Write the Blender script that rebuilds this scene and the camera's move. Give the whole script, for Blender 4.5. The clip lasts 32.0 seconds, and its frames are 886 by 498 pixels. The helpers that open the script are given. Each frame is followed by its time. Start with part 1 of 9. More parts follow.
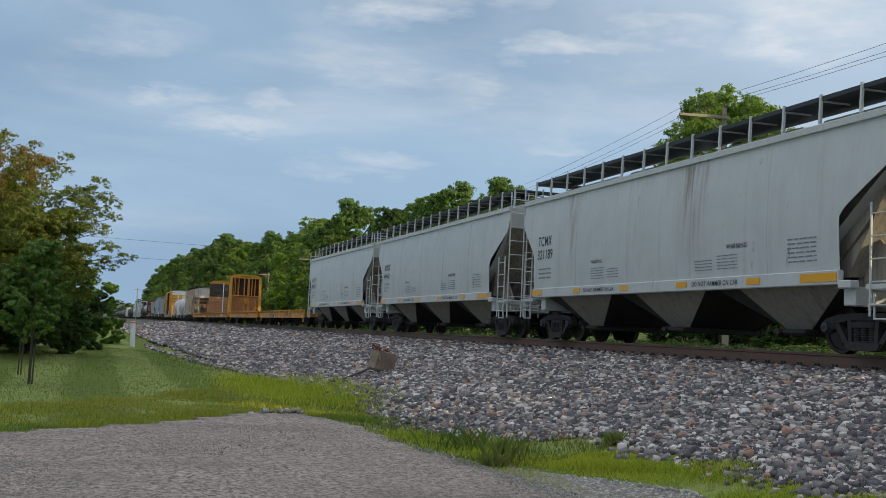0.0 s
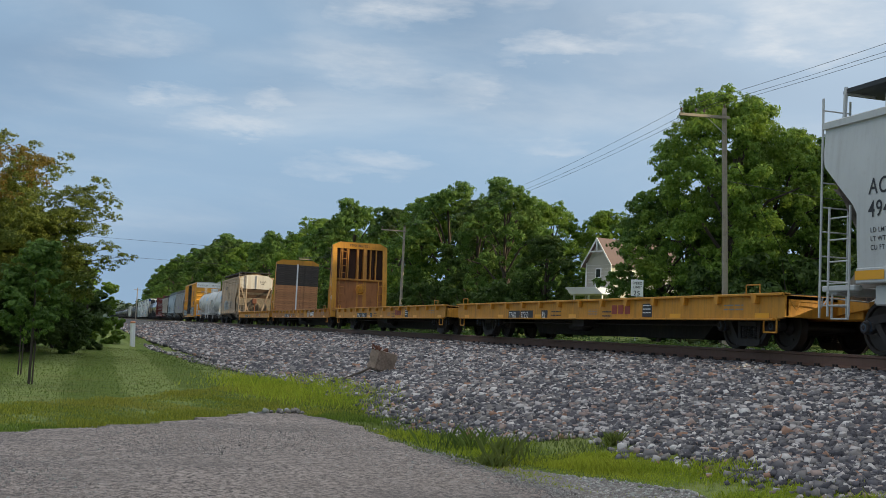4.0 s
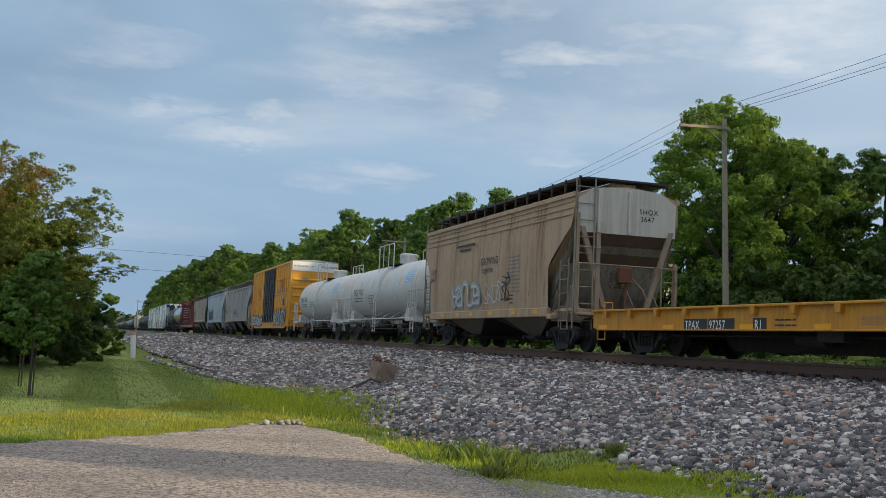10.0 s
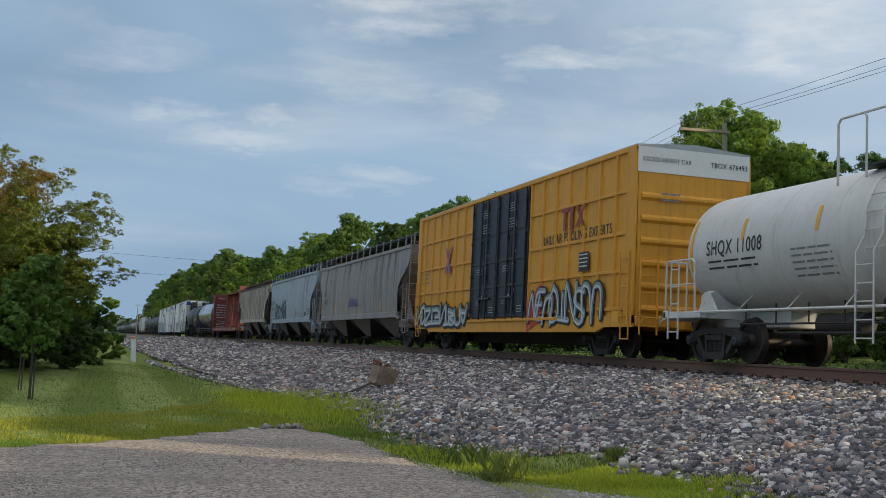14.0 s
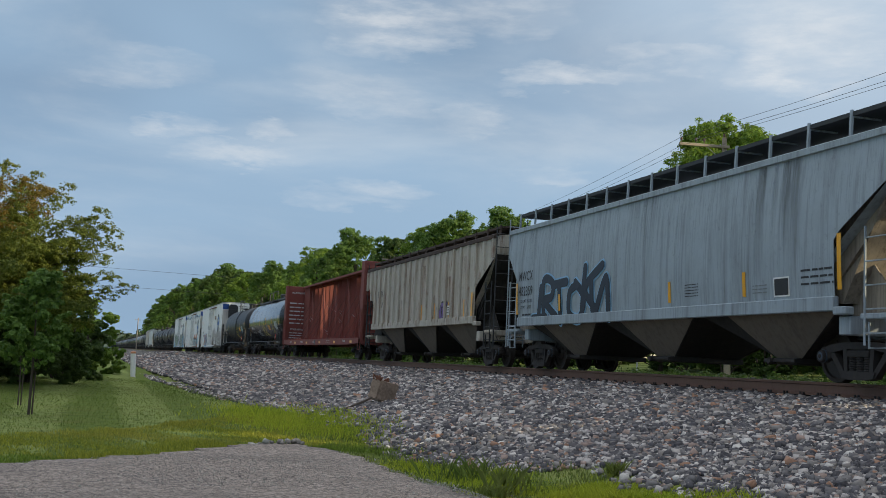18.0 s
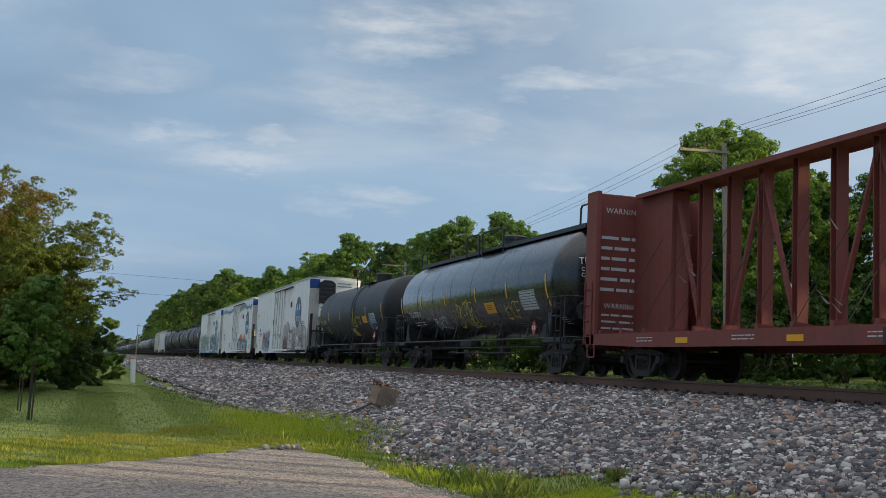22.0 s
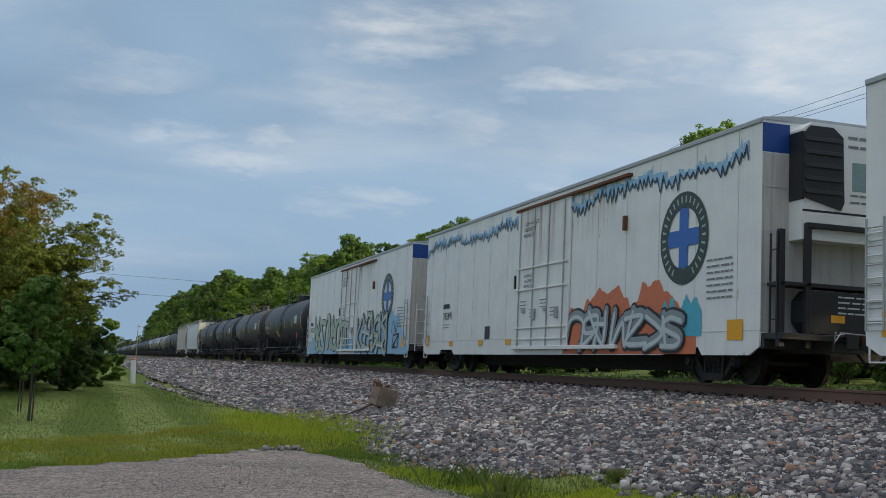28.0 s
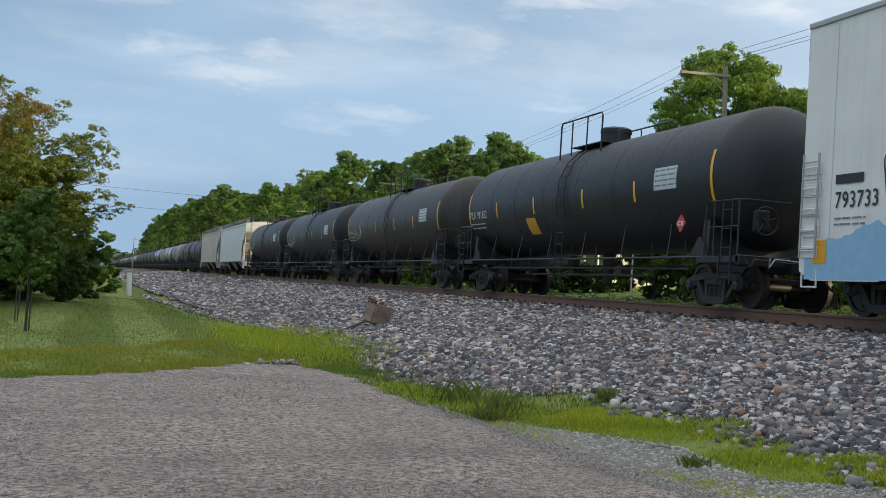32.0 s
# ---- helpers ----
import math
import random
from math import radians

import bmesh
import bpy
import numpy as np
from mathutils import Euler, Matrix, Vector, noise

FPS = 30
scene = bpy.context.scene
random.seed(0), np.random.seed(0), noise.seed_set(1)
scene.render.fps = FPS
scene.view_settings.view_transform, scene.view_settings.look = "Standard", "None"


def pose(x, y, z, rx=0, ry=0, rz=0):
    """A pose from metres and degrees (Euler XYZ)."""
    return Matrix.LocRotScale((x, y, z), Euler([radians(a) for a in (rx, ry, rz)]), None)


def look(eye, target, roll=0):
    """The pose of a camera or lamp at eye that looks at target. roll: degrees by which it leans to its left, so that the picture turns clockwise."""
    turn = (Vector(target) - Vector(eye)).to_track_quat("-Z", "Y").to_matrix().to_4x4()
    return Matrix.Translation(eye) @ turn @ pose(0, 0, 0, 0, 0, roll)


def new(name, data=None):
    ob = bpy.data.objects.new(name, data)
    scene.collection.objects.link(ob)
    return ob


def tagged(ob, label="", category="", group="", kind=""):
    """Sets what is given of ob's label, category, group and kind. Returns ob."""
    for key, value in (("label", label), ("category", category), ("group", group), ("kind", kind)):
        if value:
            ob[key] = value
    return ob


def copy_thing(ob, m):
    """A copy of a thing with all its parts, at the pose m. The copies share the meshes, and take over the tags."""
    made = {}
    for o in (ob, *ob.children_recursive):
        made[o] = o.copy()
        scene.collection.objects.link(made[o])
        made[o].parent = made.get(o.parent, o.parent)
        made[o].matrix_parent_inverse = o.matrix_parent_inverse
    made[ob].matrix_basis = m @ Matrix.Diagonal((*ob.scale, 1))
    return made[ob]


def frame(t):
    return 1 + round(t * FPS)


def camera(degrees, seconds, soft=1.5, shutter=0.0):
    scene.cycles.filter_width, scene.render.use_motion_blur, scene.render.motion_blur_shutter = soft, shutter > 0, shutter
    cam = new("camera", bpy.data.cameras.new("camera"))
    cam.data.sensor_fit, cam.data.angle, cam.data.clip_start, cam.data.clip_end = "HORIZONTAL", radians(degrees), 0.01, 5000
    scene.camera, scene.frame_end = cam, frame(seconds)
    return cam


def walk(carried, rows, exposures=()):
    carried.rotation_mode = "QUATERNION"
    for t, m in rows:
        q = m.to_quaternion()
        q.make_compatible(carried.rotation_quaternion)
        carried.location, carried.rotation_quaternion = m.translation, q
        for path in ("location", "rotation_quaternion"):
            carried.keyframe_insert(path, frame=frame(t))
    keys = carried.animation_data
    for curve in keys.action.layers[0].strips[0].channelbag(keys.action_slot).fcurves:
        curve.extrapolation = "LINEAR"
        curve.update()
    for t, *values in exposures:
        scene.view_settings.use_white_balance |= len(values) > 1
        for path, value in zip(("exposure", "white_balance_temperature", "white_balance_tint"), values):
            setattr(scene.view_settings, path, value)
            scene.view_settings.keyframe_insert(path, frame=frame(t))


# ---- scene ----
import collections

# One still place beside a railway; z = 0 is the top of the rails, the track runs along +Y at x = DC.
DC, EYE_H, SPEED = 13.28, 0.031, 11.96
VIEW = [(0, 17.336, 4.407, 2.730), (0.5, 17.35, 4.395, 2.735), (1, 17.342, 4.376, 2.732), (1.5, 17.347, 4.40, 2.74), (2, 17.35, 4.38, 2.744),
        (2.5, 17.345, 4.376, 2.738), (3, 17.344, 4.382, 2.745), (3.5, 17.338, 4.397, 2.730), (5.5, 17.336, 4.495, 2.730), (6, 17.333, 4.583, 2.722),
        (6.5, 17.325, 4.584, 2.73), (7, 17.327, 4.584, 2.73), (7.5, 17.32, 4.583, 2.72), (8, 17.308, 4.623, 2.69), (8.5, 17.306, 4.773, 2.69),
        (9, 17.302, 4.907, 2.677), (9.5, 17.292, 4.975, 2.673), (10, 17.282, 4.983, 2.677), (10.5, 17.282, 4.988, 2.682), (11, 17.292, 5.004, 2.685),
        (11.5, 17.286, 5.107, 2.66), (12, 17.274, 5.151, 2.645), (12.5, 17.272, 5.155, 2.653), (13, 17.274, 5.158, 2.657), (13.5, 17.271, 5.16, 2.663),
        (14, 17.262, 5.180, 2.667), (14.5, 17.254, 5.26, 2.672), (16.5, 17.224, 5.767, 2.655), (17, 17.222, 5.868, 2.665), (17.5, 17.222, 5.89, 2.655),
        (18, 17.216, 5.954, 2.650), (18.5, 17.213, 6.07, 2.648), (19, 17.208, 6.23, 2.645), (19.5, 17.212, 6.24, 2.625), (20, 17.213, 6.238, 2.622),
        (20.5, 17.211, 6.238, 2.63), (21, 17.206, 6.24, 2.638), (21.5, 17.201, 6.239, 2.648), (22, 17.202, 6.238, 2.652), (22.5, 17.205, 6.237, 2.65),
        (23, 17.202, 6.242, 2.652), (23.5, 17.20, 6.268, 2.645), (24, 17.19, 6.282, 2.64), (24.5, 17.188, 6.284, 2.633), (25, 17.191, 6.285, 2.637),
        (25.5, 17.193, 6.285, 2.638), (27.5, 17.186, 6.283, 2.645), (28, 17.188, 6.284, 2.645), (28.5, 17.19, 6.281, 2.652), (29, 17.19, 6.279, 2.655),
        (29.5, 17.236, 5.607, 2.826), (30, 17.435, 4.419, 3.195), (30.5, 17.533, 3.283, 3.495), (31, 17.605, 2.397, 3.618), (31.5, 17.628, 2.01, 3.68),
        (32, 17.627, 2.03, 3.687)]
cam = camera(44.2, 32.0, soft=0.6)


def heading(yaw, pitch, roll):
    a, b = radians(yaw), radians(pitch)
    eye = Vector((0, 0, EYE_H))
    return look(eye, eye + Vector((math.sin(a) * math.cos(b), math.cos(a) * math.cos(b), math.sin(b))) * 10, roll)


walk(cam, [(t, heading(a, b, c)) for t, a, b, c in VIEW], [(0, 0.04), (4, 0.02), (9, 0.02), (13, -0.06), (19, -0.02), (24, -0.08), (29.2, -0.06), (30.2, 0.1), (31.2, 0.22), (32, 0.24)])
scene.view_settings.exposure = 0.0

# ---------- light: a low sun beyond the train, off to the side of the view, and a blue sky with thin cloud ----------
SKY_TINT = (0.95, 0.96, 1.0, 1)
SUN_TURN, SUN_HIGH = 121.0, 17.0          # degrees clockwise from +Y, degrees above the horizon


STREAKS = [(14.1, 17.8, 3.0, 1.2, 1.0), (23.6, 14.9, 3.6, 0.5, 0.9), (28.9, 16.0, 2.4, 0.4, 0.6), (34.6, 15.5, 2.3, 1.1, 1.2), (35.7, 17.5, 3.3, 1.2, 0.9), (38.4, 16.3, 1.5, 0.7, 0.8),
           (2.1, 11.2, 2.1, 0.4, 0.8), (7.3, 11.5, 0.9, 0.3, 0.6), (5.6, 10.0, 2.2, 0.5, 0.8), (11.9, 13.8, 2.7, 0.8, 0.6), (18.0, 13.0, 1.8, 0.6, 0.7), (13.9, 9.1, 1.5, 0.3, 0.6),
           (11.9, 8.4, 1.8, 0.4, 0.45), (0.5, 14.1, 2.4, 0.6, 0.45), (22.9, 9.8, 1.8, 0.3, 0.5), (19.5, 18.4, 2.7, 0.9, 0.6)]


def make_world():
    w = bpy.data.worlds.new("sky")
    scene.world = w
    w.use_nodes = True
    n, l = w.node_tree.nodes, w.node_tree.links
    n.clear()
    out, bg = n.new("ShaderNodeOutputWorld"), n.new("ShaderNodeBackground")
    sky = n.new("ShaderNodeTexSky")
    sky.sky_type, sky.sun_disc = "NISHITA", False
    sky.sun_elevation, sky.sun_rotation = radians(SUN_HIGH), radians(SUN_TURN)
    sky.air_density, sky.dust_density, sky.ozone_density = 1.0, 0.5, 2.2
    co = n.new("ShaderNodeTexCoord").outputs["Generated"]
    up, unit = n.new("ShaderNodeVectorMath"), n.new("ShaderNodeVectorMath")
    up.operation, unit.operation = "ADD", "NORMALIZE"
    up.inputs[1].default_value = (0, 0, 0.30)
    l.new(co, up.inputs[0])
    l.new(up.outputs[0], unit.inputs[0])
    l.new(unit.outputs[0], sky.inputs["Vector"])
    # thin streaky cloud, low, thicker overhead
    sep = n.new("ShaderNodeSeparateXYZ")
    l.new(co, sep.inputs[0])
    mp = n.new("ShaderNodeMapping")
    mp.inputs["Rotation"].default_value = (0, 0, radians(14))
    mp.inputs["Scale"].default_value = (1.0, 1.0, 3.6)
    l.new(co, mp.inputs[0])

    def cloud(scale, detail, twist):
        t = n.new("ShaderNodeTexNoise")
        t.inputs["Scale"].default_value, t.inputs["Detail"].default_value, t.inputs["Distortion"].default_value = scale, detail, twist
        t.inputs["Roughness"].default_value = 0.58
        l.new(mp.outputs[0], t.inputs["Vector"])
        return t.outputs["Fac"]

    def ramp(fac, a, b, lo, hi):
        r = n.new("ShaderNodeValToRGB")
        e = r.color_ramp.elements
        e[0].position, e[1].position, e[0].color, e[1].color = a, b, (lo, lo, lo, 1), (hi, hi, hi, 1)
        r.color_ramp.interpolation = "EASE"
        l.new(fac, r.inputs[0])
        return r.outputs[0]

    def mix(fac, a, b):
        m = n.new("ShaderNodeMixRGB")
        l.new(fac, m.inputs[0])
        l.new(a, m.inputs[1])
        m.inputs[2].default_value = (*b, 1)
        return m.outputs[0]

    c = n.new("ShaderNodeMixRGB")
    c.blend_type, c.inputs[0].default_value = "MULTIPLY", 1.0
    c.inputs[2].default_value = SKY_TINT
    l.new(sky.outputs[0], c.inputs[1])
    c = mix(ramp(cloud(1.3, 3, 0.2), 0.30, 0.72, 0.45, 0.85), c.outputs[0], (3.85, 5.5, 7.3))
    c = mix(ramp(cloud(2.4, 8, 0.3), 0.46, 0.76, 0.0, 0.42), c, (7.2, 7.7, 8.1))

    # the separate streaks of cloud: bearing, height, half width, half height in degrees, and thickness
    def calc(op, a, b=None):
        q = n.new("ShaderNodeMath")
        q.operation = op
        for i, v in enumerate((a, b)):
            if isinstance(v, (int, float)):
                q.inputs[i].default_value = v
            elif v is not None:
                l.new(v, q.inputs[i])
        return q.outputs[0]

    def drift(scale, seed, detail=5):
        t = n.new("ShaderNodeTexNoise")
        t.noise_dimensions = "4D"
        t.inputs["W"].default_value = seed
        t.inputs["Scale"].default_value, t.inputs["Detail"].default_value, t.inputs["Roughness"].default_value = scale, detail, 0.6
        l.new(mp.outputs[0], t.inputs["Vector"])
        return t.outputs["Fac"]

    az = calc("MULTIPLY", calc("ARCTAN2", sep.outputs["X"], sep.outputs["Y"]), 57.296)
    el = calc("MULTIPLY", calc("ARCSINE", sep.outputs["Z"]), 57.296)
    az = calc("ADD", az, calc("MULTIPLY", calc("SUBTRACT", drift(9, 1.3, 7), 0.5), 9.0))
    el = calc("ADD", el, calc("MULTIPLY", calc("SUBTRACT", drift(14, 4.1, 7), 0.5), 4.0))
    el = calc("SUBTRACT", el, calc("MULTIPLY", calc("SINE", calc("MULTIPLY", az, 0.3)), 0.25))
    total = None
    for a, e, w, h, k in STREAKS:
        u = calc("POWER", calc("DIVIDE", calc("SUBTRACT", az, a), w * 1.45), 2.0)
        v = calc("POWER", calc("DIVIDE", calc("SUBTRACT", el, e), h * 1.65), 2.0)
        m = calc("MULTIPLY", calc("MAXIMUM", calc("SUBTRACT", 1.0, calc("ADD", u, v)), 0.0), k)
        total = m if total is None else calc("MAXIMUM", total, m)
    wisp = ramp(drift(26, 2.2, 8), 0.32, 0.72, 0.25, 1.0)
    c = mix(calc("MULTIPLY", calc("MULTIPLY", calc("POWER", total, 1.0), wisp), 0.62), c, (7.9, 8.1, 8.3))
    c = mix(ramp(sep.outputs["Z"], 0.34, 0.85, 0.0, 0.85), c, (11.0, 11.2, 11.6))
    dot = n.new("ShaderNodeVectorMath")
    dot.operation = "DOT_PRODUCT"
    dot.inputs[1].default_value = (0.62, 0.62, 0.48)
    l.new(co, dot.inputs[0])
    c = mix(ramp(dot.outputs["Value"], 0.86, 1.0, 0.0, 0.25), c, (9.0, 9.3, 9.6))
    l.new(c, bg.inputs[0])
    bg.inputs[1].default_value = 0.10
    l.new(bg.outputs[0], out.inputs[0])


make_world()
sun = new("sun", bpy.data.lights.new("sun", "SUN"))
sun.data.energy, sun.data.angle, sun.data.color = 5.0, radians(0.7), (1.0, 0.83, 0.52)
_a, _e = radians(SUN_TURN), radians(SUN_HIGH)
sun.matrix_world = look((60, 60, 40), Vector((60, 60, 40)) - Vector((math.sin(_a) * math.cos(_e), math.cos(_a) * math.cos(_e), math.sin(_e))))


# ---------- materials ----------
def shader(name):
    m = bpy.data.materials.new(name)
    m.use_nodes = True
    n, l = m.node_tree.nodes, m.node_tree.links
    return m, n, l, n["Principled BSDF"]


def noise_node(n, l, co, scale, detail=4, rough=0.55, stretch=None):
    t = n.new("ShaderNodeTexNoise")
    t.inputs["Scale"].default_value, t.inputs["Detail"].default_value, t.inputs["Roughness"].default_value = scale, detail, rough
    if stretch:
        mp = n.new("ShaderNodeMapping")
        mp.inputs["Scale"].default_value = stretch
        l.new(co, mp.inputs[0])
        co = mp.outputs[0]
    l.new(co, t.inputs["Vector"])
    return t.outputs["Fac"]


def ramp_node(n, l, fac, lo, hi, c0=(0, 0, 0), c1=(1, 1, 1)):
    r = n.new("ShaderNodeValToRGB")
    e = r.color_ramp.elements
    e[0].position, e[1].position, e[0].color, e[1].color = lo, hi, (*c0, 1), (*c1, 1)
    l.new(fac, r.inputs[0])
    return r.outputs[0]


def mix_node(n, l, fac, a, b, kind="MIX"):
    m = n.new("ShaderNodeMixRGB")
    m.blend_type = kind
    for i, x in ((0, fac), (1, a), (2, b)):
        if isinstance(x, (int, float)):
            m.inputs[i].default_value = x
        elif isinstance(x, tuple):
            m.inputs[i].default_value = (*x, 1)
        else:
            l.new(x, m.inputs[i])
    return m.outputs[0]


def bump(n, l, p, height, strength, dist=0.01):
    b = n.new("ShaderNodeBump")
    b.inputs["Strength"].default_value, b.inputs["Distance"].default_value = strength, dist
    l.new(height, b.inputs["Height"])
    l.new(b.outputs[0], p.inputs["Normal"])


def painted(name, col, dirt=(0.10, 0.075, 0.055), amount=0.5, rough=0.45, metal=0.0, streak=0.5, rust=0.0, bumpy=0.15):
    """Weathered paint on steel: mottled colour, run-down streaks, rust spots."""
    m, n, l, p = shader(name)
    co = n.new("ShaderNodeTexCoord").outputs["Object"]
    c = mix_node(n, l, noise_node(n, l, co, 1.3, 5), tuple(x * 0.86 for x in col), tuple(min(1, x * 1.12) for x in col))
    st = noise_node(n, l, co, 1.0, 6, 0.65, (3.0, 3.0, 0.22))
    c = mix_node(n, l, ramp_node(n, l, st, 0.60 - 0.12 * streak, 0.78, (0, 0, 0), (amount,) * 3), c, dirt)
    fine = noise_node(n, l, co, 1.0, 7, 0.7, (11.0, 11.0, 0.30))
    c = mix_node(n, l, ramp_node(n, l, fine, 0.50, 0.72, (0, 0, 0), (amount * 0.75 * (0.4 + streak),) * 3), c, dirt)
    c = mix_node(n, l, ramp_node(n, l, noise_node(n, l, co, 0.7, 6, 0.7), 0.50, 0.72, (0, 0, 0), (amount * 0.55,) * 3), c, tuple(0.5 * (a + b) for a, b in zip(col, dirt)))
    gr = noise_node(n, l, co, 9.0, 7, 0.7)
    c = mix_node(n, l, ramp_node(n, l, gr, 0.58, 0.80, (0, 0, 0), (amount * 0.8,) * 3), c, dirt)
    if rust > 0:
        rs = noise_node(n, l, co, 2.2, 9, 0.72, (1.6, 1.6, 0.5))
        c = mix_node(n, l, ramp_node(n, l, rs, 0.66 - 0.18 * rust, 0.74), c, (0.16, 0.062, 0.026))
    l.new(c, p.inputs["Base Color"])
    l.new(ramp_node(n, l, gr, 0.2, 0.8, (rough - 0.1,) * 3, (min(1, rough + 0.2),) * 3), p.inputs["Roughness"])
    p.inputs["Metallic"].default_value = metal
    if bumpy:
        bump(n, l, p, noise_node(n, l, co, 2.6, 5), bumpy, 0.03)
    return m


def plain(name, col, rough=0.6, metal=0.0, vary=0.18, scale=6.0):
    m, n, l, p = shader(name)
    co = n.new("ShaderNodeTexCoord").outputs["Object"]
    l.new(mix_node(n, l, noise_node(n, l, co, scale, 6, 0.65), tuple(x * (1 - vary) for x in col), tuple(min(1, x * (1 + vary)) for x in col)), p.inputs["Base Color"])
    p.inputs["Roughness"].default_value, p.inputs["Metallic"].default_value = rough, metal
    return m


def wood(name, a, b, dark=(0.03, 0.025, 0.02)):
    m, n, l, p = shader(name)
    co = n.new("ShaderNodeTexCoord").outputs["Object"]
    oi = n.new("ShaderNodeObjectInfo").outputs["Random"]
    grain = noise_node(n, l, co, 4.0, 8, 0.7, (0.6, 2.0, 14.0))
    c = mix_node(n, l, ramp_node(n, l, grain, 0.36, 0.64), a, b)
    c = mix_node(n, l, ramp_node(n, l, oi, 0.0, 1.0, (0, 0, 0), (0.55, 0.55, 0.55)), c, tuple(x * 0.45 for x in a))
    c = mix_node(n, l, ramp_node(n, l, noise_node(n, l, co, 3.1, 7, 0.7), 0.54, 0.74, (0, 0, 0), (0.8, 0.8, 0.8)), c, dark)
    l.new(c, p.inputs["Base Color"])
    p.inputs["Roughness"].default_value = 0.85
    bump(n, l, p, grain, 0.4, 0.01)
    return m


def foliage(name, dark, light, yellow=(0.16, 0.15, 0.02), back=0.45):
    m, n, l, p = shader(name)
    isl = n.new("ShaderNodeNewGeometry").outputs["Random Per Island"]
    co = n.new("ShaderNodeTexCoord").outputs["Object"]
    c = mix_node(n, l, isl, dark, light)
    c = mix_node(n, l, ramp_node(n, l, noise_node(n, l, co, 0.35, 4), 0.50, 0.72, (0, 0, 0), (0.6,) * 3), c, yellow)
    l.new(c, p.inputs["Base Color"])
    p.inputs["Roughness"].default_value = 0.55
    p.inputs["Specular IOR Level"].default_value = 0.25
    tr, ms, out = n.new("ShaderNodeBsdfTranslucent"), n.new("ShaderNodeMixShader"), n["Material Output"]
    l.new(mix_node(n, l, 0.5, c, light), tr.inputs[0])
    ms.inputs[0].default_value = back
    l.new(p.outputs[0], ms.inputs[1])
    l.new(tr.outputs[0], ms.inputs[2])
    l.new(ms.outputs[0], out.inputs[0])
    return m


def stones(name, stops, rough=0.9):
    m, n, l, p = shader(name)
    isl = n.new("ShaderNodeNewGeometry").outputs["Random Per Island"]
    co = n.new("ShaderNodeTexCoord").outputs["Object"]
    r = n.new("ShaderNodeValToRGB")
    r.color_ramp.interpolation = "CONSTANT"
    e = r.color_ramp.elements
    for i, (pos, col) in enumerate(stops):
        el = e[i] if i < 2 else e.new(pos)
        el.position, el.color = pos, (*col, 1)
    l.new(isl, r.inputs[0])
    c = mix_node(n, l, ramp_node(n, l, noise_node(n, l, co, 40, 4), 0.3, 0.8, (0, 0, 0), (0.22,) * 3), r.outputs[0], (0.20, 0.185, 0.18))
    c = mix_node(n, l, ramp_node(n, l, noise_node(n, l, co, 0.55, 3), 0.45, 0.7, (0, 0, 0), (0.25,) * 3), c, (0.10, 0.09, 0.10))
    l.new(c, p.inputs["Base Color"])
    p.inputs["Roughness"].default_value = rough
    return m


def stain(name, col):
    """Thin streaks that run down from an edge and fade out."""
    m, n, l, p = shader(name)
    tc = n.new("ShaderNodeTexCoord")
    st = noise_node(n, l, tc.outputs["Object"], 1.0, 6, 0.65, (6.0, 6.0, 0.35))
    sp = n.new("ShaderNodeSeparateXYZ")
    l.new(tc.outputs["Generated"], sp.inputs[0])
    a = mix_node(n, l, 1.0, ramp_node(n, l, st, 0.44, 0.74), ramp_node(n, l, sp.outputs[2], 0.0, 1.0), "MULTIPLY")
    side = ramp_node(n, l, sp.outputs[1], 0.0, 0.5)
    a = mix_node(n, l, 1.0, a, side, "MULTIPLY")
    far = ramp_node(n, l, sp.outputs[1], 0.5, 1.0, (1, 1, 1), (0, 0, 0))
    a = mix_node(n, l, 1.0, a, far, "MULTIPLY")
    l.new(a, p.inputs["Alpha"])
    l.new(mix_node(n, l, st, col, tuple(x * 0.7 for x in col)), p.inputs["Base Color"])
    p.inputs["Roughness"].default_value = 0.85
    return m


M = {}


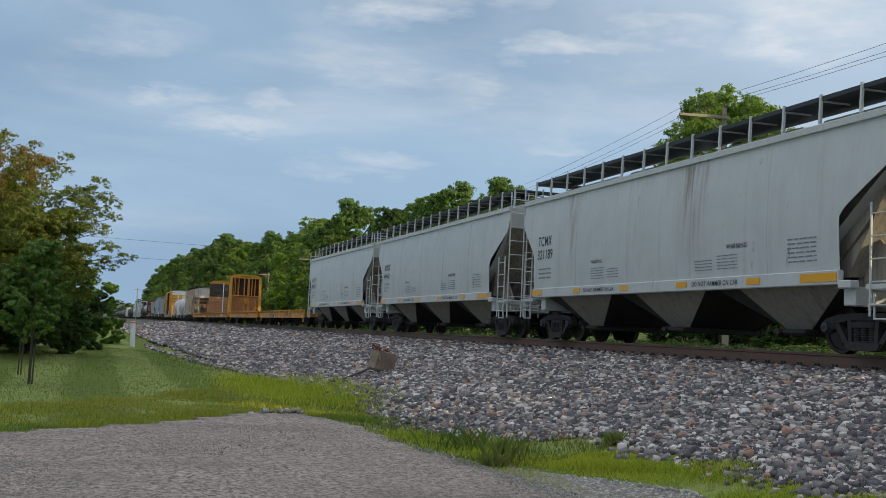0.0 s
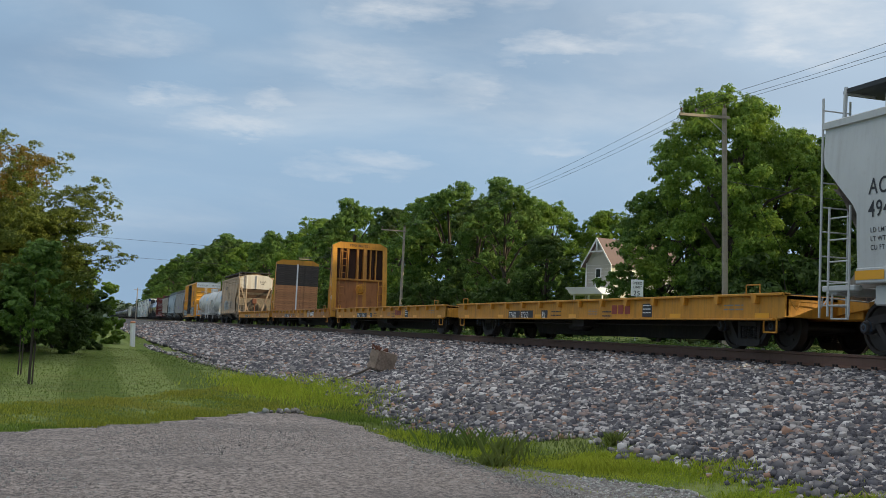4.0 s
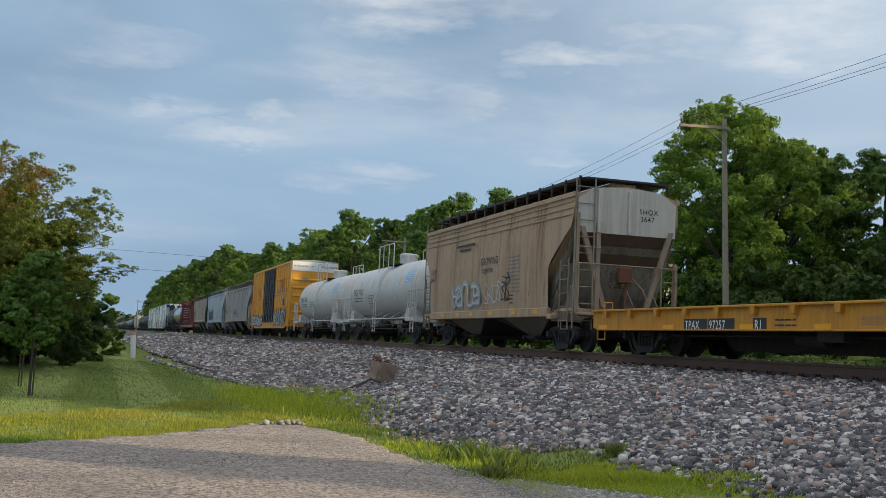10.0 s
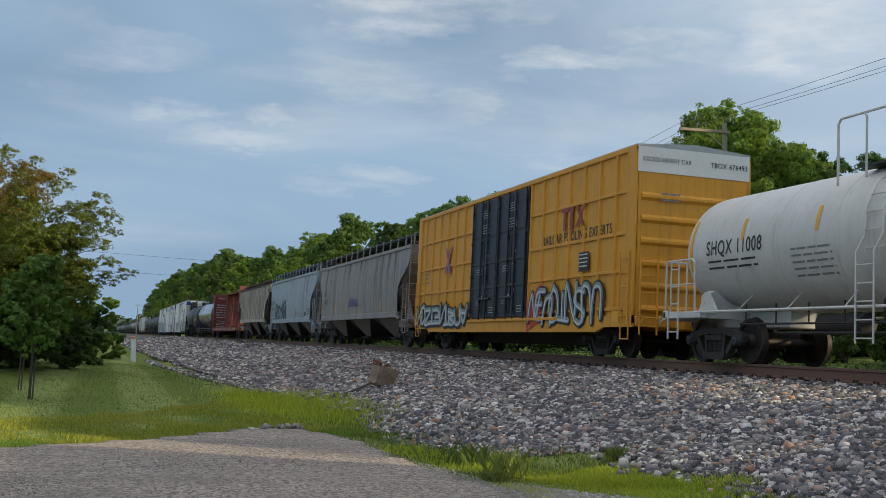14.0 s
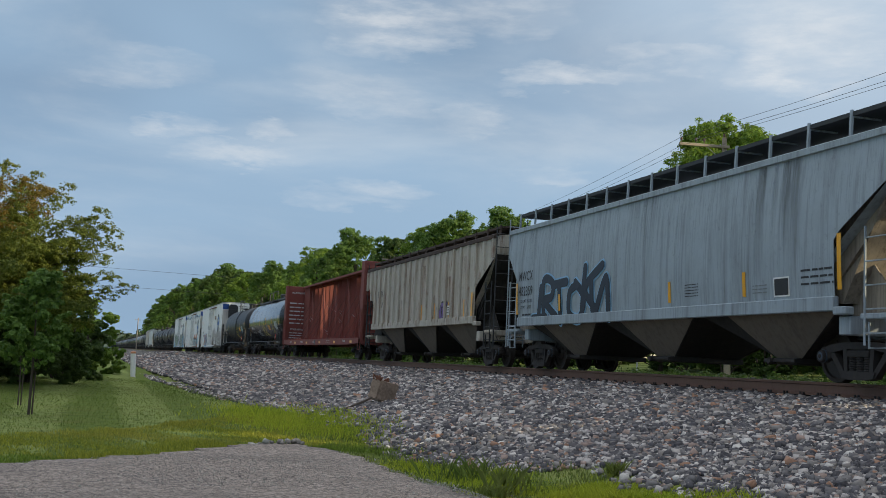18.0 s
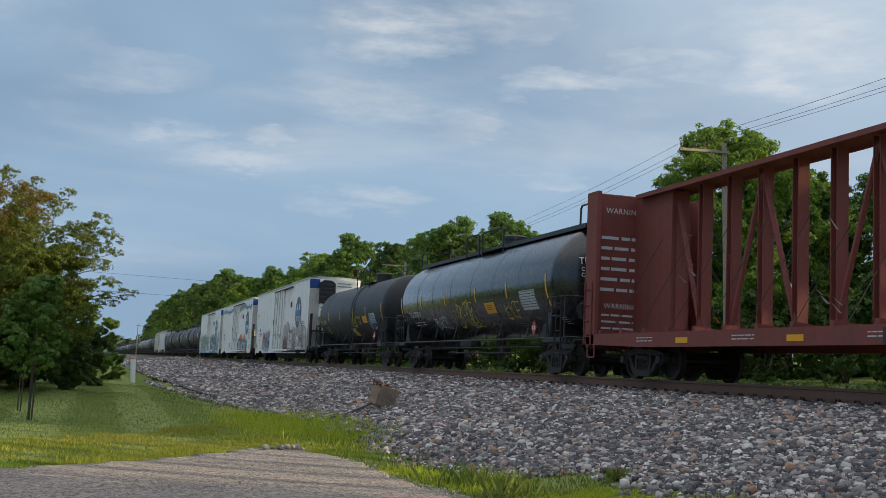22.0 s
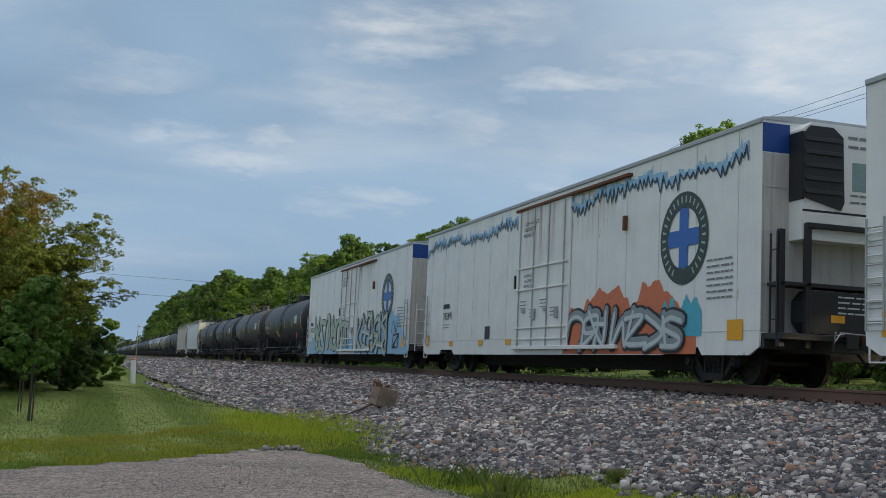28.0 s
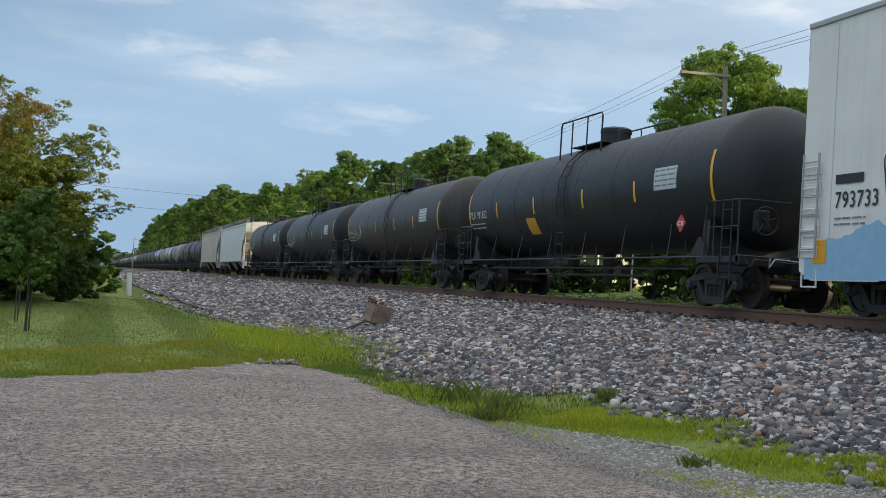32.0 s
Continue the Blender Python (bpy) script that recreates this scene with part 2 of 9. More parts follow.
def make_materials():
    M["grey"] = painted("light grey car paint", (0.56, 0.57, 0.555), (0.24, 0.20, 0.16), 0.30, streak=0.25, rough=0.42, rust=0.08)
    M["grey_dirty"] = painted("sooty grey car paint", (0.31, 0.285, 0.262), (0.045, 0.042, 0.04), 0.62, 0.5, streak=0.9, rust=0.05)
    M["grey_blue"] = painted("pale blue grey car paint", (0.34, 0.40, 0.45), (0.08, 0.08, 0.08), 0.6, 0.5, streak=0.85)
    M["beige"] = painted("faded beige car paint", (0.48, 0.335, 0.215), (0.23, 0.12, 0.06), 0.62, 0.6, streak=0.7, rust=0.3)
    M["beige_old"] = painted("chalky cream car paint", (0.52, 0.49, 0.43), (0.22, 0.135, 0.085), 0.75, 0.7, streak=0.9, rust=0.62)
    M["grimy"] = painted("road grime on steel", (0.15, 0.125, 0.10), (0.05, 0.04, 0.035), 0.7, 0.8, rust=0.15)
    M["underside"] = painted("black underframe steel, also painted shade", (0.022, 0.02, 0.019), (0.06, 0.045, 0.035), 0.6, 0.75, rust=0.0)
    M["iron"] = painted("cast iron with rail dust", (0.036, 0.032, 0.031), (0.06, 0.042, 0.033), 0.7, 0.75, rust=0.1)
    M["wheel"] = plain("wheel steel", (0.042, 0.034, 0.030), 0.55, 0.5)
    M["bearing"] = plain("blue grey bearing cap", (0.06, 0.085, 0.12), 0.55, 0.3)
    M["yellow"] = painted("flat car yellow paint", (0.60, 0.265, 0.022), (0.12, 0.07, 0.03), 0.6, 0.55, streak=0.6, rust=0.15)
    M["yellow_rusty"] = painted("worn yellow paint with rust", (0.48, 0.205, 0.035), (0.14, 0.06, 0.025), 0.7, 0.65, streak=0.9, rust=0.6)
    M["boxcar_yellow"] = painted("boxcar yellow paint", (0.74, 0.34, 0.030), (0.22, 0.12, 0.04), 0.45, 0.5, streak=0.4, rust=0.05)
    M["boxcar_black"] = painted("black plug door paint", (0.012, 0.017, 0.027), (0.035, 0.037, 0.042), 0.4, 0.45)
    M["white_tank"] = painted("white tank paint", (0.62, 0.61, 0.585), (0.28, 0.22, 0.17), 0.35, 0.4, streak=0.4, rust=0.05)
    M["white_reefer"] = painted("white reefer paint", (0.80, 0.80, 0.78), (0.38, 0.31, 0.24), 0.2, 0.4, streak=0.45, rust=0.05, bumpy=0.08)
    M["black_tank"] = painted("glossy black tank paint", (0.009, 0.011, 0.016), (0.022, 0.022, 0.024), 0.2, 0.24, streak=0.2, bumpy=0.0)
    M["dull_tank"] = painted("dull black tank paint", (0.011, 0.012, 0.016), (0.022, 0.022, 0.025), 0.35, 0.46, streak=0.4, bumpy=0.04)
    M["brown_tank"] = painted("sooty brown tank paint", (0.035, 0.030, 0.028), (0.07, 0.055, 0.045), 0.6, 0.42, streak=0.7, rust=0.05)
    M["black"] = plain("black paint", (0.02, 0.02, 0.022), 0.5)
    M["centerbeam"] = painted("oxide red centerbeam paint", (0.21, 0.054, 0.044), (0.10, 0.05, 0.04), 0.55, 0.7, streak=0.7, rust=0.1)
    M["white"] = plain("white marking", (0.78, 0.78, 0.76), 0.5, 0, 0.08)
    M["marking_black"] = plain("black stencil marking", (0.03, 0.03, 0.035), 0.6)
    M["reflector"] = plain("amber reflective tape", (0.80, 0.38, 0.02), 0.35, 0, 0.06)
    M["blue"] = plain("blue reefer panel", (0.010, 0.055, 0.24), 0.4)
    M["logo_green"] = plain("dark green emblem", (0.035, 0.055, 0.05), 0.5)
    M["logo_red"] = plain("oxide red emblem", (0.30, 0.05, 0.03), 0.55)
    M["placard"] = plain("red placard", (0.55, 0.05, 0.04), 0.5)
    M["walkway"] = plain("dark walkway grating", (0.05, 0.052, 0.055), 0.6, 0.4)
    M["galv"] = plain("galvanised steel", (0.42, 0.43, 0.43), 0.5, 0.5)
    M["reefer_steel"] = painted("grey underframe", (0.05, 0.05, 0.052), amount=0.4)
    M["wood_old"] = wood("weathered black boards", (0.115, 0.095, 0.085), (0.022, 0.018, 0.017))
    M["wood_new"] = wood("red brown boards", (0.66, 0.32, 0.15), (0.42, 0.175, 0.072), (0.13, 0.055, 0.03))
    M["pole_wood"] = wood("grey pole wood", (0.46, 0.39, 0.31), (0.33, 0.275, 0.215), (0.13, 0.11, 0.09))
    M["tie"] = wood("creosoted tie", (0.06, 0.045, 0.035), (0.035, 0.028, 0.024))
    M["rail"] = painted("rail rust brown", (0.165, 0.092, 0.066), (0.085, 0.05, 0.036), 0.6, 0.7, metal=0.0, streak=0.2, bumpy=0.05)
    M["rail_top"] = plain("worn rail head", (0.30, 0.27, 0.25), 0.35, 0.8, 0.1)
    M["graf_white"] = plain("pale spray paint", (0.55, 0.60, 0.62), 0.5)
    M["graf_blue"] = plain("light blue spray paint", (0.28, 0.50, 0.70), 0.5)
    M["graf_orange"] = plain("orange red spray paint", (0.62, 0.17, 0.07), 0.5)
    M["graf_green"] = plain("pale green spray paint", (0.36, 0.45, 0.36), 0.5)
    M["spray_navy"] = plain("dark navy spray paint", (0.018, 0.025, 0.042), 0.5)
    M["graf_cyan"] = plain("cyan spray paint", (0.08, 0.42, 0.55), 0.5)
    M["graf_steel"] = plain("grey spray paint", (0.26, 0.30, 0.31), 0.5)
    M["soot_spray"] = plain("brown grey spray paint", (0.20, 0.17, 0.155), 0.6)
    M["emblem_blue"] = plain("emblem blue", (0.035, 0.14, 0.46), 0.5)
    M["graf_teal"] = plain("grey teal spray paint", (0.22, 0.32, 0.32), 0.5)
    M["graf_purple"] = plain("purple spray paint", (0.16, 0.09, 0.30), 0.5)
    M["graf_yellow"] = plain("yellow spray paint", (0.58, 0.50, 0.08), 0.5)
    M["bark"] = plain("tree bark", (0.075, 0.058, 0.045), 0.9, 0, 0.35, 9)
    M["leaf"] = foliage("tree leaves", (0.056, 0.120, 0.030), (0.195, 0.315, 0.066), (0.14, 0.17, 0.035), back=0.45)
    M["leaf_light"] = foliage("light green tree leaves", (0.080, 0.158, 0.030), (0.255, 0.385, 0.062), (0.21, 0.25, 0.03), back=0.48)
    M["leaf_dark"] = foliage("dark green leaves", (0.034, 0.070, 0.021), (0.112, 0.180, 0.040), (0.10, 0.12, 0.025))
    M["leaf_tree"] = foliage("olive green leaves", (0.054, 0.086, 0.018), (0.215, 0.255, 0.048), (0.22, 0.19, 0.036), 0.45)
    M["leaf_turning"] = foliage("leaves turning orange", (0.09, 0.078, 0.018), (0.25, 0.175, 0.034), (0.27, 0.17, 0.028), 0.45)
    M["grass"] = foliage("grass blades", (0.045, 0.082, 0.016), (0.21, 0.275, 0.058), (0.27, 0.25, 0.08), 0.45)
    M["strip"] = foliage("dry rough grass, sunlight in its yellow", (0.10, 0.14, 0.020), (0.44, 0.44, 0.060), (0.55, 0.42, 0.12), 0.4)
    M["edge"] = foliage("green edge grass", (0.055, 0.105, 0.016), (0.25, 0.34, 0.05), (0.34, 0.34, 0.06), 0.45)
    M["verge"] = foliage("rough verge grass", (0.15, 0.23, 0.020), (0.50, 0.56, 0.055), (0.64, 0.56, 0.08), 0.45)
    M["far_leaf"] = plain("far woods", (0.045, 0.075, 0.035), 0.9, 0, 0.4, 0.08)
    M["house_wall"] = plain("cream clapboard", (0.46, 0.44, 0.39), 0.7, 0, 0.05)
    M["house_trim"] = plain("white trim paint", (0.80, 0.80, 0.80), 0.5, 0, 0.04)
    M["roof"] = plain("brown roof shingle", (0.165, 0.115, 0.105), 0.9, 0, 0.3, 3)
    M["glass"] = plain("dark window glass", (0.03, 0.035, 0.045), 0.1, 0, 0.1)
    M["concrete"] = plain("weathered concrete", (0.085, 0.080, 0.072), 0.9, 0, 0.25, 4)
    M["stump"] = plain("pitted stone block", (0.25, 0.185, 0.14), 0.95, 0, 0.75, 26)
    M["rust"] = plain("flaking rust", (0.15, 0.06, 0.035), 0.9, 0, 0.4, 12)
    M["post_white"] = plain("white plastic post", (0.82, 0.82, 0.82), 0.5, 0, 0.06)
    M["post_cap"] = plain("faded orange cap", (0.55, 0.22, 0.10), 0.5)
    M["bulk_rust"] = painted("rusted bulkhead plate", (0.34, 0.135, 0.045), (0.15, 0.055, 0.025), 0.7, 0.75, streak=0.9, rust=0.4)
    M["shaded_rust"] = painted("rusted steel darkened for shade", (0.045, 0.022, 0.016), (0.10, 0.04, 0.02), 0.6, 0.85, rust=0.2)
    M["white_end"] = painted("grimy white end sheet", (0.52, 0.50, 0.47), (0.20, 0.15, 0.115), 0.6, 0.55, streak=0.9, rust=0.1)
    M["bay"] = painted("dusty bay steel", (0.27, 0.235, 0.195), (0.07, 0.055, 0.045), 0.7, 0.85, streak=0.6, rust=0.1)
    M["end_cream"] = painted("stained cream end paint", (0.58, 0.55, 0.50), (0.28, 0.18, 0.11), 0.5, 0.6, streak=0.6, rust=0.12)
    M["slope_brown"] = painted("brown dust on steel", (0.13, 0.082, 0.058), (0.06, 0.04, 0.03), 0.6, 0.85, streak=0.7)
    M["slope_tan"] = painted("tan dusty steel", (0.34, 0.255, 0.18), (0.15, 0.09, 0.06), 0.6, 0.8, streak=0.7, rust=0.2)
    M["bay_dark"] = painted("sooty bay steel", (0.18, 0.145, 0.115), (0.07, 0.055, 0.045), 0.7, 0.85, streak=0.6, rust=0.1)
    M["inside"] = painted("brown dusty end sheet", (0.31, 0.27, 0.22), (0.06, 0.045, 0.035), 0.8, 0.85, streak=0.9, rust=0.2)
    M["roof_rust"] = painted("rusty roof steel", (0.055, 0.038, 0.032), (0.11, 0.05, 0.03), 0.6, 0.8, rust=0.3)
    M["stain"] = stain("rust run-down", (0.30, 0.115, 0.045))
    M["soot"] = stain("soot run-down", (0.06, 0.05, 0.042))
    for k in ("black_tank", "dull_tank"):
        q = M[k].node_tree.nodes["Principled BSDF"].inputs
        q["Coat Weight"].default_value, q["Coat Roughness"].default_value, q["Coat IOR"].default_value = (0.75, 0.16, 1.5) if k == "black_tank" else (0.12, 0.45, 1.5)
    M["wire"] = plain("dark cable", (0.03, 0.03, 0.035), 0.6)
    M["ceramic"] = plain("brown insulator", (0.10, 0.06, 0.045), 0.3)
    M["stone"] = stones("ballast stones", [(0.0, (0.06, 0.058, 0.066)), (0.24, (0.17, 0.16, 0.16)), (0.40, (0.28, 0.255, 0.235)), (0.54, (0.105, 0.10, 0.112)),
                                           (0.72, (0.52, 0.475, 0.45)), (0.84, (0.37, 0.27, 0.225)), (0.91, (0.68, 0.64, 0.60)), (0.965, (0.38, 0.21, 0.13))])
    M["stencil_pale"] = plain("worn white stencil", (0.42, 0.44, 0.46), 0.6)
    M["stencil"] = plain("worn grey stencil", (0.20, 0.215, 0.23), 0.6)
    M["chips"] = stones("loose pale gravel", [(0.0, (0.26, 0.235, 0.21)), (0.3, (0.36, 0.37, 0.33)), (0.6, (0.22, 0.20, 0.19)), (0.85, (0.50, 0.47, 0.43))])


make_materials()


# ---------- building helpers ----------
class MB:
    """Collects faces for one mesh."""

    def __init__(self):
        self.v, self.f = [], []

    def add(self, vs, fs):
        o = len(self.v)
        self.v += [tuple(p) for p in vs]
        self.f += [tuple(i + o for i in f) for f in fs]
        return self

    def box(self, x0, x1, y0, y1, z0, z1, ch=0.0):
        if ch <= 0:
            vs = [(x, y, z) for x in (x0, x1) for y in (y0, y1) for z in (z0, z1)]
            return self.add(vs, [(0, 1, 3, 2), (4, 6, 7, 5), (0, 4, 5, 1), (2, 3, 7, 6), (0, 2, 6, 4), (1, 5, 7, 3)])
        c, h = ((x0 + x1) / 2, (y0 + y1) / 2, (z0 + z1) / 2), (abs(x1 - x0) / 2, abs(y1 - y0) / 2, abs(z1 - z0) / 2)
        ch = min(ch, 0.45 * min(h))
        vs, idx = [], {}
        for sx in (-1, 1):
            for sy in (-1, 1):
                for sz in (-1, 1):
                    s = (sx, sy, sz)
                    for a in range(3):
                        idx[(s, a)] = len(vs)
                        vs.append(tuple(c[k] + s[k] * (h[k] if k == a else h[k] - ch) for k in range(3)))
        fs = []
        for a in range(3):
            b, d = [k for k in range(3) if k != a]
            for sg in (-1, 1):
                q = []
                for u, w in ((-1, -1), (1, -1), (1, 1), (-1, 1)):
                    s = [0, 0, 0]
                    s[a], s[b], s[d] = sg, u, w
                    q.append(idx[(tuple(s), a)])
                flip = (sg > 0) == (a == 1)
                fs.append(tuple(q[::-1]) if flip else tuple(q))
        for a in range(3):
            b, d = [k for k in range(3) if k != a]
            for u in (-1, 1):
                for w in (-1, 1):
                    q = []
                    for sg, ax in ((-1, b), (1, b), (1, d), (-1, d)):
                        s = [0, 0, 0]
                        s[a], s[b], s[d] = sg, u, w
                        q.append(idx[(tuple(s), ax)])
                    fs.append(tuple(q))
        for s in {k[0] for k in idx}:
            fs.append((idx[(s, 0)], idx[(s, 1)], idx[(s, 2)]))
        return self.add(vs, fs)

    def prism(self, pts, a, b, axis="x"):
        """A polygon in the plane across the axis, pushed from a to b."""
        n = len(pts)
        mk = {"x": lambda p, t: (t, p[0], p[1]), "y": lambda p, t: (p[0], t, p[1]), "z": lambda p, t: (p[0], p[1], t)}[axis]
        vs = [mk(p, a) for p in pts] + [mk(p, b) for p in pts]
        return self.add(vs, [tuple(range(n))[::-1], tuple(range(n, 2 * n))] + [(i, (i + 1) % n, n + (i + 1) % n, n + i) for i in range(n)])

    def tube(self, pts, r, n=6, cap=True):
        pts = [Vector(p) for p in pts]
        rs = r if isinstance(r, (list, tuple)) else [r] * len(pts)
        vs, prev = [], None
        for i, p in enumerate(pts):
            d = (pts[min(i + 1, len(pts) - 1)] - pts[max(i - 1, 0)]).normalized()
            ref = Vector((0, 0, 1)) if abs(d.z) < 0.9 else Vector((1, 0, 0))
            u = d.cross(ref).normalized() if prev is None else (prev - d * prev.dot(d)).normalized()
            prev, w = u, d.cross(u)
            for k in range(n):
                a = 2 * math.pi * k / n
                vs.append(p + (u * math.cos(a) + w * math.sin(a)) * rs[i])
        fs = []
        for i in range(len(pts) - 1):
            for k in range(n):
                fs.append((i * n + k, i * n + (k + 1) % n, (i + 1) * n + (k + 1) % n, (i + 1) * n + k))
        if cap:
            fs += [tuple(range(n))[::-1], tuple(range((len(pts) - 1) * n, len(pts) * n))]
        return self.add(vs, fs)

    def lathe(self, prof, at, axis="y", n=24):
        """Turns a profile of (radius, along) round an axis through at."""
        vs, fs = [], []
        for r, t in prof:
            for k in range(n):
                a = 2 * math.pi * k / n
                c, s = r * math.cos(a), r * math.sin(a)
                vs.append({"x": (at[0] + t, at[1] + c, at[2] + s), "y": (at[0] + c, at[1] + t, at[2] + s), "z": (at[0] + c, at[1] + s, at[2] + t)}[axis])
        m = len(prof)
        for i in range(m - 1):
            for k in range(n):
                fs.append((i * n + k, i * n + (k + 1) % n, (i + 1) * n + (k + 1) % n, (i + 1) * n + k))
        if prof[0][0] > 1e-6:
            fs.append(tuple(range(n))[::-1])
        if prof[-1][0] > 1e-6:
            fs.append(tuple(range((m - 1) * n, m * n)))
        return self.add(vs, fs)

    def grid(self, rows):
        """A sheet through rows of points."""
        n = len(rows[0])
        return self.add([p for r in rows for p in r],
                        [(i * n + j, i * n + j + 1, (i + 1) * n + j + 1, (i + 1) * n + j) for i in range(len(rows) - 1) for j in range(n - 1)])

    def mesh(self, name, smooth=35):
        me = bpy.data.meshes.new(name)
        me.from_pydata(self.v, [], self.f)
        bm = bmesh.new()
        bm.from_mesh(me)
        bmesh.ops.recalc_face_normals(bm, faces=bm.faces)
        bm.to_mesh(me)
        bm.free()
        if smooth:
            me.polygons.foreach_set("use_smooth", [True] * len(me.polygons))
            me.set_sharp_from_angle(angle=radians(smooth))
        me.update()
        return me


def raw_mesh(name, verts, faces, smooth=False):
    """A mesh from arrays of vertices and of faces with one count of corners."""
    verts, faces = np.asarray(verts, np.float32), np.asarray(faces, np.int32)
    me = bpy.data.meshes.new(name)
    me.vertices.add(len(verts))
    me.vertices.foreach_set("co", verts.ravel())
    k = faces.shape[1]
    me.loops.add(faces.size)
    me.loops.foreach_set("vertex_index", faces.ravel())
    me.polygons.add(len(faces))
    me.polygons.foreach_set("loop_start", np.arange(0, faces.size, k, dtype=np.int32))
    me.polygons.foreach_set("use_smooth", np.full(len(faces), smooth))
    me.update(calc_edges=True)
    return me


def part(name, mb, material, parent=None, label="", at=(0, 0, 0), turn=0, smooth=35):
    me = mb if isinstance(mb, bpy.types.Mesh) else mb.mesh(name, smooth)
    if not me.materials:
        me.materials.append(M[material] if isinstance(material, str) else material)
    ob = new(name, me)
    ob.parent = parent
    ob.location, ob.rotation_euler = at, (0, 0, turn)
    if label:
        ob["label"] = label
    return ob


def structure(name, me, material, label):
    if not isinstance(me, bpy.types.Mesh):
        me = me.mesh(name)
    me.materials.append(M[material] if isinstance(material, str) else material)
    return tagged(new(name, me), label, kind="structure")


def thing(name, label, category, group="", at=(0, 0, 0)):
    ob = new(name)
    ob.empty_display_size = 0.3
    ob.location = at
    return tagged(ob, label, category, group)


# ---------- ground ----------
def smoothstep(a, b, x):
    t = np.clip((np.asarray(x, float) - a) / (b - a), 0, 1)
    return t * t * (3 - 2 * t)


def wave(x, y, k=0.0):
    return np.sin(x * 0.9 + k) * np.cos(y * 0.7 - k) + 0.5 * np.sin(x * 2.3 + y * 1.7 + 2 * k)


def toe(y):
    """Where the stone bank of the track meets the grass."""
    y = np.asarray(y, float)
    ys = [0, 8.2, 10.6, 13.1, 13.7, 15.8, 17, 19.7, 22.4, 24.5, 33, 42, 48.5, 57, 77, 90, 3000]
    xs = [6.3, 6.2, 6.35, 6.25, 5.6, 4.95, 4.75, 5.15, 5.65, 5.35, 5.2, 4.3, 4.0, 3.3, 2.7, 2.4, 2.2]
    return np.interp(y, ys, xs) + 0.18 * np.sin(y * 2.1) * np.sin(y * 0.63)


def land(x, y):
    x, y = np.asarray(x, float), np.asarray(y, float)
    d = DC - x
    bank = -0.315 - 0.105 * smoothstep(1.15, 2.3, d) - 0.85 * smoothstep(2.0, 8.4, d) - 0.26 * smoothstep(6.5, 9.5, d)
    lawn = -1.44 + 0.03 * wave(x * 0.5, y * 0.3) + 0.25 * smoothstep(35, 75, y)
    near = np.where(x > toe(y), np.maximum(bank, lawn), bank * (1 - smoothstep(0, 2.5, toe(y) - x)) + lawn * smoothstep(0, 2.5, toe(y) - x))
    far = np.interp(-d, [0, 2.6, 4.5, 9, 13, 20, 30, 40, 90, 320, 3000], [-0.315, -0.40, -0.80, -0.55, -0.20, -0.02, 0.7, 1.6, 4.6, 10, 14])
    return np.where(d > 0, near, far)


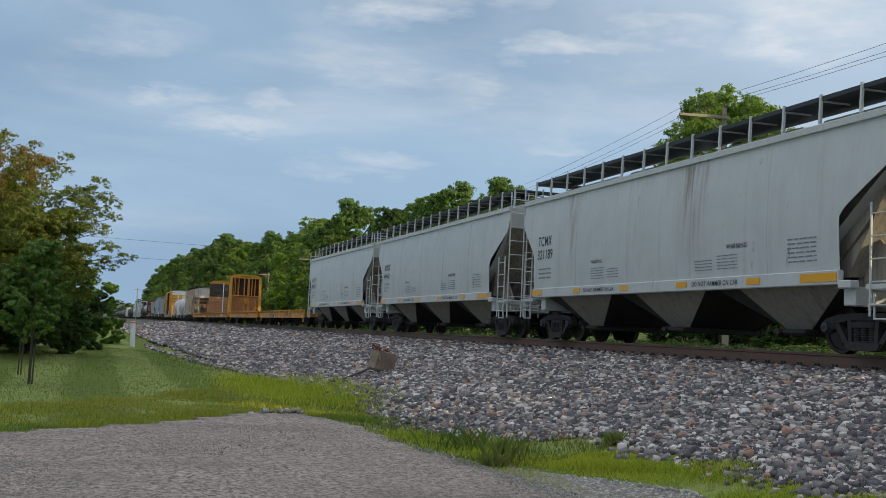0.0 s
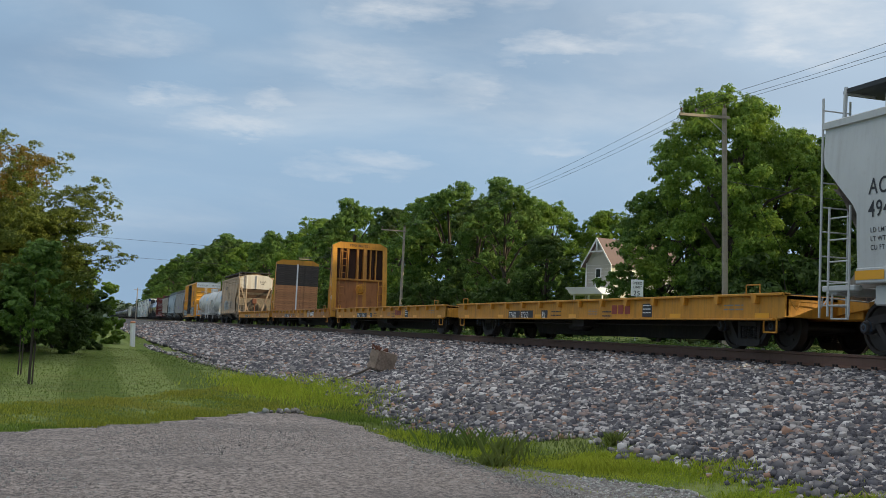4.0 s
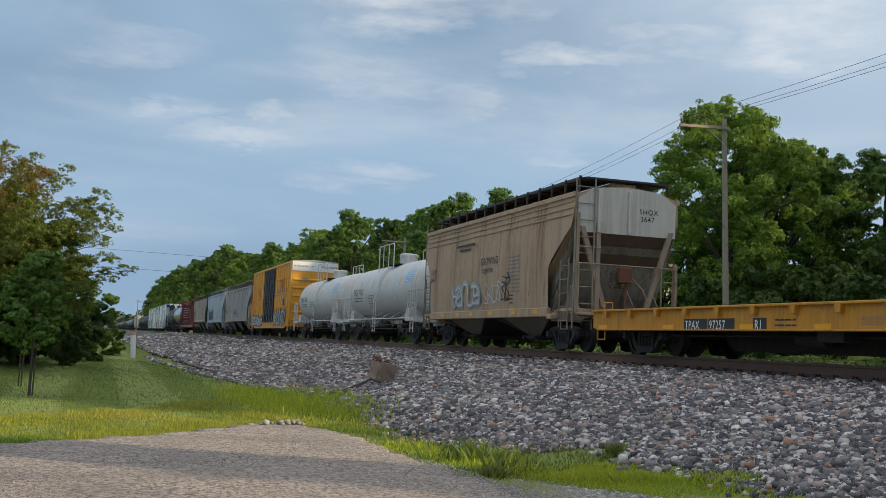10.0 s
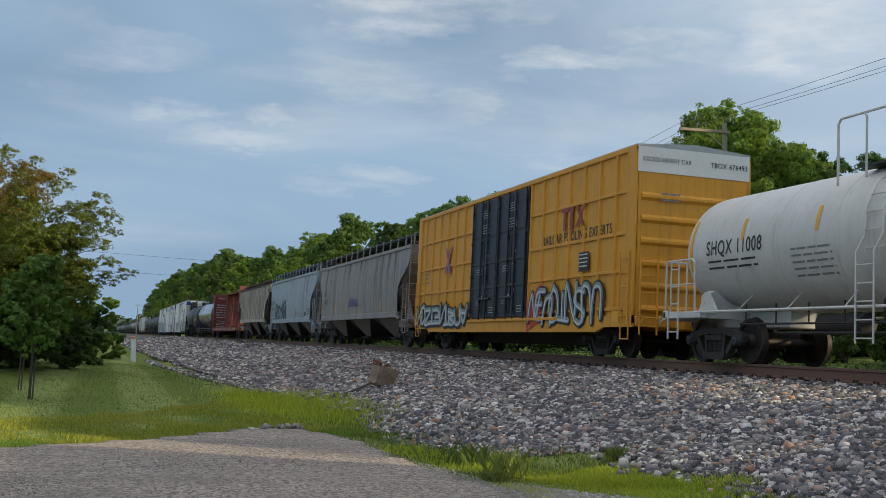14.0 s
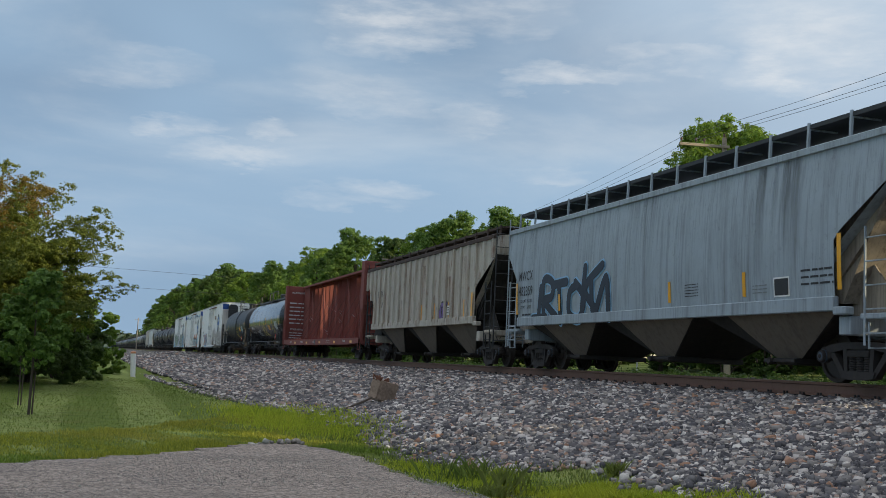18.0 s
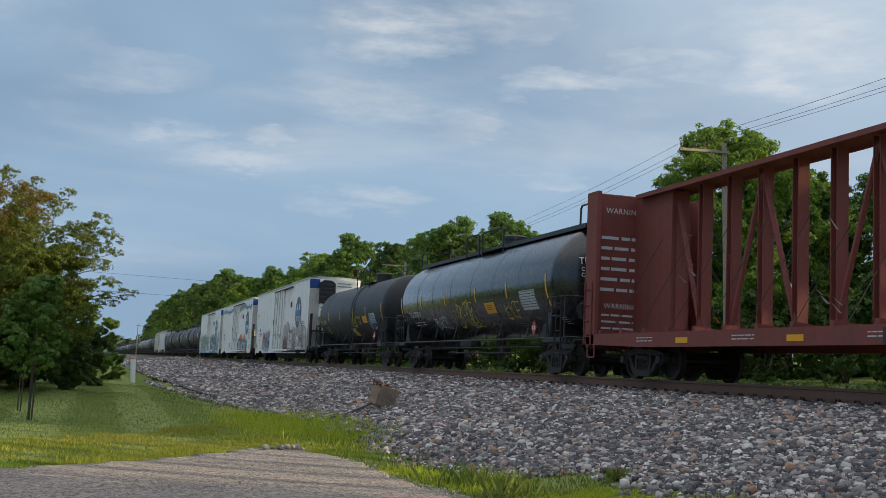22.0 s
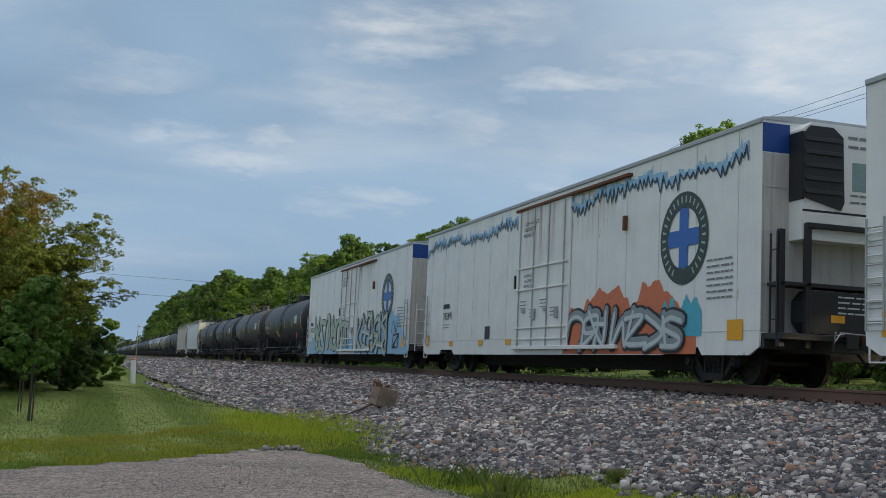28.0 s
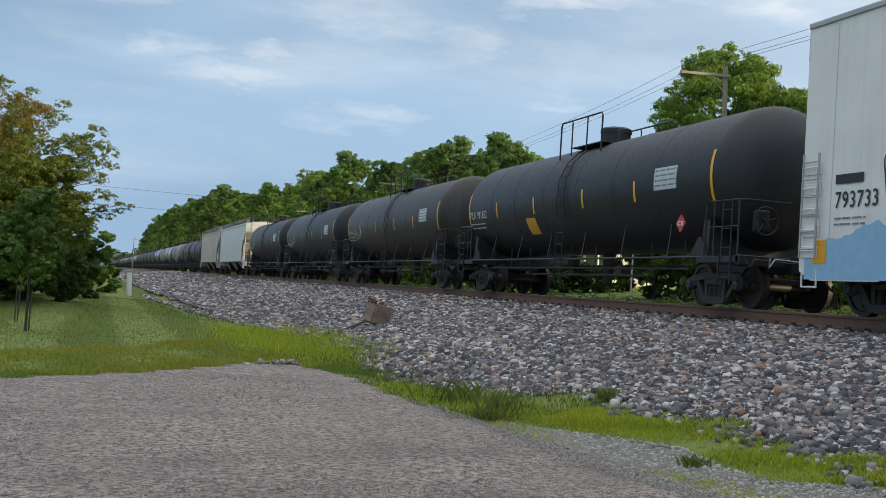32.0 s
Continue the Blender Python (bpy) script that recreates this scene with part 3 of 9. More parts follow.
def make_ground():
    xs = np.unique(np.concatenate([np.arange(-14, 32, 0.5), np.arange(32, 120, 4), np.arange(-80, -14, 4), np.linspace(120, 3000, 12), np.linspace(-3000, -80, 12)]))
    ys = np.unique(np.concatenate([np.arange(-4, 40, 0.5), np.arange(40, 130, 3), np.arange(-60, -4, 6), np.linspace(130, 3500, 22), np.linspace(-2500, -60, 8)]))
    gx, gy = np.meshgrid(xs, ys)
    gz = land(gx, gy)
    v = np.stack([gx, gy, gz], -1).reshape(-1, 3)
    n = len(xs)
    i, j = np.meshgrid(np.arange(len(ys) - 1), np.arange(n - 1), indexing="ij")
    f = np.stack([i * n + j, i * n + j + 1, (i + 1) * n + j + 1, (i + 1) * n + j], -1).reshape(-1, 4)
    m, nn, l, p = shader("mown grass and soil")
    co = nn.new("ShaderNodeTexCoord").outputs["Object"]
    c = mix_node(nn, l, noise_node(nn, l, co, 14, 6, 0.7), (0.085, 0.128, 0.027), (0.175, 0.225, 0.048))
    wv = nn.new("ShaderNodeTexWave")
    wv.inputs["Scale"].default_value, wv.inputs["Distortion"].default_value, wv.inputs["Detail"].default_value = 0.13, 0.7, 2
    l.new(co, wv.inputs["Vector"])
    c = mix_node(nn, l, ramp_node(nn, l, wv.outputs["Fac"], 0.35, 0.65, (0, 0, 0), (0.75,) * 3), c, (0.25, 0.30, 0.095))
    c = mix_node(nn, l, ramp_node(nn, l, noise_node(nn, l, co, 0.8, 5, 0.6), 0.50, 0.70, (0, 0, 0), (0.4,) * 3), c, (0.19, 0.17, 0.062))
    c = mix_node(nn, l, ramp_node(nn, l, noise_node(nn, l, co, 2.2, 7, 0.75), 0.50, 0.60, (0, 0, 0), (0.55,) * 3), c, (0.072, 0.108, 0.020))
    c = mix_node(nn, l, ramp_node(nn, l, noise_node(nn, l, co, 3.2, 6, 0.7), 0.60, 0.72, (0, 0, 0), (0.6,) * 3), c, (0.075, 0.058, 0.035))
    l.new(c, p.inputs["Base Color"])
    p.inputs["Roughness"].default_value, p.inputs["Specular IOR Level"].default_value = 0.95, 0.1
    bump(nn, l, p, noise_node(nn, l, co, 22, 5, 0.7), 0.8, 0.04)
    structure("ground", raw_mesh("ground", v, f, True), m, "mown green lawn with dry patches, rising beyond the track")

    # stone bank
    ys = np.unique(np.concatenate([np.arange(-30, 60, 0.25), np.arange(60, 140, 3), np.linspace(140, 3000, 40)]))
    us = np.linspace(0, 1, 34)
    gx = toe(ys)[:, None] + (DC + 3.4 - toe(ys))[:, None] * us[None, :]
    gy = np.repeat(ys[:, None], len(us), 1)
    gz = land(gx, gy) + 0.012 + 0.010 * wave(gx * 5, gy * 5) * (gy < 140)
    gz[:, 0] -= 0.05
    gz[:, -1] -= 0.3
    v = np.stack([gx, gy, gz], -1).reshape(-1, 3)
    n = len(us)
    i, j = np.meshgrid(np.arange(len(ys) - 1), np.arange(n - 1), indexing="ij")
    f = np.stack([i * n + j, i * n + j + 1, (i + 1) * n + j + 1, (i + 1) * n + j], -1).reshape(-1, 4)
    m, nn, l, p = shader("crushed stone bed")
    co = nn.new("ShaderNodeTexCoord").outputs["Object"]
    vo = nn.new("ShaderNodeTexVoronoi")
    vo.inputs["Scale"].default_value = 13
    l.new(co, vo.inputs["Vector"])
    sep = nn.new("ShaderNodeSeparateColor")
    l.new(vo.outputs["Color"], sep.inputs[0])
    c = mix_node(nn, l, sep.outputs[0], (0.07, 0.066, 0.066), (0.34, 0.315, 0.29))
    c = mix_node(nn, l, ramp_node(nn, l, vo.outputs["Distance"], 0.35, 0.75), c, (0.03, 0.028, 0.028))
    c = mix_node(nn, l, ramp_node(nn, l, noise_node(nn, l, co, 0.5, 4), 0.5, 0.7, (0, 0, 0), (0.4,) * 3), c, (0.075, 0.07, 0.072))
    l.new(c, p.inputs["Base Color"])
    p.inputs["Roughness"].default_value = 0.95
    b = nn.new("ShaderNodeBump")
    b.invert = True
    b.inputs["Strength"].default_value, b.inputs["Distance"].default_value = 1.0, 0.05
    l.new(vo.outputs["Distance"], b.inputs["Height"])
    l.new(b.outputs[0], p.inputs["Normal"])
    structure("ballast_bed", raw_mesh("ballast_bed", v, f, True), m, "broad grey bank of crushed stone under the rails")


DRIVE = [(-14, 9.6), (-6, 12.3), (-1.0, 14.0), (1.1, 15.9), (2.5, 17.6), (3.2, 17.9), (3.75, 16.2), (3.8, 13.7), (4.15, 11.3), (4.35, 9.6), (4.4, 8.2), (4.9, 5.5), (5.6, 2), (6, -12), (-14, -12)]


# outer edge of the gravel shoulder beside the drive
SHOULDER = [(-4, 5.9), (6.0, 5.9), (7.0, 5.8), (7.7, 5.4), (8.4, 5.4), (9.4, 5.5), (10.43, 5.25), (11.23, 4.85), (11.99, 4.5), (12.42, 4.08), (13.2, 3.9)]


def on_shoulder(x, y):
    return (x < np.interp(y, [p[0] for p in SHOULDER], [p[1] for p in SHOULDER])) & (y < 13.1)


def inside(poly, x, y):
    x, y = np.asarray(x, float), np.asarray(y, float)
    c = np.zeros(x.shape, bool)
    for (x0, y0), (x1, y1) in zip(poly, poly[1:] + poly[:1]):
        c ^= ((y0 > y) != (y1 > y)) & (x < (x1 - x0) * (y - y0) / (y1 - y0 + 1e-12) + x0)
    return c


def make_drive():
    """Rows from the left edge to the ragged right edge."""
    left = [(-12, -14), (9.6, -14), (12.3, -6), (14.0, -1.0), (15.9, 1.1), (17.6, 2.5), (17.95, 3.1)]
    right = [(-12, 6), (2, 5.6), (5.5, 4.9), (8.2, 4.4), (9.6, 4.35), (11.3, 4.15), (13.7, 3.8), (16.2, 3.75), (17.95, 3.2)]
    v, f, cols = [], [], 46
    ys = [-12 + k * 0.5 for k in range(30)] + [3 + k * 0.12 for k in range(126)]
    ys = [y for y in ys if y <= 17.95]
    for y in ys:
        a = float(np.interp(y, [p[0] for p in left], [p[1] for p in left])) + (0.16 * math.sin(y * 9.0) + 0.10 * math.sin(y * 23)) * (y > 9)
        b = float(np.interp(y, [p[0] for p in right], [p[1] for p in right])) + 0.07 * math.sin(y * 5.3) + 0.05 * math.sin(y * 14 + 1)
        for k in range(cols + 1):
            x = a + (b - a) * k / cols
            edge = k in (0, cols) or y == ys[-1]
            v.append((x, y, -1.385 + 0.012 * math.sin(x * 0.9) * math.sin(y * 0.8) - (0.09 if edge else 0)))
    w = cols + 1
    for r in range(len(ys) - 1):
        f += [(r * w + i, r * w + i + 1, (r + 1) * w + i + 1, (r + 1) * w + i) for i in range(cols)]
    m, n, l, p = shader("worn chip seal asphalt")
    co = n.new("ShaderNodeTexCoord").outputs["Object"]
    c = mix_node(n, l, ramp_node(n, l, noise_node(n, l, co, 22, 6, 0.9), 0.43, 0.57), (0.036, 0.029, 0.026), (0.56, 0.46, 0.395))
    c = mix_node(n, l, ramp_node(n, l, noise_node(n, l, co, 0.9, 6, 0.65), 0.40, 0.68, (0, 0, 0), (0.45,) * 3), c, (0.23, 0.19, 0.158))
    c = mix_node(n, l, ramp_node(n, l, noise_node(n, l, co, 0.55, 5, 0.6, (1.0, 2.2, 1)), 0.50, 0.72, (0, 0, 0), (0.5,) * 3), c, (0.105, 0.095, 0.090))
    c = mix_node(n, l, ramp_node(n, l, noise_node(n, l, co, 5.0, 6, 0.7), 0.58, 0.74, (0, 0, 0), (0.5,) * 3), c, (0.29, 0.25, 0.215))
    l.new(c, p.inputs["Base Color"])
    p.inputs["Roughness"].default_value = 0.9
    bump(n, l, p, noise_node(n, l, co, 26, 6, 0.85), 0.9, 0.020)
    # gravel shoulder between the drive and the grass strip
    sv, sf, cols = [], [], 10
    ys = [-4 + k * 0.5 for k in range(17)] + [4.5 + k * 0.15 for k in range(58)]
    for y in ys:
        a = float(np.interp(y, [p[0] for p in right], [p[1] for p in right])) - 0.25
        b = max(a + 0.1, float(np.interp(y, [p[0] for p in SHOULDER], [p[1] for p in SHOULDER])) + 0.06 * math.sin(y * 7) + 0.05 * math.sin(y * 17))
        for k in range(cols + 1):
            x = a + (b - a) * k / cols
            sv.append((x, y, max(float(land(x, y)), -1.46) + (0.018 if 0 < k < cols else -0.05)))
    sw = cols + 1
    for r in range(len(ys) - 1):
        sf += [(r * sw + i, r * sw + i + 1, (r + 1) * sw + i + 1, (r + 1) * sw + i) for i in range(cols)]
    gm, gn, gl, gp = shader("packed grey gravel")
    gc = gn.new("ShaderNodeTexCoord").outputs["Object"]
    q = mix_node(gn, gl, ramp_node(gn, gl, noise_node(gn, gl, gc, 30, 5, 0.75), 0.38, 0.62), (0.075, 0.068, 0.062), (0.36, 0.325, 0.29))
    q = mix_node(gn, gl, ramp_node(gn, gl, noise_node(gn, gl, gc, 1.6, 5, 0.65), 0.45, 0.68, (0, 0, 0), (0.55,) * 3), q, (0.16, 0.135, 0.10))
    gl.new(q, gp.inputs["Base Color"])
    gp.inputs["Roughness"].default_value = 0.92
    bump(gn, gl, gp, noise_node(gn, gl, gc, 30, 5, 0.75), 0.7, 0.02)
    structure("gravel_shoulder", raw_mesh("gravel_shoulder", sv, sf, True), gm, "loose grey gravel shoulder beside the driveway")
    structure("driveway", raw_mesh("driveway", v, f, True), m, "worn grey chip-seal driveway with a ragged edge")


def rocks(name, x, y, size, material, label, seed, sink=0.3):
    """Loose stones: rough blocks with bent corners, one mesh."""
    g = np.random.default_rng(seed)
    base = np.array([(a, b, c) for a in (-1, 1) for b in (-1, 1) for c in (-1, 1)]) * 0.66
    faces = np.array([(0, 1, 3), (0, 3, 2), (4, 6, 7), (4, 7, 5), (0, 4, 5), (0, 5, 1), (2, 3, 7), (2, 7, 6), (0, 2, 6), (0, 6, 4), (1, 5, 7), (1, 7, 3)])
    k = len(x)
    p = base[None] * (1 + g.uniform(-0.36, 0.20, (k, 8, 3))) * g.uniform(0.70, 1.25, (k, 1, 3)) * size[:, None, None]
    a, b = g.uniform(0, 2 * np.pi, k), g.uniform(-1.2, 1.2, k)
    ca, sa, cb, sb = np.cos(a)[:, None], np.sin(a)[:, None], np.cos(b)[:, None], np.sin(b)[:, None]
    px, py, pz = p[..., 0], p[..., 1] * cb - p[..., 2] * sb, (p[..., 1] * sb + p[..., 2] * cb) * 0.9
    q = np.stack([px * ca - py * sa + x[:, None], px * sa + py * ca + y[:, None], pz + (np.where(inside(DRIVE, x, y), -1.385, land(x, y)) + size * sink)[:, None]], -1)
    f = faces[None] + (np.arange(k) * 8)[:, None, None]
    me = raw_mesh(name, q.reshape(-1, 3), f.reshape(-1, 3), True)
    me.materials.append(M[material])
    return tagged(new(name, me), label, "stones", kind="stuff")


def make_stones():
    g = np.random.default_rng(3)
    x, y = g.uniform(2.6, 12.40, 205000), 3.5 + 66 * g.uniform(0, 1, 205000) ** 1.75
    seen = (x / np.maximum(y, 0.1) < 0.93) & (x > toe(y) - 0.1 + (0.35 + 0.5 * (y > 23)) * g.uniform(-1, 1, len(x))) & ~inside(DRIVE, x, y)
    seen &= (((x - 5.6) / 0.9) ** 2 + ((y - 18.0) / 2.6) ** 2 > 1 + 0.3 * g.normal(0, 1, len(x))) | (g.uniform(0, 1, len(x)) < 0.35)
    x, y = x[seen], y[seen]
    fx, fy = g.uniform(2.0, 12.44, 30000), 60 + 130 * g.uniform(0, 1, 30000) ** 1.5
    ok = fx > toe(fy) + 0.2
    x, y = np.concatenate([x, fx[ok]]), np.concatenate([y, fy[ok]])
    size = g.uniform(0.023, 0.045, len(x)) * (1 + 0.5 * (g.uniform(0, 1, len(x)) > 0.9)) * (1 + y / 55)
    rocks("ballast_stones", x, y, size, "stone", "grey, tan and rusty crushed ballast stones on the track bank", 5)
    # loose pale gravel along the drive's edge and between the grass strips
    xs, ys = [], []
    for (x0, y0), (x1, y1) in list(zip(DRIVE, DRIVE[1:]))[2:11]:
        k = int(60 * math.hypot(x1 - x0, y1 - y0))
        t = g.uniform(0, 1, k)
        xs.append(x0 + (x1 - x0) * t + g.normal(0, 0.13, k) + 0.1)
        ys.append(y0 + (y1 - y0) * t + g.normal(0, 0.13, k))
    k = 30000
    sx, sy = g.uniform(3.9, 6.0, k), g.uniform(5.0, 13.0, k)
    keep = on_shoulder(sx, sy) & (g.uniform(0, 1, k) < 0.35 + 0.55 * (sx > np.interp(sy, [5, 9, 12], [5.0, 4.75, 4.2])))
    xs.append(sx[keep]), ys.append(sy[keep])
    k = 26000
    xs.append(g.uniform(-5, 4.2, k)), ys.append(6 + 11 * g.uniform(0, 1, k) ** 1.3)
    k = 500
    xs.append(g.normal(4.1, 0.28, k)), ys.append(g.normal(12.2, 0.8, k))
    x, y = np.concatenate(xs), np.concatenate(ys)
    ok = inside(DRIVE, x, y)
    rocks("drive_chips", x[ok], y[ok], g.uniform(0.004, 0.0085, ok.sum()) * (1 + 1.2 * (g.uniform(0, 1, ok.sum()) > 0.985)), "chips", "fine pale stone chips bedded in the driveway", 18, 0.02)
    ok = ~ok & ((x > 3.2) | (y > 17))
    x, y = x[ok], y[ok]
    rocks("loose_gravel", x, y, g.uniform(0.010, 0.024, len(x)), "chips", "pale loose gravel along the edge of the drive", 8, 0.6)
    # a small heap of stones at the corner of the lawn
    x, y = 2.85 + g.uniform(-0.42, 0.42, 46), g.normal(17.8, 0.10, 46)
    rocks("stone_heap", x, y, g.uniform(0.025, 0.07, 46), "chips", "small heap of pale broken stones at the lawn corner", 11, 0.7)


def make_grass():
    g = np.random.default_rng(17)

    def blades(name, x, y, h, wid, label, lean=0.5, mat="grass"):
        k = len(x)
        a = g.uniform(0, 2 * np.pi, k)
        b = g.uniform(0, 2 * np.pi, k)
        z = np.maximum(land(x, y), -1.46) - 0.01
        dx, dy = np.cos(a) * wid, np.sin(a) * wid
        lx, ly = np.cos(b) * h * lean * g.uniform(0.2, 1, k), np.sin(b) * h * lean * g.uniform(0.2, 1, k)
        p = np.stack([np.stack([x - dx, y - dy, z], -1), np.stack([x + dx, y + dy, z], -1),
                      np.stack([x + lx * 0.4 + dx * 0.7, y + ly * 0.4 + dy * 0.7, z + h * 0.6], -1), np.stack([x + lx, y + ly, z + h], -1)], 1)
        f = np.array([(0, 1, 2), (0, 2, 3)])[None] + (np.arange(k) * 4)[:, None, None]
        me = raw_mesh(name, p.reshape(-1, 3), f.reshape(-1, 3), True)
        me.materials.append(M[mat])
        tagged(new(name, me), label, "grass", kind="stuff")

    n = 80000
    y = 12 + 40 * g.uniform(0, 1, n) ** 1.7
    x = g.uniform(-9, 6, n)
    ok = (x < toe(y) + 0.3 * g.normal(0, 1, n)) & ~inside(DRIVE, x, y) & (x > y * math.tan(radians(17.5 - 24)))
    x, y = x[ok], y[ok]
    edge = np.exp(-((toe(y) - x) / 1.1) ** 2) * (y < 26)
    blades("lawn_grass", x, y, g.uniform(0.02, 0.052, len(x)) * (1 + 1.5 * edge), 0.0045 + 0.003 * y / 20, "short mown lawn grass beside the driveway")
    # rough strip of longer, drier grass along the drive's end, sunlight in its yellow
    n = 90000
    u = g.uniform(0, 1, n)
    x = -2.2 + 8.0 * u
    y = np.interp(x, [-2.2, 1.0, 2.4, 3.8, 6.0], [12.2, 15.2, 17.0, 17.6, 16.5]) + g.uniform(0, 1, n) ** 1.2 * np.interp(x, [-2.2, 1, 4, 6], [5.6, 6.6, 8.5, 8.0])
    ok = (x < toe(y) + 0.2 * g.normal(0, 1, n)) & ~inside(DRIVE, x, y) & (wave(x * 3.1, y * 2.2, 3.0) + g.normal(0, 0.45, n) > -0.45)
    near = ok & (y - np.interp(x, [-2.2, 1.0, 2.4, 3.8, 6.0], [12.2, 15.2, 17.0, 17.6, 16.5]) < 1.0 + 0.7 * wave(x * 1.7, y * 0.9, 0.4))
    blades("edge_grass", x[near], y[near], g.uniform(0.025, 0.075, near.sum()), 0.0055, "short green grass along the drive's end", 0.55, "edge")
    ok &= ~near
    blades("strip_grass", x[ok], y[ok], g.uniform(0.02, 0.075, ok.sum()) * (0.7 + 0.7 * np.clip(wave(x[ok] * 2.3, y[ok] * 1.9, 1.5), 0, 1.2)), 0.0060, "rough yellow-green grass strip along the drive's end, sunlight put into its colour", 0.55, "strip")
    # taller strip between the drive and the stone bank
    n = 70000
    s = g.uniform(0, 1, n)
    x = np.interp(s, [0, 0.25, 0.5, 0.75, 1], [4.3, 5.05, 5.65, 5.9, 5.95]) + g.normal(0, 0.24, n)
    y = np.interp(s, [0, 0.25, 0.5, 0.75, 1], [15.4, 12.7, 10.9, 9.2, 6.8]) + g.normal(0, 0.30, n)
    ok = ~inside(DRIVE, x, y) & (~on_shoulder(x - 0.06, y) | (g.uniform(0, 1, n) > 0.93)) & (x < toe(y) + 0.15) & (wave(x * 2.5, y * 2.5, 1.0) + g.normal(0, 0.5, n) > -0.5)
    x, y = x[ok], y[ok]
    tall = 0.55 + 0.9 * np.clip(wave(x * 4.1, y * 3.3, 0.7) + 0.3 * g.normal(0, 1, len(x)), 0, 1.3)
    blades("verge_grass", x, y, g.uniform(0.025, 0.085, len(x)) * tall, 0.0045, "rough bright green verge grass between drive and stones", 0.7, "verge")
    n = 9000
    y = g.uniform(6.5, 12.2, n)
    x = np.interp(y, [6.5, 8.2, 9.6, 11.3, 12.2], [5.05, 4.85, 4.75, 4.40, 4.2]) + g.normal(0, 0.15, n)
    ok = ~inside(DRIVE, x, y) & (wave(x * 2.2, y * 2.2, 2.0) + g.normal(0, 0.35, n) > 0.1) & (x < toe(y))
    blades("sparse_grass", x[ok], y[ok], g.uniform(0.02, 0.06, ok.sum()), 0.006, "sparse grass growing through the gravel", 0.7, "verge")
    n = 14000
    x, y = g.normal(4.6, 0.8, n), g.normal(25.5, 2.4, n)
    ok = ~inside(DRIVE, x, y) & (x < toe(y) + 0.5)
    blades("tall_weeds", x[ok], y[ok], g.uniform(0.05, 0.16, ok.sum()) * (1 + 1.2 * (g.uniform(0, 1, ok.sum()) > 0.985)), 0.008, "tall pale green weeds at the foot of the stone bank", 0.6, "verge")
    for i, (cx, cy, r, hh, k) in enumerate([(4.36, 11.75, 0.09, 0.19, 320), (6.1, 12.2, 0.05, 0.2, 120), (5.2, 8.6, 0.06, 0.14, 120), (4.65, 13.6, 0.2, 0.34, 90), (4.7, 12.2, 0.15, 0.42, 60)]):
        x, y = cx + g.normal(0, r, k), cy + g.normal(0, r, k)
        blades("grass_tuft", x, y, g.uniform(0.5, 1, k) * hh, 0.007, "dark green grass tuft on the gravel edge", 0.9)


# ---------- track ----------
def make_track():
    prof = [(-0.080, -0.245), (0.080, -0.245), (0.080, -0.225), (0.014, -0.195), (0.012, -0.055), (0.036, -0.045), (0.038, -0.008), (0.030, 0.0),
            (-0.030, 0.0), (-0.038, -0.008), (-0.036, -0.045), (-0.012, -0.055), (-0.014, -0.195), (-0.080, -0.225)]
    for side in (-1, 1):
        rail = thing("rail", "rust brown steel rail with a worn bright head", "rail", "rails of the track", (DC + side * 0.754, 0, 0))
        part("rail_body", MB().prism(prof, -40, 2600, "y"), "rail", rail)
        part("rail_head", MB().box(-0.026, 0.026, -40, 2600, 0.0, 0.002), "rail_top", rail, "polished running surface")
    tie, clip = MB(), MB()
    g = random.Random(4)
    y = -20.0
    while y < 260:
        x0 = g.uniform(-0.04, 0.04)
        tie.box(DC - 1.3 + x0, DC + 1.3 + x0, y, y + 0.23, -0.44, -0.265, 0.012)
        if y < 120:
            for s in (-1, 1):
                c = DC + s * 0.754
                clip.box(c - 0.17, c + 0.17, y + 0.02, y + 0.21, -0.265, -0.232, 0.004)
                for dx in (-0.10, 0.10):
                    for dy in (0.06, 0.15):
                        clip.box(c + dx - 0.014, c + dx + 0.014, y + dy, y + dy + 0.03, -0.24, -0.19)
        y += 0.51
    for nm, mb, mt, lb in (("track_ties", tie, "tie", "dark creosoted wooden ties half buried in ballast"), ("tie_plates", clip, "iron", "rusty tie plates and spikes under the rails")):
        ob = part(nm, mb, mt)
        tagged(ob, lb, "railway tie", kind="stuff")


make_ground()
make_drive()
make_stones()
make_grass()
make_track()


# ---------- train: shared running gear, kept once as meshes ----------
CARS, WHEELS, CACHE = [], [], {}


def cached(key, build):
    if key not in CACHE:
        CACHE[key] = build()
    return CACHE[key]


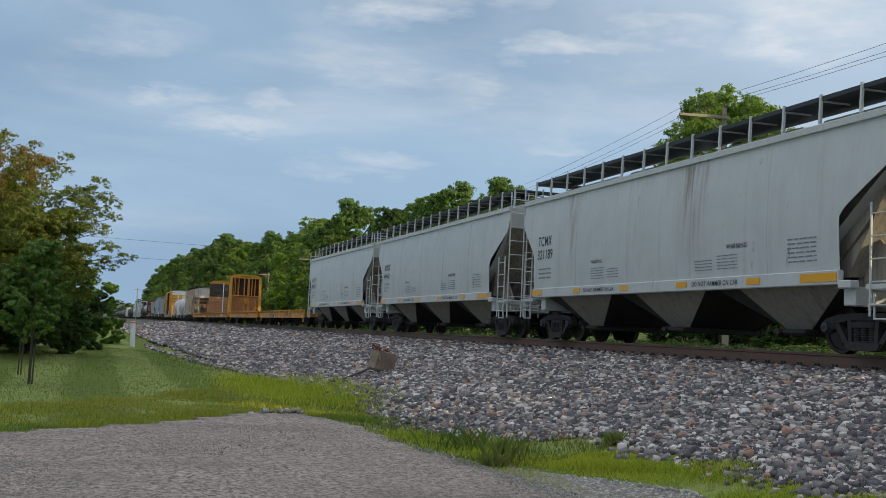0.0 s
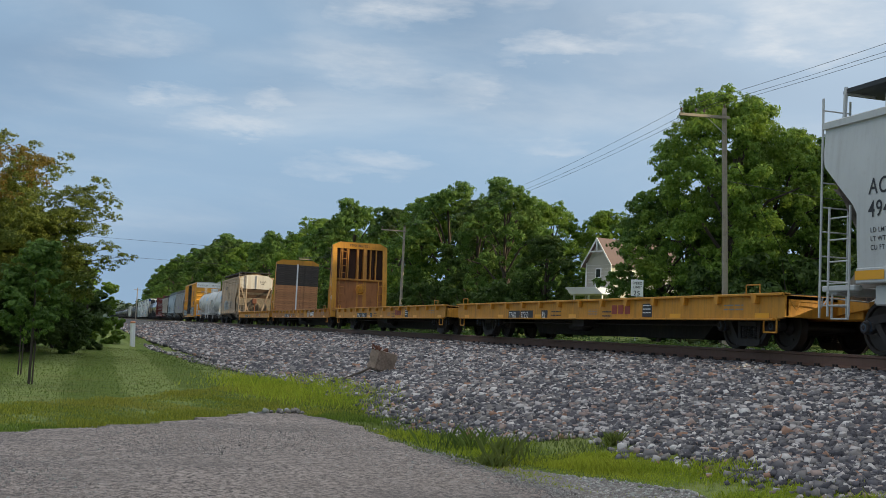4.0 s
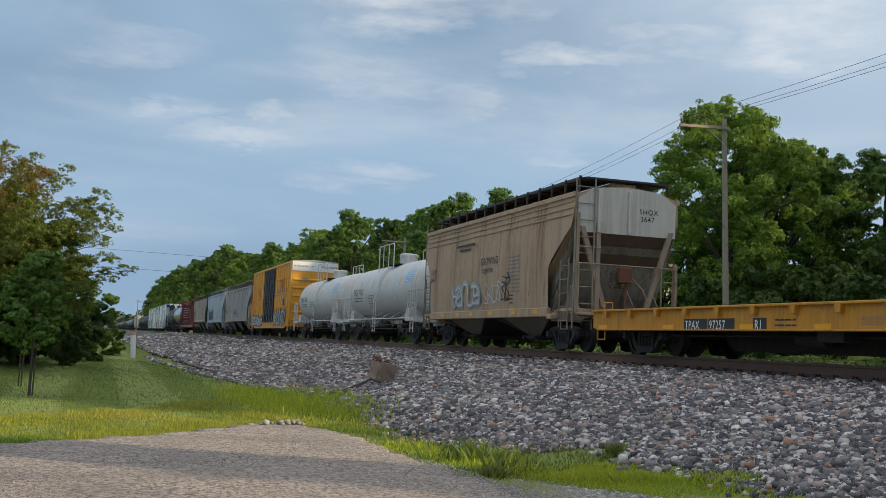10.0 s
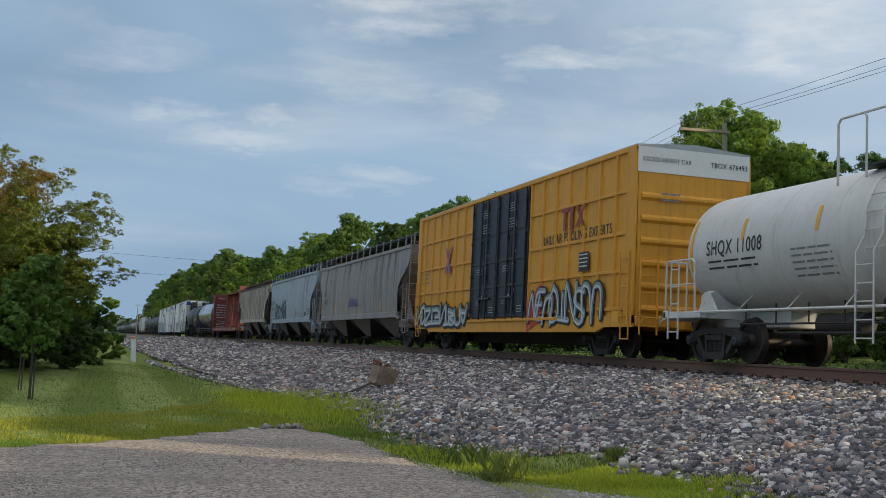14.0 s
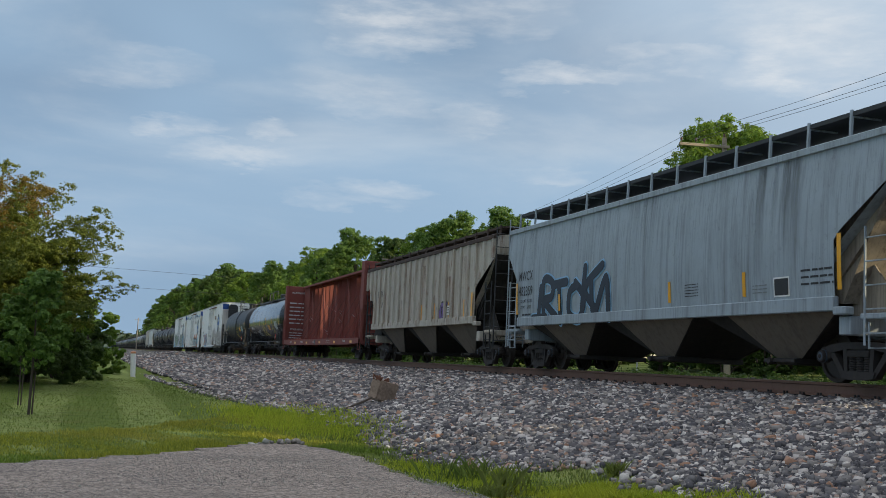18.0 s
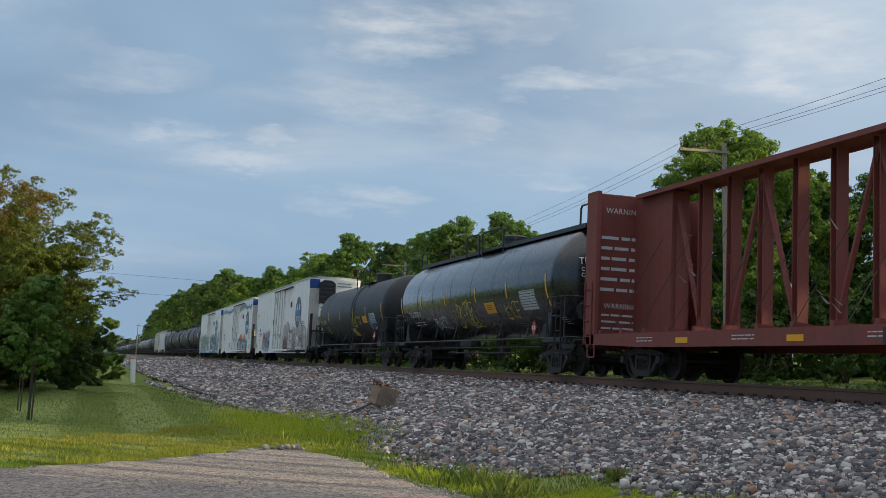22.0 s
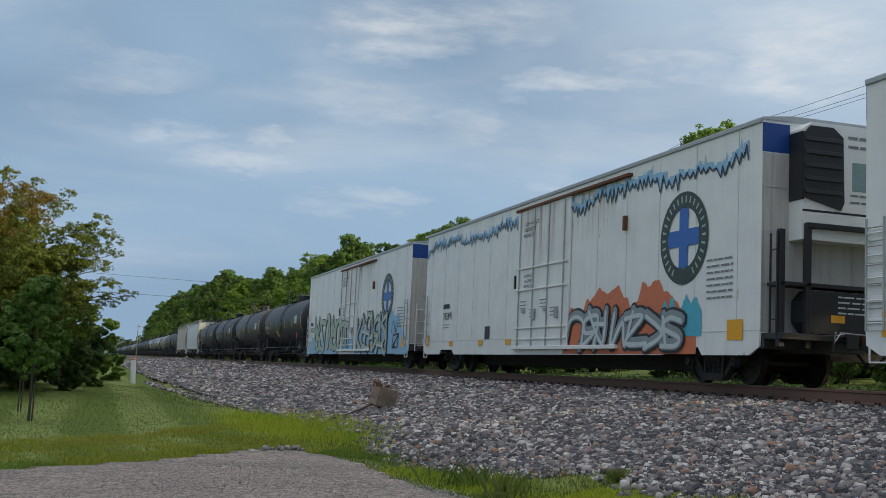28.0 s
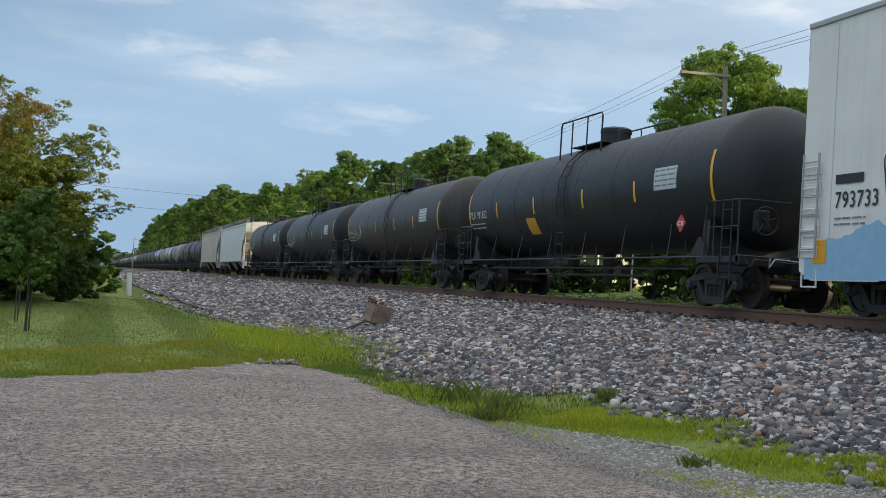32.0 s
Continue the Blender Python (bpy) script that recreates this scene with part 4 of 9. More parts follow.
def sideframe_mesh():
    mb = MB()
    t = 0.075
    mb.prism([(-1.02, 0.50), (-0.98, 0.60), (-0.72, 0.66), (-0.35, 0.70), (0.35, 0.70), (0.72, 0.66), (0.98, 0.60), (1.02, 0.50), (0.70, 0.52), (0.35, 0.58), (-0.35, 0.58), (-0.70, 0.52)], -t, t)
    for s in (-1, 1):
        mb.prism([(s * 0.82, 0.56), (s * 0.66, 0.56), (s * 0.30, 0.10), (s * 0.42, 0.10)], -t * 0.8, t * 0.8)
        mb.prism([(s * 0.40, 0.60), (s * 0.30, 0.60), (s * 0.27, 0.12), (s * 0.36, 0.12)], -t * 0.9, t * 0.9)
        mb.box(-0.10, 0.10, s * 0.889 - 0.15, s * 0.889 + 0.15, 0.40, 0.56, 0.03)
        mb.lathe([(0.095, -0.17), (0.115, -0.14), (0.115, 0.0)], (0, s * 0.889, 0.457), "x", 14)
        mb.lathe([(0.03, -0.19), (0.05, -0.17)], (0, s * 0.889, 0.457), "x", 8)
    mb.prism([(-0.44, 0.20), (-0.40, 0.09), (-0.2, 0.06), (0.2, 0.06), (0.40, 0.09), (0.44, 0.20)], -t * 1.3, t * 1.3)
    mb.box(-t * 1.2, t * 1.2, -0.28, 0.28, 0.46, 0.56, 0.02)
    return mb.mesh("sideframe")


def springs_mesh():
    mb = MB()
    for y in (-0.19, 0.0, 0.19):
        mb.lathe([(0.085 if i % 2 else 0.068, 0.20 + i * 0.02) for i in range(14)], (0, y, 0), "z", 10)
    mb.box(-0.09, 0.09, -0.28, 0.28, 0.18, 0.21).box(-0.09, 0.09, -0.28, 0.28, 0.455, 0.475)
    return mb.mesh("springs")


def wheelset_mesh():
    mb = MB()
    mb.lathe([(0.075, -0.98), (0.085, -0.8), (0.085, 0.8), (0.075, 0.98)], (0, 0, 0), "x", 12)
    for s in (-1, 1):
        mb.lathe([(0.10, s * 0.86), (0.14, s * 0.82), (0.16, s * 0.76), (0.37, s * 0.775), (0.385, s * 0.815), (0.452, s * 0.812), (0.458, s * 0.74),
                  (0.480, s * 0.70), (0.485, s * 0.685), (0.47, s * 0.675), (0.385, s * 0.68), (0.36, s * 0.74), (0.14, s * 0.70), (0.10, s * 0.68)], (0, 0, 0), "x", 36)
        for k in range(4):
            a = k * math.pi / 2
            mb.lathe([(0.022, 0.0), (0.022, s * 0.012)], (s * 0.776, 0.28 * math.cos(a), 0.28 * math.sin(a)), "x", 6)
    return mb.mesh("wheelset")


def truck(car, y, cap="iron"):
    def bolster():
        mb = MB()
        mb.box(-1.05, 1.05, -0.20, 0.20, 0.50, 0.68, 0.03)
        mb.lathe([(0.2, 0.66), (0.2, 0.74)], (0, 0, 0), "z", 16)
        for s in (-1, 1):
            mb.box(-0.9, 0.9, s * 0.46 - 0.05, s * 0.46 + 0.05, 0.33, 0.42)
            mb.box(-0.78, -0.70, s * 0.40 - 0.02, s * 0.40 + 0.06, 0.30, 0.52)
            mb.box(0.70, 0.78, s * 0.40 - 0.02, s * 0.40 + 0.06, 0.30, 0.52)
        return mb.mesh("truck")
    tr = part("truck", cached("bolster", bolster), "iron", car, "cast iron truck with coil springs", (0, y, 0))
    for s in (-1, 1):
        part("sideframe", cached("sideframe", sideframe_mesh), "iron", tr, at=(s * 1.0, 0, 0))
        part("spring_nest", cached("springs", springs_mesh), "iron", tr, at=(s * 1.0, 0, 0))
        ws = part("wheelset", cached("wheelset", wheelset_mesh), "wheel", tr, at=(0, s * 0.889, 0.457))
        WHEELS.append((ws, s))
        if abs(y + car.location.y - 200) < 220:
            part("bearing_cap", cached("bearing", lambda: MB().lathe([(0.11, 0.10), (0.12, 0.02), (0.105, -0.02), (0.06, -0.045), (0.0, -0.05)], (0, 0, 0), "x", 12).mesh("bearing_cap")), "bearing", tr, "blue-grey roller bearing cap", at=(-1.13, s * 0.889, 0.457))
    return tr


def coupler(car, y, s):
    """Draft gear and knuckle at one end; s: +1 towards +Y."""
    def build():
        mb = MB()
        mb.box(-0.09, 0.09, -0.9, 0.25, 0.80, 0.98, 0.02)
        mb.prism([(-0.16, 0.25), (0.14, 0.25), (0.20, 0.36), (0.06, 0.50), (-0.02, 0.40), (-0.12, 0.50), (-0.19, 0.38)], 0.74, 1.04, "z")
        mb.box(-0.28, 0.28, -0.28, -0.16, 0.70, 1.08, 0.02)
        return mb.mesh("coupler")
    part("air_hose", cached("hose", lambda: MB().tube([(-0.30, -0.35, 0.80), (-0.34, -0.05, 0.66), (-0.32, 0.20, 0.48), (-0.22, 0.42, 0.44), (-0.10, 0.55, 0.52)], 0.026, 6).mesh("air_hose")), "black", car, "black rubber air hose", at=(0, y, 0), turn=0 if s > 0 else math.pi)
    return part("coupler", cached("coupler", build), "iron", car, at=(0, y, 0), turn=0 if s > 0 else math.pi)


def cut_lever(car, y, s, material):
    mb = MB().tube([(-1.45, y, 0.95), (-1.40, y + s * 0.1, 0.78), (-1.3, y + s * 0.06, 0.95), (-0.4, y + s * 0.1, 0.92), (-0.1, y + s * 0.25, 1.02)], 0.014, 5)
    return part("uncoupling_lever", mb, material, car)


def ladder(car, x0, x1, y0, y1, z0, z1, n, material, name="ladder", rail_r=0.022, rung_r=0.014):
    mb = MB()
    mb.tube([(x0, y0, z0), (x0, y0, z1)], rail_r, 5)
    mb.tube([(x1, y1, z0), (x1, y1, z1)], rail_r, 5)
    for i in range(n):
        z = z0 + (z1 - z0) * (i + 0.5) / n
        mb.tube([(x0, y0, z), (x1, y1, z)], rung_r, 5)
    return part(name, mb, material, car)


def stirrup(car, x, y, z, material, w=0.42, d=0.42):
    mb = MB().tube([(x, y - w / 2, z), (x, y - w / 2, z - d), (x, y + w / 2, z - d), (x, y + w / 2, z)], 0.02, 6)
    return part("sill_step", mb, material, car)


def brake_wheel(car, x, y, z, s, material, r=0.28):
    mb = MB()
    mb.tube([(x + r * math.cos(a), y, z + r * math.sin(a)) for a in [k * math.pi / 9 for k in range(19)]], 0.018, 6, False)
    for k in range(5):
        a = k * 2 * math.pi / 5 + 0.3
        mb.tube([(x, y, z), (x + r * math.cos(a), y, z + r * math.sin(a))], 0.013, 5)
    mb.lathe([(0.05, -0.06), (0.05, 0.05)], (x, y, z), "y", 10)
    mb.box(x - 0.15, x + 0.15, y - s * 0.05, y - s * 0.25, z - 0.22, z + 0.22, 0.03)
    return part("hand_brake", mb, material, car)


# ---------- markings that follow a car's skin ----------
def flat_skin(x):
    return lambda y, z: x


def words(car, s, y, z, size, material, skin, wide=1.0, name="lettering", end=None):
    """Built-in font, laid on the side that faces the drive, or on the end face at y = end."""
    cu = bpy.data.curves.new(name, "FONT")
    cu.body, cu.size = s, size * 1.38
    cu.space_character, cu.offset = 1.12, size * 0.012
    tmp = bpy.data.objects.new(name, cu)
    me = bpy.data.meshes.new_from_object(tmp)
    bpy.data.objects.remove(tmp)
    bpy.data.curves.remove(cu)
    for v in me.vertices:
        u, w = v.co.x * wide, v.co.y
        v.co = (skin(y - u, z + w) - 0.008, y - u, z + w) if end is None else (y + u, (end(y + u, z + w) if callable(end) else end) - 0.008, z + w)
    me.materials.clear()
    me.update()
    if size < 0.19:
        ob = part(name, me, material, car)
        ob["kind"] = "stuff"
        return ob
    root = list(range(len(me.vertices)))                # large letters are parts of their own

    def find(i):
        while root[i] != i:
            root[i] = root[root[i]]
            i = root[i]
        return i
    for f in me.polygons:
        for v in f.vertices:
            root[find(v)] = find(f.vertices[0])
    groups = collections.defaultdict(list)
    for f in me.polygons:
        groups[find(f.vertices[0])].append(f)
    for fs in groups.values():
        mb, at = MB(), {}
        for f in fs:
            for v in f.vertices:
                if v not in at:
                    at[v] = len(mb.v)
                    mb.v.append(tuple(me.vertices[v].co))
            mb.f.append(tuple(at[v] for v in f.vertices))
        part("letter", mb, material, car, smooth=0)
    bpy.data.meshes.remove(me)


def bars(car, y, z, w, h, n, material, skin, seed=0, end=None, name="stencil"):
    """Small writing that cannot be read: plain bars."""
    g = random.Random(seed + int(abs(y) * 50))
    mb = MB()
    for i in range(n):
        z1 = z - h * i / n
        u = 0.0
        while u < w:
            k = min(w - u, g.uniform(0.12, 0.4) * w)
            if k > 0.02:
                q = [(y - u, z1), (y - u - k * 0.85, z1), (y - u - k * 0.85, z1 - h / n * 0.30), (y - u, z1 - h / n * 0.30)]
                if end is None:
                    mb.add([(skin(a, b) - 0.007, a, b) for a, b in q], [(0, 1, 2, 3)])
                else:
                    mb.add([(2 * y - a, end - 0.007, b) for a, b in q], [(0, 1, 2, 3)])
            u += k
    ob = part(name, mb, material, car, smooth=0)
    ob["kind"] = "stuff"
    return ob


def patch(car, y0, y1, z0, z1, material, skin, name="marking", nz=6, label="", off=0.008):
    mb = MB()
    zs = [z0 + (z1 - z0) * i / nz for i in range(nz + 1)]
    mb.grid([[(skin(y, z) - off, y, z) for y in (y0, y1)] for z in zs])
    return part(name, mb, material, car, label)


def end_patch(car, x0, x1, y, z0, z1, material, name="marking", label=""):
    return part(name, MB().box(x0, x1, y - 0.006, y + 0.002, z0, z1), material, car, label)


LETTERS = ["AV", "S", "N", "E", "K", "R", "O", "M", "B", "T", "Z", "U"]
STROKES = {"AV": [[(0, 0), (0.45, 1), (0.9, 0)], [(0.2, 0.35), (0.75, 0.4)]], "S": [[(0.9, 0.85), (0.4, 1), (0.1, 0.7), (0.8, 0.35), (0.6, 0), (0, 0.1)]],
           "N": [[(0, 0), (0.1, 1), (0.8, 0.05), (0.9, 1)]], "E": [[(0.9, 0.95), (0.1, 0.9), (0.15, 0.05), (0.95, 0)], [(0.1, 0.5), (0.7, 0.55)]],
           "K": [[(0.05, 0), (0.15, 1)], [(0.9, 1), (0.2, 0.45), (0.95, 0)]], "R": [[(0.1, 0), (0.1, 0.95), (0.8, 0.85), (0.7, 0.5), (0.15, 0.45), (0.95, 0)]],
           "O": [[(0.5, 0), (0.05, 0.4), (0.3, 1), (0.85, 0.8), (0.85, 0.25), (0.5, 0)]], "M": [[(0, 0), (0.15, 1), (0.5, 0.3), (0.85, 1), (0.95, 0)]],
           "B": [[(0.1, 0), (0.1, 1), (0.8, 0.8), (0.2, 0.5), (0.95, 0.25), (0.1, 0)]], "T": [[(0, 0.95), (1, 1)], [(0.5, 0.95), (0.4, 0)]],
           "Z": [[(0.05, 0.95), (0.9, 1), (0.05, 0.05), (0.95, 0)]], "U": [[(0.05, 1), (0.1, 0.15), (0.5, 0), (0.85, 0.2), (0.9, 1)]]}


def ribbon(mb, pts, w, off, skin, n=7, rise=0.00012):
    """A fat sprayed stroke with round ends and joints; each piece lies a hair above the last."""
    for (a, b), (c, d) in zip(pts, pts[1:]):
        k = math.hypot(c - a, d - b) or 1
        nx, nz = -(d - b) / k * w, (c - a) / k * w
        m = ((a + c) / 2, (b + d) / 2)
        o = off + rise * len(mb.f)
        for (p, q), (r, s) in (((a, b), m), (m, (c, d))):
            mb.add([(skin(u, v) - o, u, v) for u, v in ((p + nx, q + nz), (r + nx, s + nz), (r - nx, s - nz), (p - nx, q - nz))], [(0, 1, 2, 3)])
    for a, b in pts:
        o = off + rise * len(mb.f)
        mb.add([(skin(a, b + w * math.sin(2 * math.pi * i / n)) - o, a + w * math.cos(2 * math.pi * i / n), b + w * math.sin(2 * math.pi * i / n)) for i in range(n)], [tuple(range(n))])


def rounded(pts, n=4):
    """A soft curve through the corners of a stroke."""
    if len(pts) < 3:
        return pts
    out, q = [], [pts[0]] + list(pts) + [pts[-1]]
    for a, b, c, d in zip(q, q[1:], q[2:], q[3:]):
        for k in range(n):
            t = k / n
            out.append(tuple(0.5 * (2 * b[i] + (c[i] - a[i]) * t + (2 * a[i] - 5 * b[i] + 4 * c[i] - d[i]) * t * t + (3 * b[i] - a[i] - 3 * c[i] + d[i]) * t ** 3) for i in (0, 1)))
    return out + [pts[-1]]


def graffiti(car, y_left, y_right, z0, z1, count, fill, line, skin, seed, inner=None, halo=None, edge=0.06):
    """A row of fat sprayed strokes with outlines; no word is meant."""
    g = random.Random(seed)
    fills, lines, insides, halos = MB(), MB(), MB(), MB()
    step, tall = (y_left - y_right) / count, z1 - z0
    w = min(step, tall) * 0.15
    for i in range(count):
        y0, kind = y_left - step * i, g.choice(LETTERS)
        tip, mirror = g.random() < 0.6, g.random() < 0.5
        h, dz, sh, grow = tall * g.uniform(0.78, 1.05), g.uniform(-0.05, 0.08) * tall, g.uniform(-0.35, 0.45) * step, g.uniform(1.2, 1.55)
        for st in STROKES[kind]:
            pts = [(y0 - (x * grow * step * 0.92 + sh * z + g.uniform(-0.05, 0.05) * step), z0 + w + dz + z * (h - 2 * w) + g.uniform(-0.03, 0.03) * tall) for x, z in [(1 - p if mirror else p, 1 - q if tip else q) for p, q in st]]
            pts = rounded(pts)
            if halo:
                ribbon(halos, pts, w + 0.15, 0.005, skin, rise=0.00001)
            ribbon(lines, pts, w + edge, 0.012, skin, rise=0.00002)
            ribbon(fills, pts, w, 0.026, skin, rise=0.00002)
            if inner:
                ribbon(insides, [(a, b - w * 0.35) for a, b in pts], w * 0.4, 0.040, skin, rise=0.00002)
    if halo:
        part("graffiti_halo", halos, halo, car, smooth=0)["kind"] = "stuff"
    part("graffiti_outline", lines, line, car, smooth=0)["kind"] = "stuff"
    part("graffiti_fill", fills, fill, car, smooth=0)["kind"] = "stuff"
    if inner:
        part("graffiti_shade", insides, inner, car, smooth=0)["kind"] = "stuff"


def tag(car, y_left, y_right, z0, z1, count, material, skin, seed, w=0.022):
    """A quick thin sprayed tag of crossing strokes; no word is meant."""
    g = random.Random(seed)
    mb, step, tall = MB(), (y_left - y_right) / count, z1 - z0
    for i in range(count):
        y0 = y_left - step * i
        lift = g.uniform(-0.12, 0.12) * tall
        for _ in range(2):
            st = g.choice(STROKES[g.choice(LETTERS)])
            if g.random() < 0.6:
                st = [(p, 1 - q) for p, q in st]
            pts = [(y0 - (x * 1.25 + 0.25 * z + g.uniform(-0.16, 0.16)) * step, z0 + lift + tall * (z * g.uniform(0.75, 1.1) + g.uniform(-0.1, 0.1))) for x, z in st]
            ribbon(mb, rounded(pts), w * g.uniform(0.7, 1.2), 0.010, skin, rise=0.00005)
    part("graffiti_tag", mb, material, car, smooth=0)["kind"] = "stuff"


def scribble(car, y_left, y_right, z0, z1, material, skin, seed, n=26, w=0.018):
    g = random.Random(seed)
    mb = MB()
    pts = []
    for i in range(n):
        t = i / (n - 1)
        pts.append((y_left + (y_right - y_left) * t + g.uniform(-1, 1) * abs(y_left - y_right) / n * 1.6, (z0 + z1) / 2 + (z1 - z0) / 2 * g.uniform(-1, 1)))
    for (a, b), (c, d) in zip(pts, pts[1:]):
        k = math.hypot(c - a, d - b) or 1
        nx, nz = -(d - b) / k * w, (c - a) / k * w
        q = [(a + nx, b + nz), (c + nx, d + nz), (c - nx, d - nz), (a - nx, b - nz)]
        mb.add([(skin(u, v) - 0.010 - 0.0002 * len(mb.f), u, v) for u, v in q], [(0, 1, 2, 3)])
    part("graffiti_tag", mb, material, car, smooth=0)


def wash(car, y0, y1, z0, z1, material, skin, seed, name="graffiti_wash"):
    """A sprayed background field with a wandering upper edge."""
    g = random.Random(seed)
    n, hs, hgt, run = 130, [], 0.85, 0.0
    for i in range(n + 1):
        run = 0.8 * run + g.uniform(-0.035, 0.035)
        hgt = min(1.05, max(0.55, hgt + run))
        run = -run if hgt in (0.55, 1.05) else run
        hs.append(hgt * (0.55 + 0.45 * min(1, 6 * min(i, n - i) / n)))
    mb = MB()
    mb.grid([[(skin(0, 0) - 0.004, y0 + (y1 - y0) * i / n, z0 + (z1 - z0) * hs[i] * k / 4) for i in range(n + 1)] for k in range(5)])
    return part(name, mb, material, car, smooth=0)


def peaks(car, y0, y1, z0, z1, skin, seed):
    """A sprayed row of pale rounded peaks with thin dark outlines."""
    g = random.Random(seed)
    pale, lines, n = MB(), MB(), 7
    step = (y1 - y0) / n
    for i in range(n):
        cy, w = y0 + step * (i + 0.5) + g.uniform(-0.15, 0.15), abs(step) * g.uniform(0.62, 0.85)
        top = z0 + (z1 - z0) * g.uniform(0.62, 1.0)
        arc = [(cy + w * math.sin(a), z0 + (top - z0) * max(0.0, math.cos(a)) ** 0.7) for a in [radians(-90 + 15 * k) for k in range(13)]]
        o = 0.010 + 0.0015 * i
        pale.add([(skin(u, v) - o, u, v) for u, v in arc], [tuple(range(13))])
        ribbon(lines, arc, 0.020, o + 0.006, skin, rise=0.00001)
        for _ in range(3):
            q = g.uniform(-0.5, 0.5) * w
            run = [(cy + q + g.uniform(-0.15, 0.15), z0 + (top - z0) * t) for t in (0.72, 0.5, 0.28, 0.06)]
            ribbon(lines, rounded(run), 0.013, o + 0.006, skin, rise=0.00001)
    part("graffiti_fill", pale, "white_end", car, smooth=0)["kind"] = "stuff"
    part("graffiti_outline", lines, "soot_spray", car, smooth=0)["kind"] = "stuff"


def new_car(label, kind, y0, y1):
    car = thing("freight_car", label, kind, "freight cars of the train", (DC, (y0 + y1) / 2, 0))
    car.name = kind.replace(" ", "_")
    CARS.append((car, (y0 + y1) / 2))
    return car, (y1 - y0) / 2


# ---------- covered hoppers ----------
def hopper(y0, y1, paint, label, low=None, eave=3.90, top=4.28, sill=1.28, bays=3, ribs=0, roof=None, mark=None, tick="reflector", detail=True, cut=1.2, ladders="grey", boards=True, white_sill=False):
    """y0, y1: between the pulling faces of its couplers."""
    car, h = new_car(label, "covered hopper", y0, y1)
    low = low or paint
    hw = 1.58
    hb = h - 0.62                                   # roof end

    def half(z):
        """Half the width at a height."""
        if ribs:
            return hw - 0.03
        t = (z - sill) / (eave - sill)
        return hw - 0.05 + 0.07 * math.sin(math.pi * min(1, max(0, t * 0.92 + 0.12))) - 0.10 * max(0, t - 0.75) ** 1.2

    def inset(z):
        """How far the side sheet's end is set back at a height."""
        a, b = sill + 0.74 * (eave - sill), sill + 0.40 * (eave - sill)
        if z >= a:
            return 0.06 * (eave - z)
        if z >= b:
            return 0.06 * (eave - a) + (a - z) / (a - b) * cut
        return cut

    def along(u, z):
        """u from -1 to 1: set back more at the brake end."""
        i = inset(z)
        return -(hb - i * 1.25) + (u + 1) / 2 * (2 * hb - i * 2.05)

    zs = [sill + (eave - sill) * i / 18 for i in range(19)]
    ncol = 13
    body = MB()
    for s in (-1, 1):
        body.grid([[(s * half(z), along(-1 + 2 * j / (ncol - 1), z), z) for j in range(ncol)] for z in zs])
    body.grid([[(x * half(eave) if abs(x) == 1 else x * half(eave), y, eave + (top - eave) * (1 - abs(x) ** 2.2)) for x in (-1, -0.8, -0.5, -0.2, 0.2, 0.5, 0.8, 1)] for y in (-hb + 0.02, hb - 0.02)])
    for s in (-1, 1):                               # end sheet: upright above, sloping inwards below
        rows = []
        for z in [eave - (eave - sill) * i / 10 for i in range(11)]:
            zz = max(z, sill)
            a = sill + 0.74 * (eave - sill)
            dy = 0.06 * (eave - zz) if zz >= a else 0.06 * (eave - a) + (a - zz) * 1.30
            rows.append([(x * (half(zz) - 0.01), s * (hb - dy - 0.015), zz) for x in (-1, -0.5, 0, 0.5, 1)])
        body.grid(rows)
        body.prism([(x * half(eave), eave + (top - eave) * (1 - abs(x) ** 2.2)) for x in (-1, -0.8, -0.5, 0, 0.5, 0.8, 1)], s * (hb - 0.03), s * (hb - 0.01), "y")
    part("hopper_body", body, paint, car, smooth=30)
    # ribbed car: end recess near black, the void's shade put into its colour
    for s in (-1, 1):
        part("end_lining", MB().add([(x * (half(z) - 0.05), s * (hb - dy), z) for z, dy in ((sill + 0.78 * (eave - sill), 0.05), (sill + 0.72 * (eave - sill), 0.12), (sill, 1.35)) for x in (-1, 1)], [(0, 1, 3, 2), (2, 3, 5, 4)]), "underside" if ribs else "inside", car, "dusty shaded end sheet")
        for sx in (-1, 1):
            za = sill + 0.76 * (eave - sill)
            part("end_web", MB().prism([(s * (hb - 0.10), za), (s * (hb - 2.1), za), (s * (hb - 2.1), sill), (s * (hb - 1.36), sill)], sx * 1.36, sx * 1.33), "underside" if ribs else "inside", car)
    skin = lambda y, z: -half(z)
    # roof lip, side sill
    for s in (-1, 1):
        part("roof_rail", MB().prism([(s * (half(eave) - 0.02), eave - 0.07), (s * (half(eave) + 0.055), eave - 0.06), (s * (half(eave) + 0.055), eave + 0.05), (s * (half(eave) - 0.06), eave + 0.10)], -hb, hb, "y"), roof or paint, car)
        part("side_sill", MB().box(s * (hw - 0.10), s * (hw + 0.025), -hb + cut * 1.25, hb - cut * 0.8, sill - 0.13, sill + 0.12, 0.015), "grey" if white_sill else paint, car)
    if ribs:
        for i in range(ribs):
            y = (-1 + 2 * i / (ribs - 1)) * (hb - 0.12)
            e = abs(y) - (hb - cut * (1.25 if y < 0 else 0.8))
            z0 = sill if e < 0.05 else sill + (0.40 + 0.34 * min(1, e / cut)) * (eave - sill)
            part("side_rib", MB().prism([(y - 0.07, z0), (y + 0.07, z0), (y + 0.045, eave - 0.08), (y - 0.045, eave - 0.08)], -hw + 0.03, -hw - 0.055), paint, car)
    elif detail:
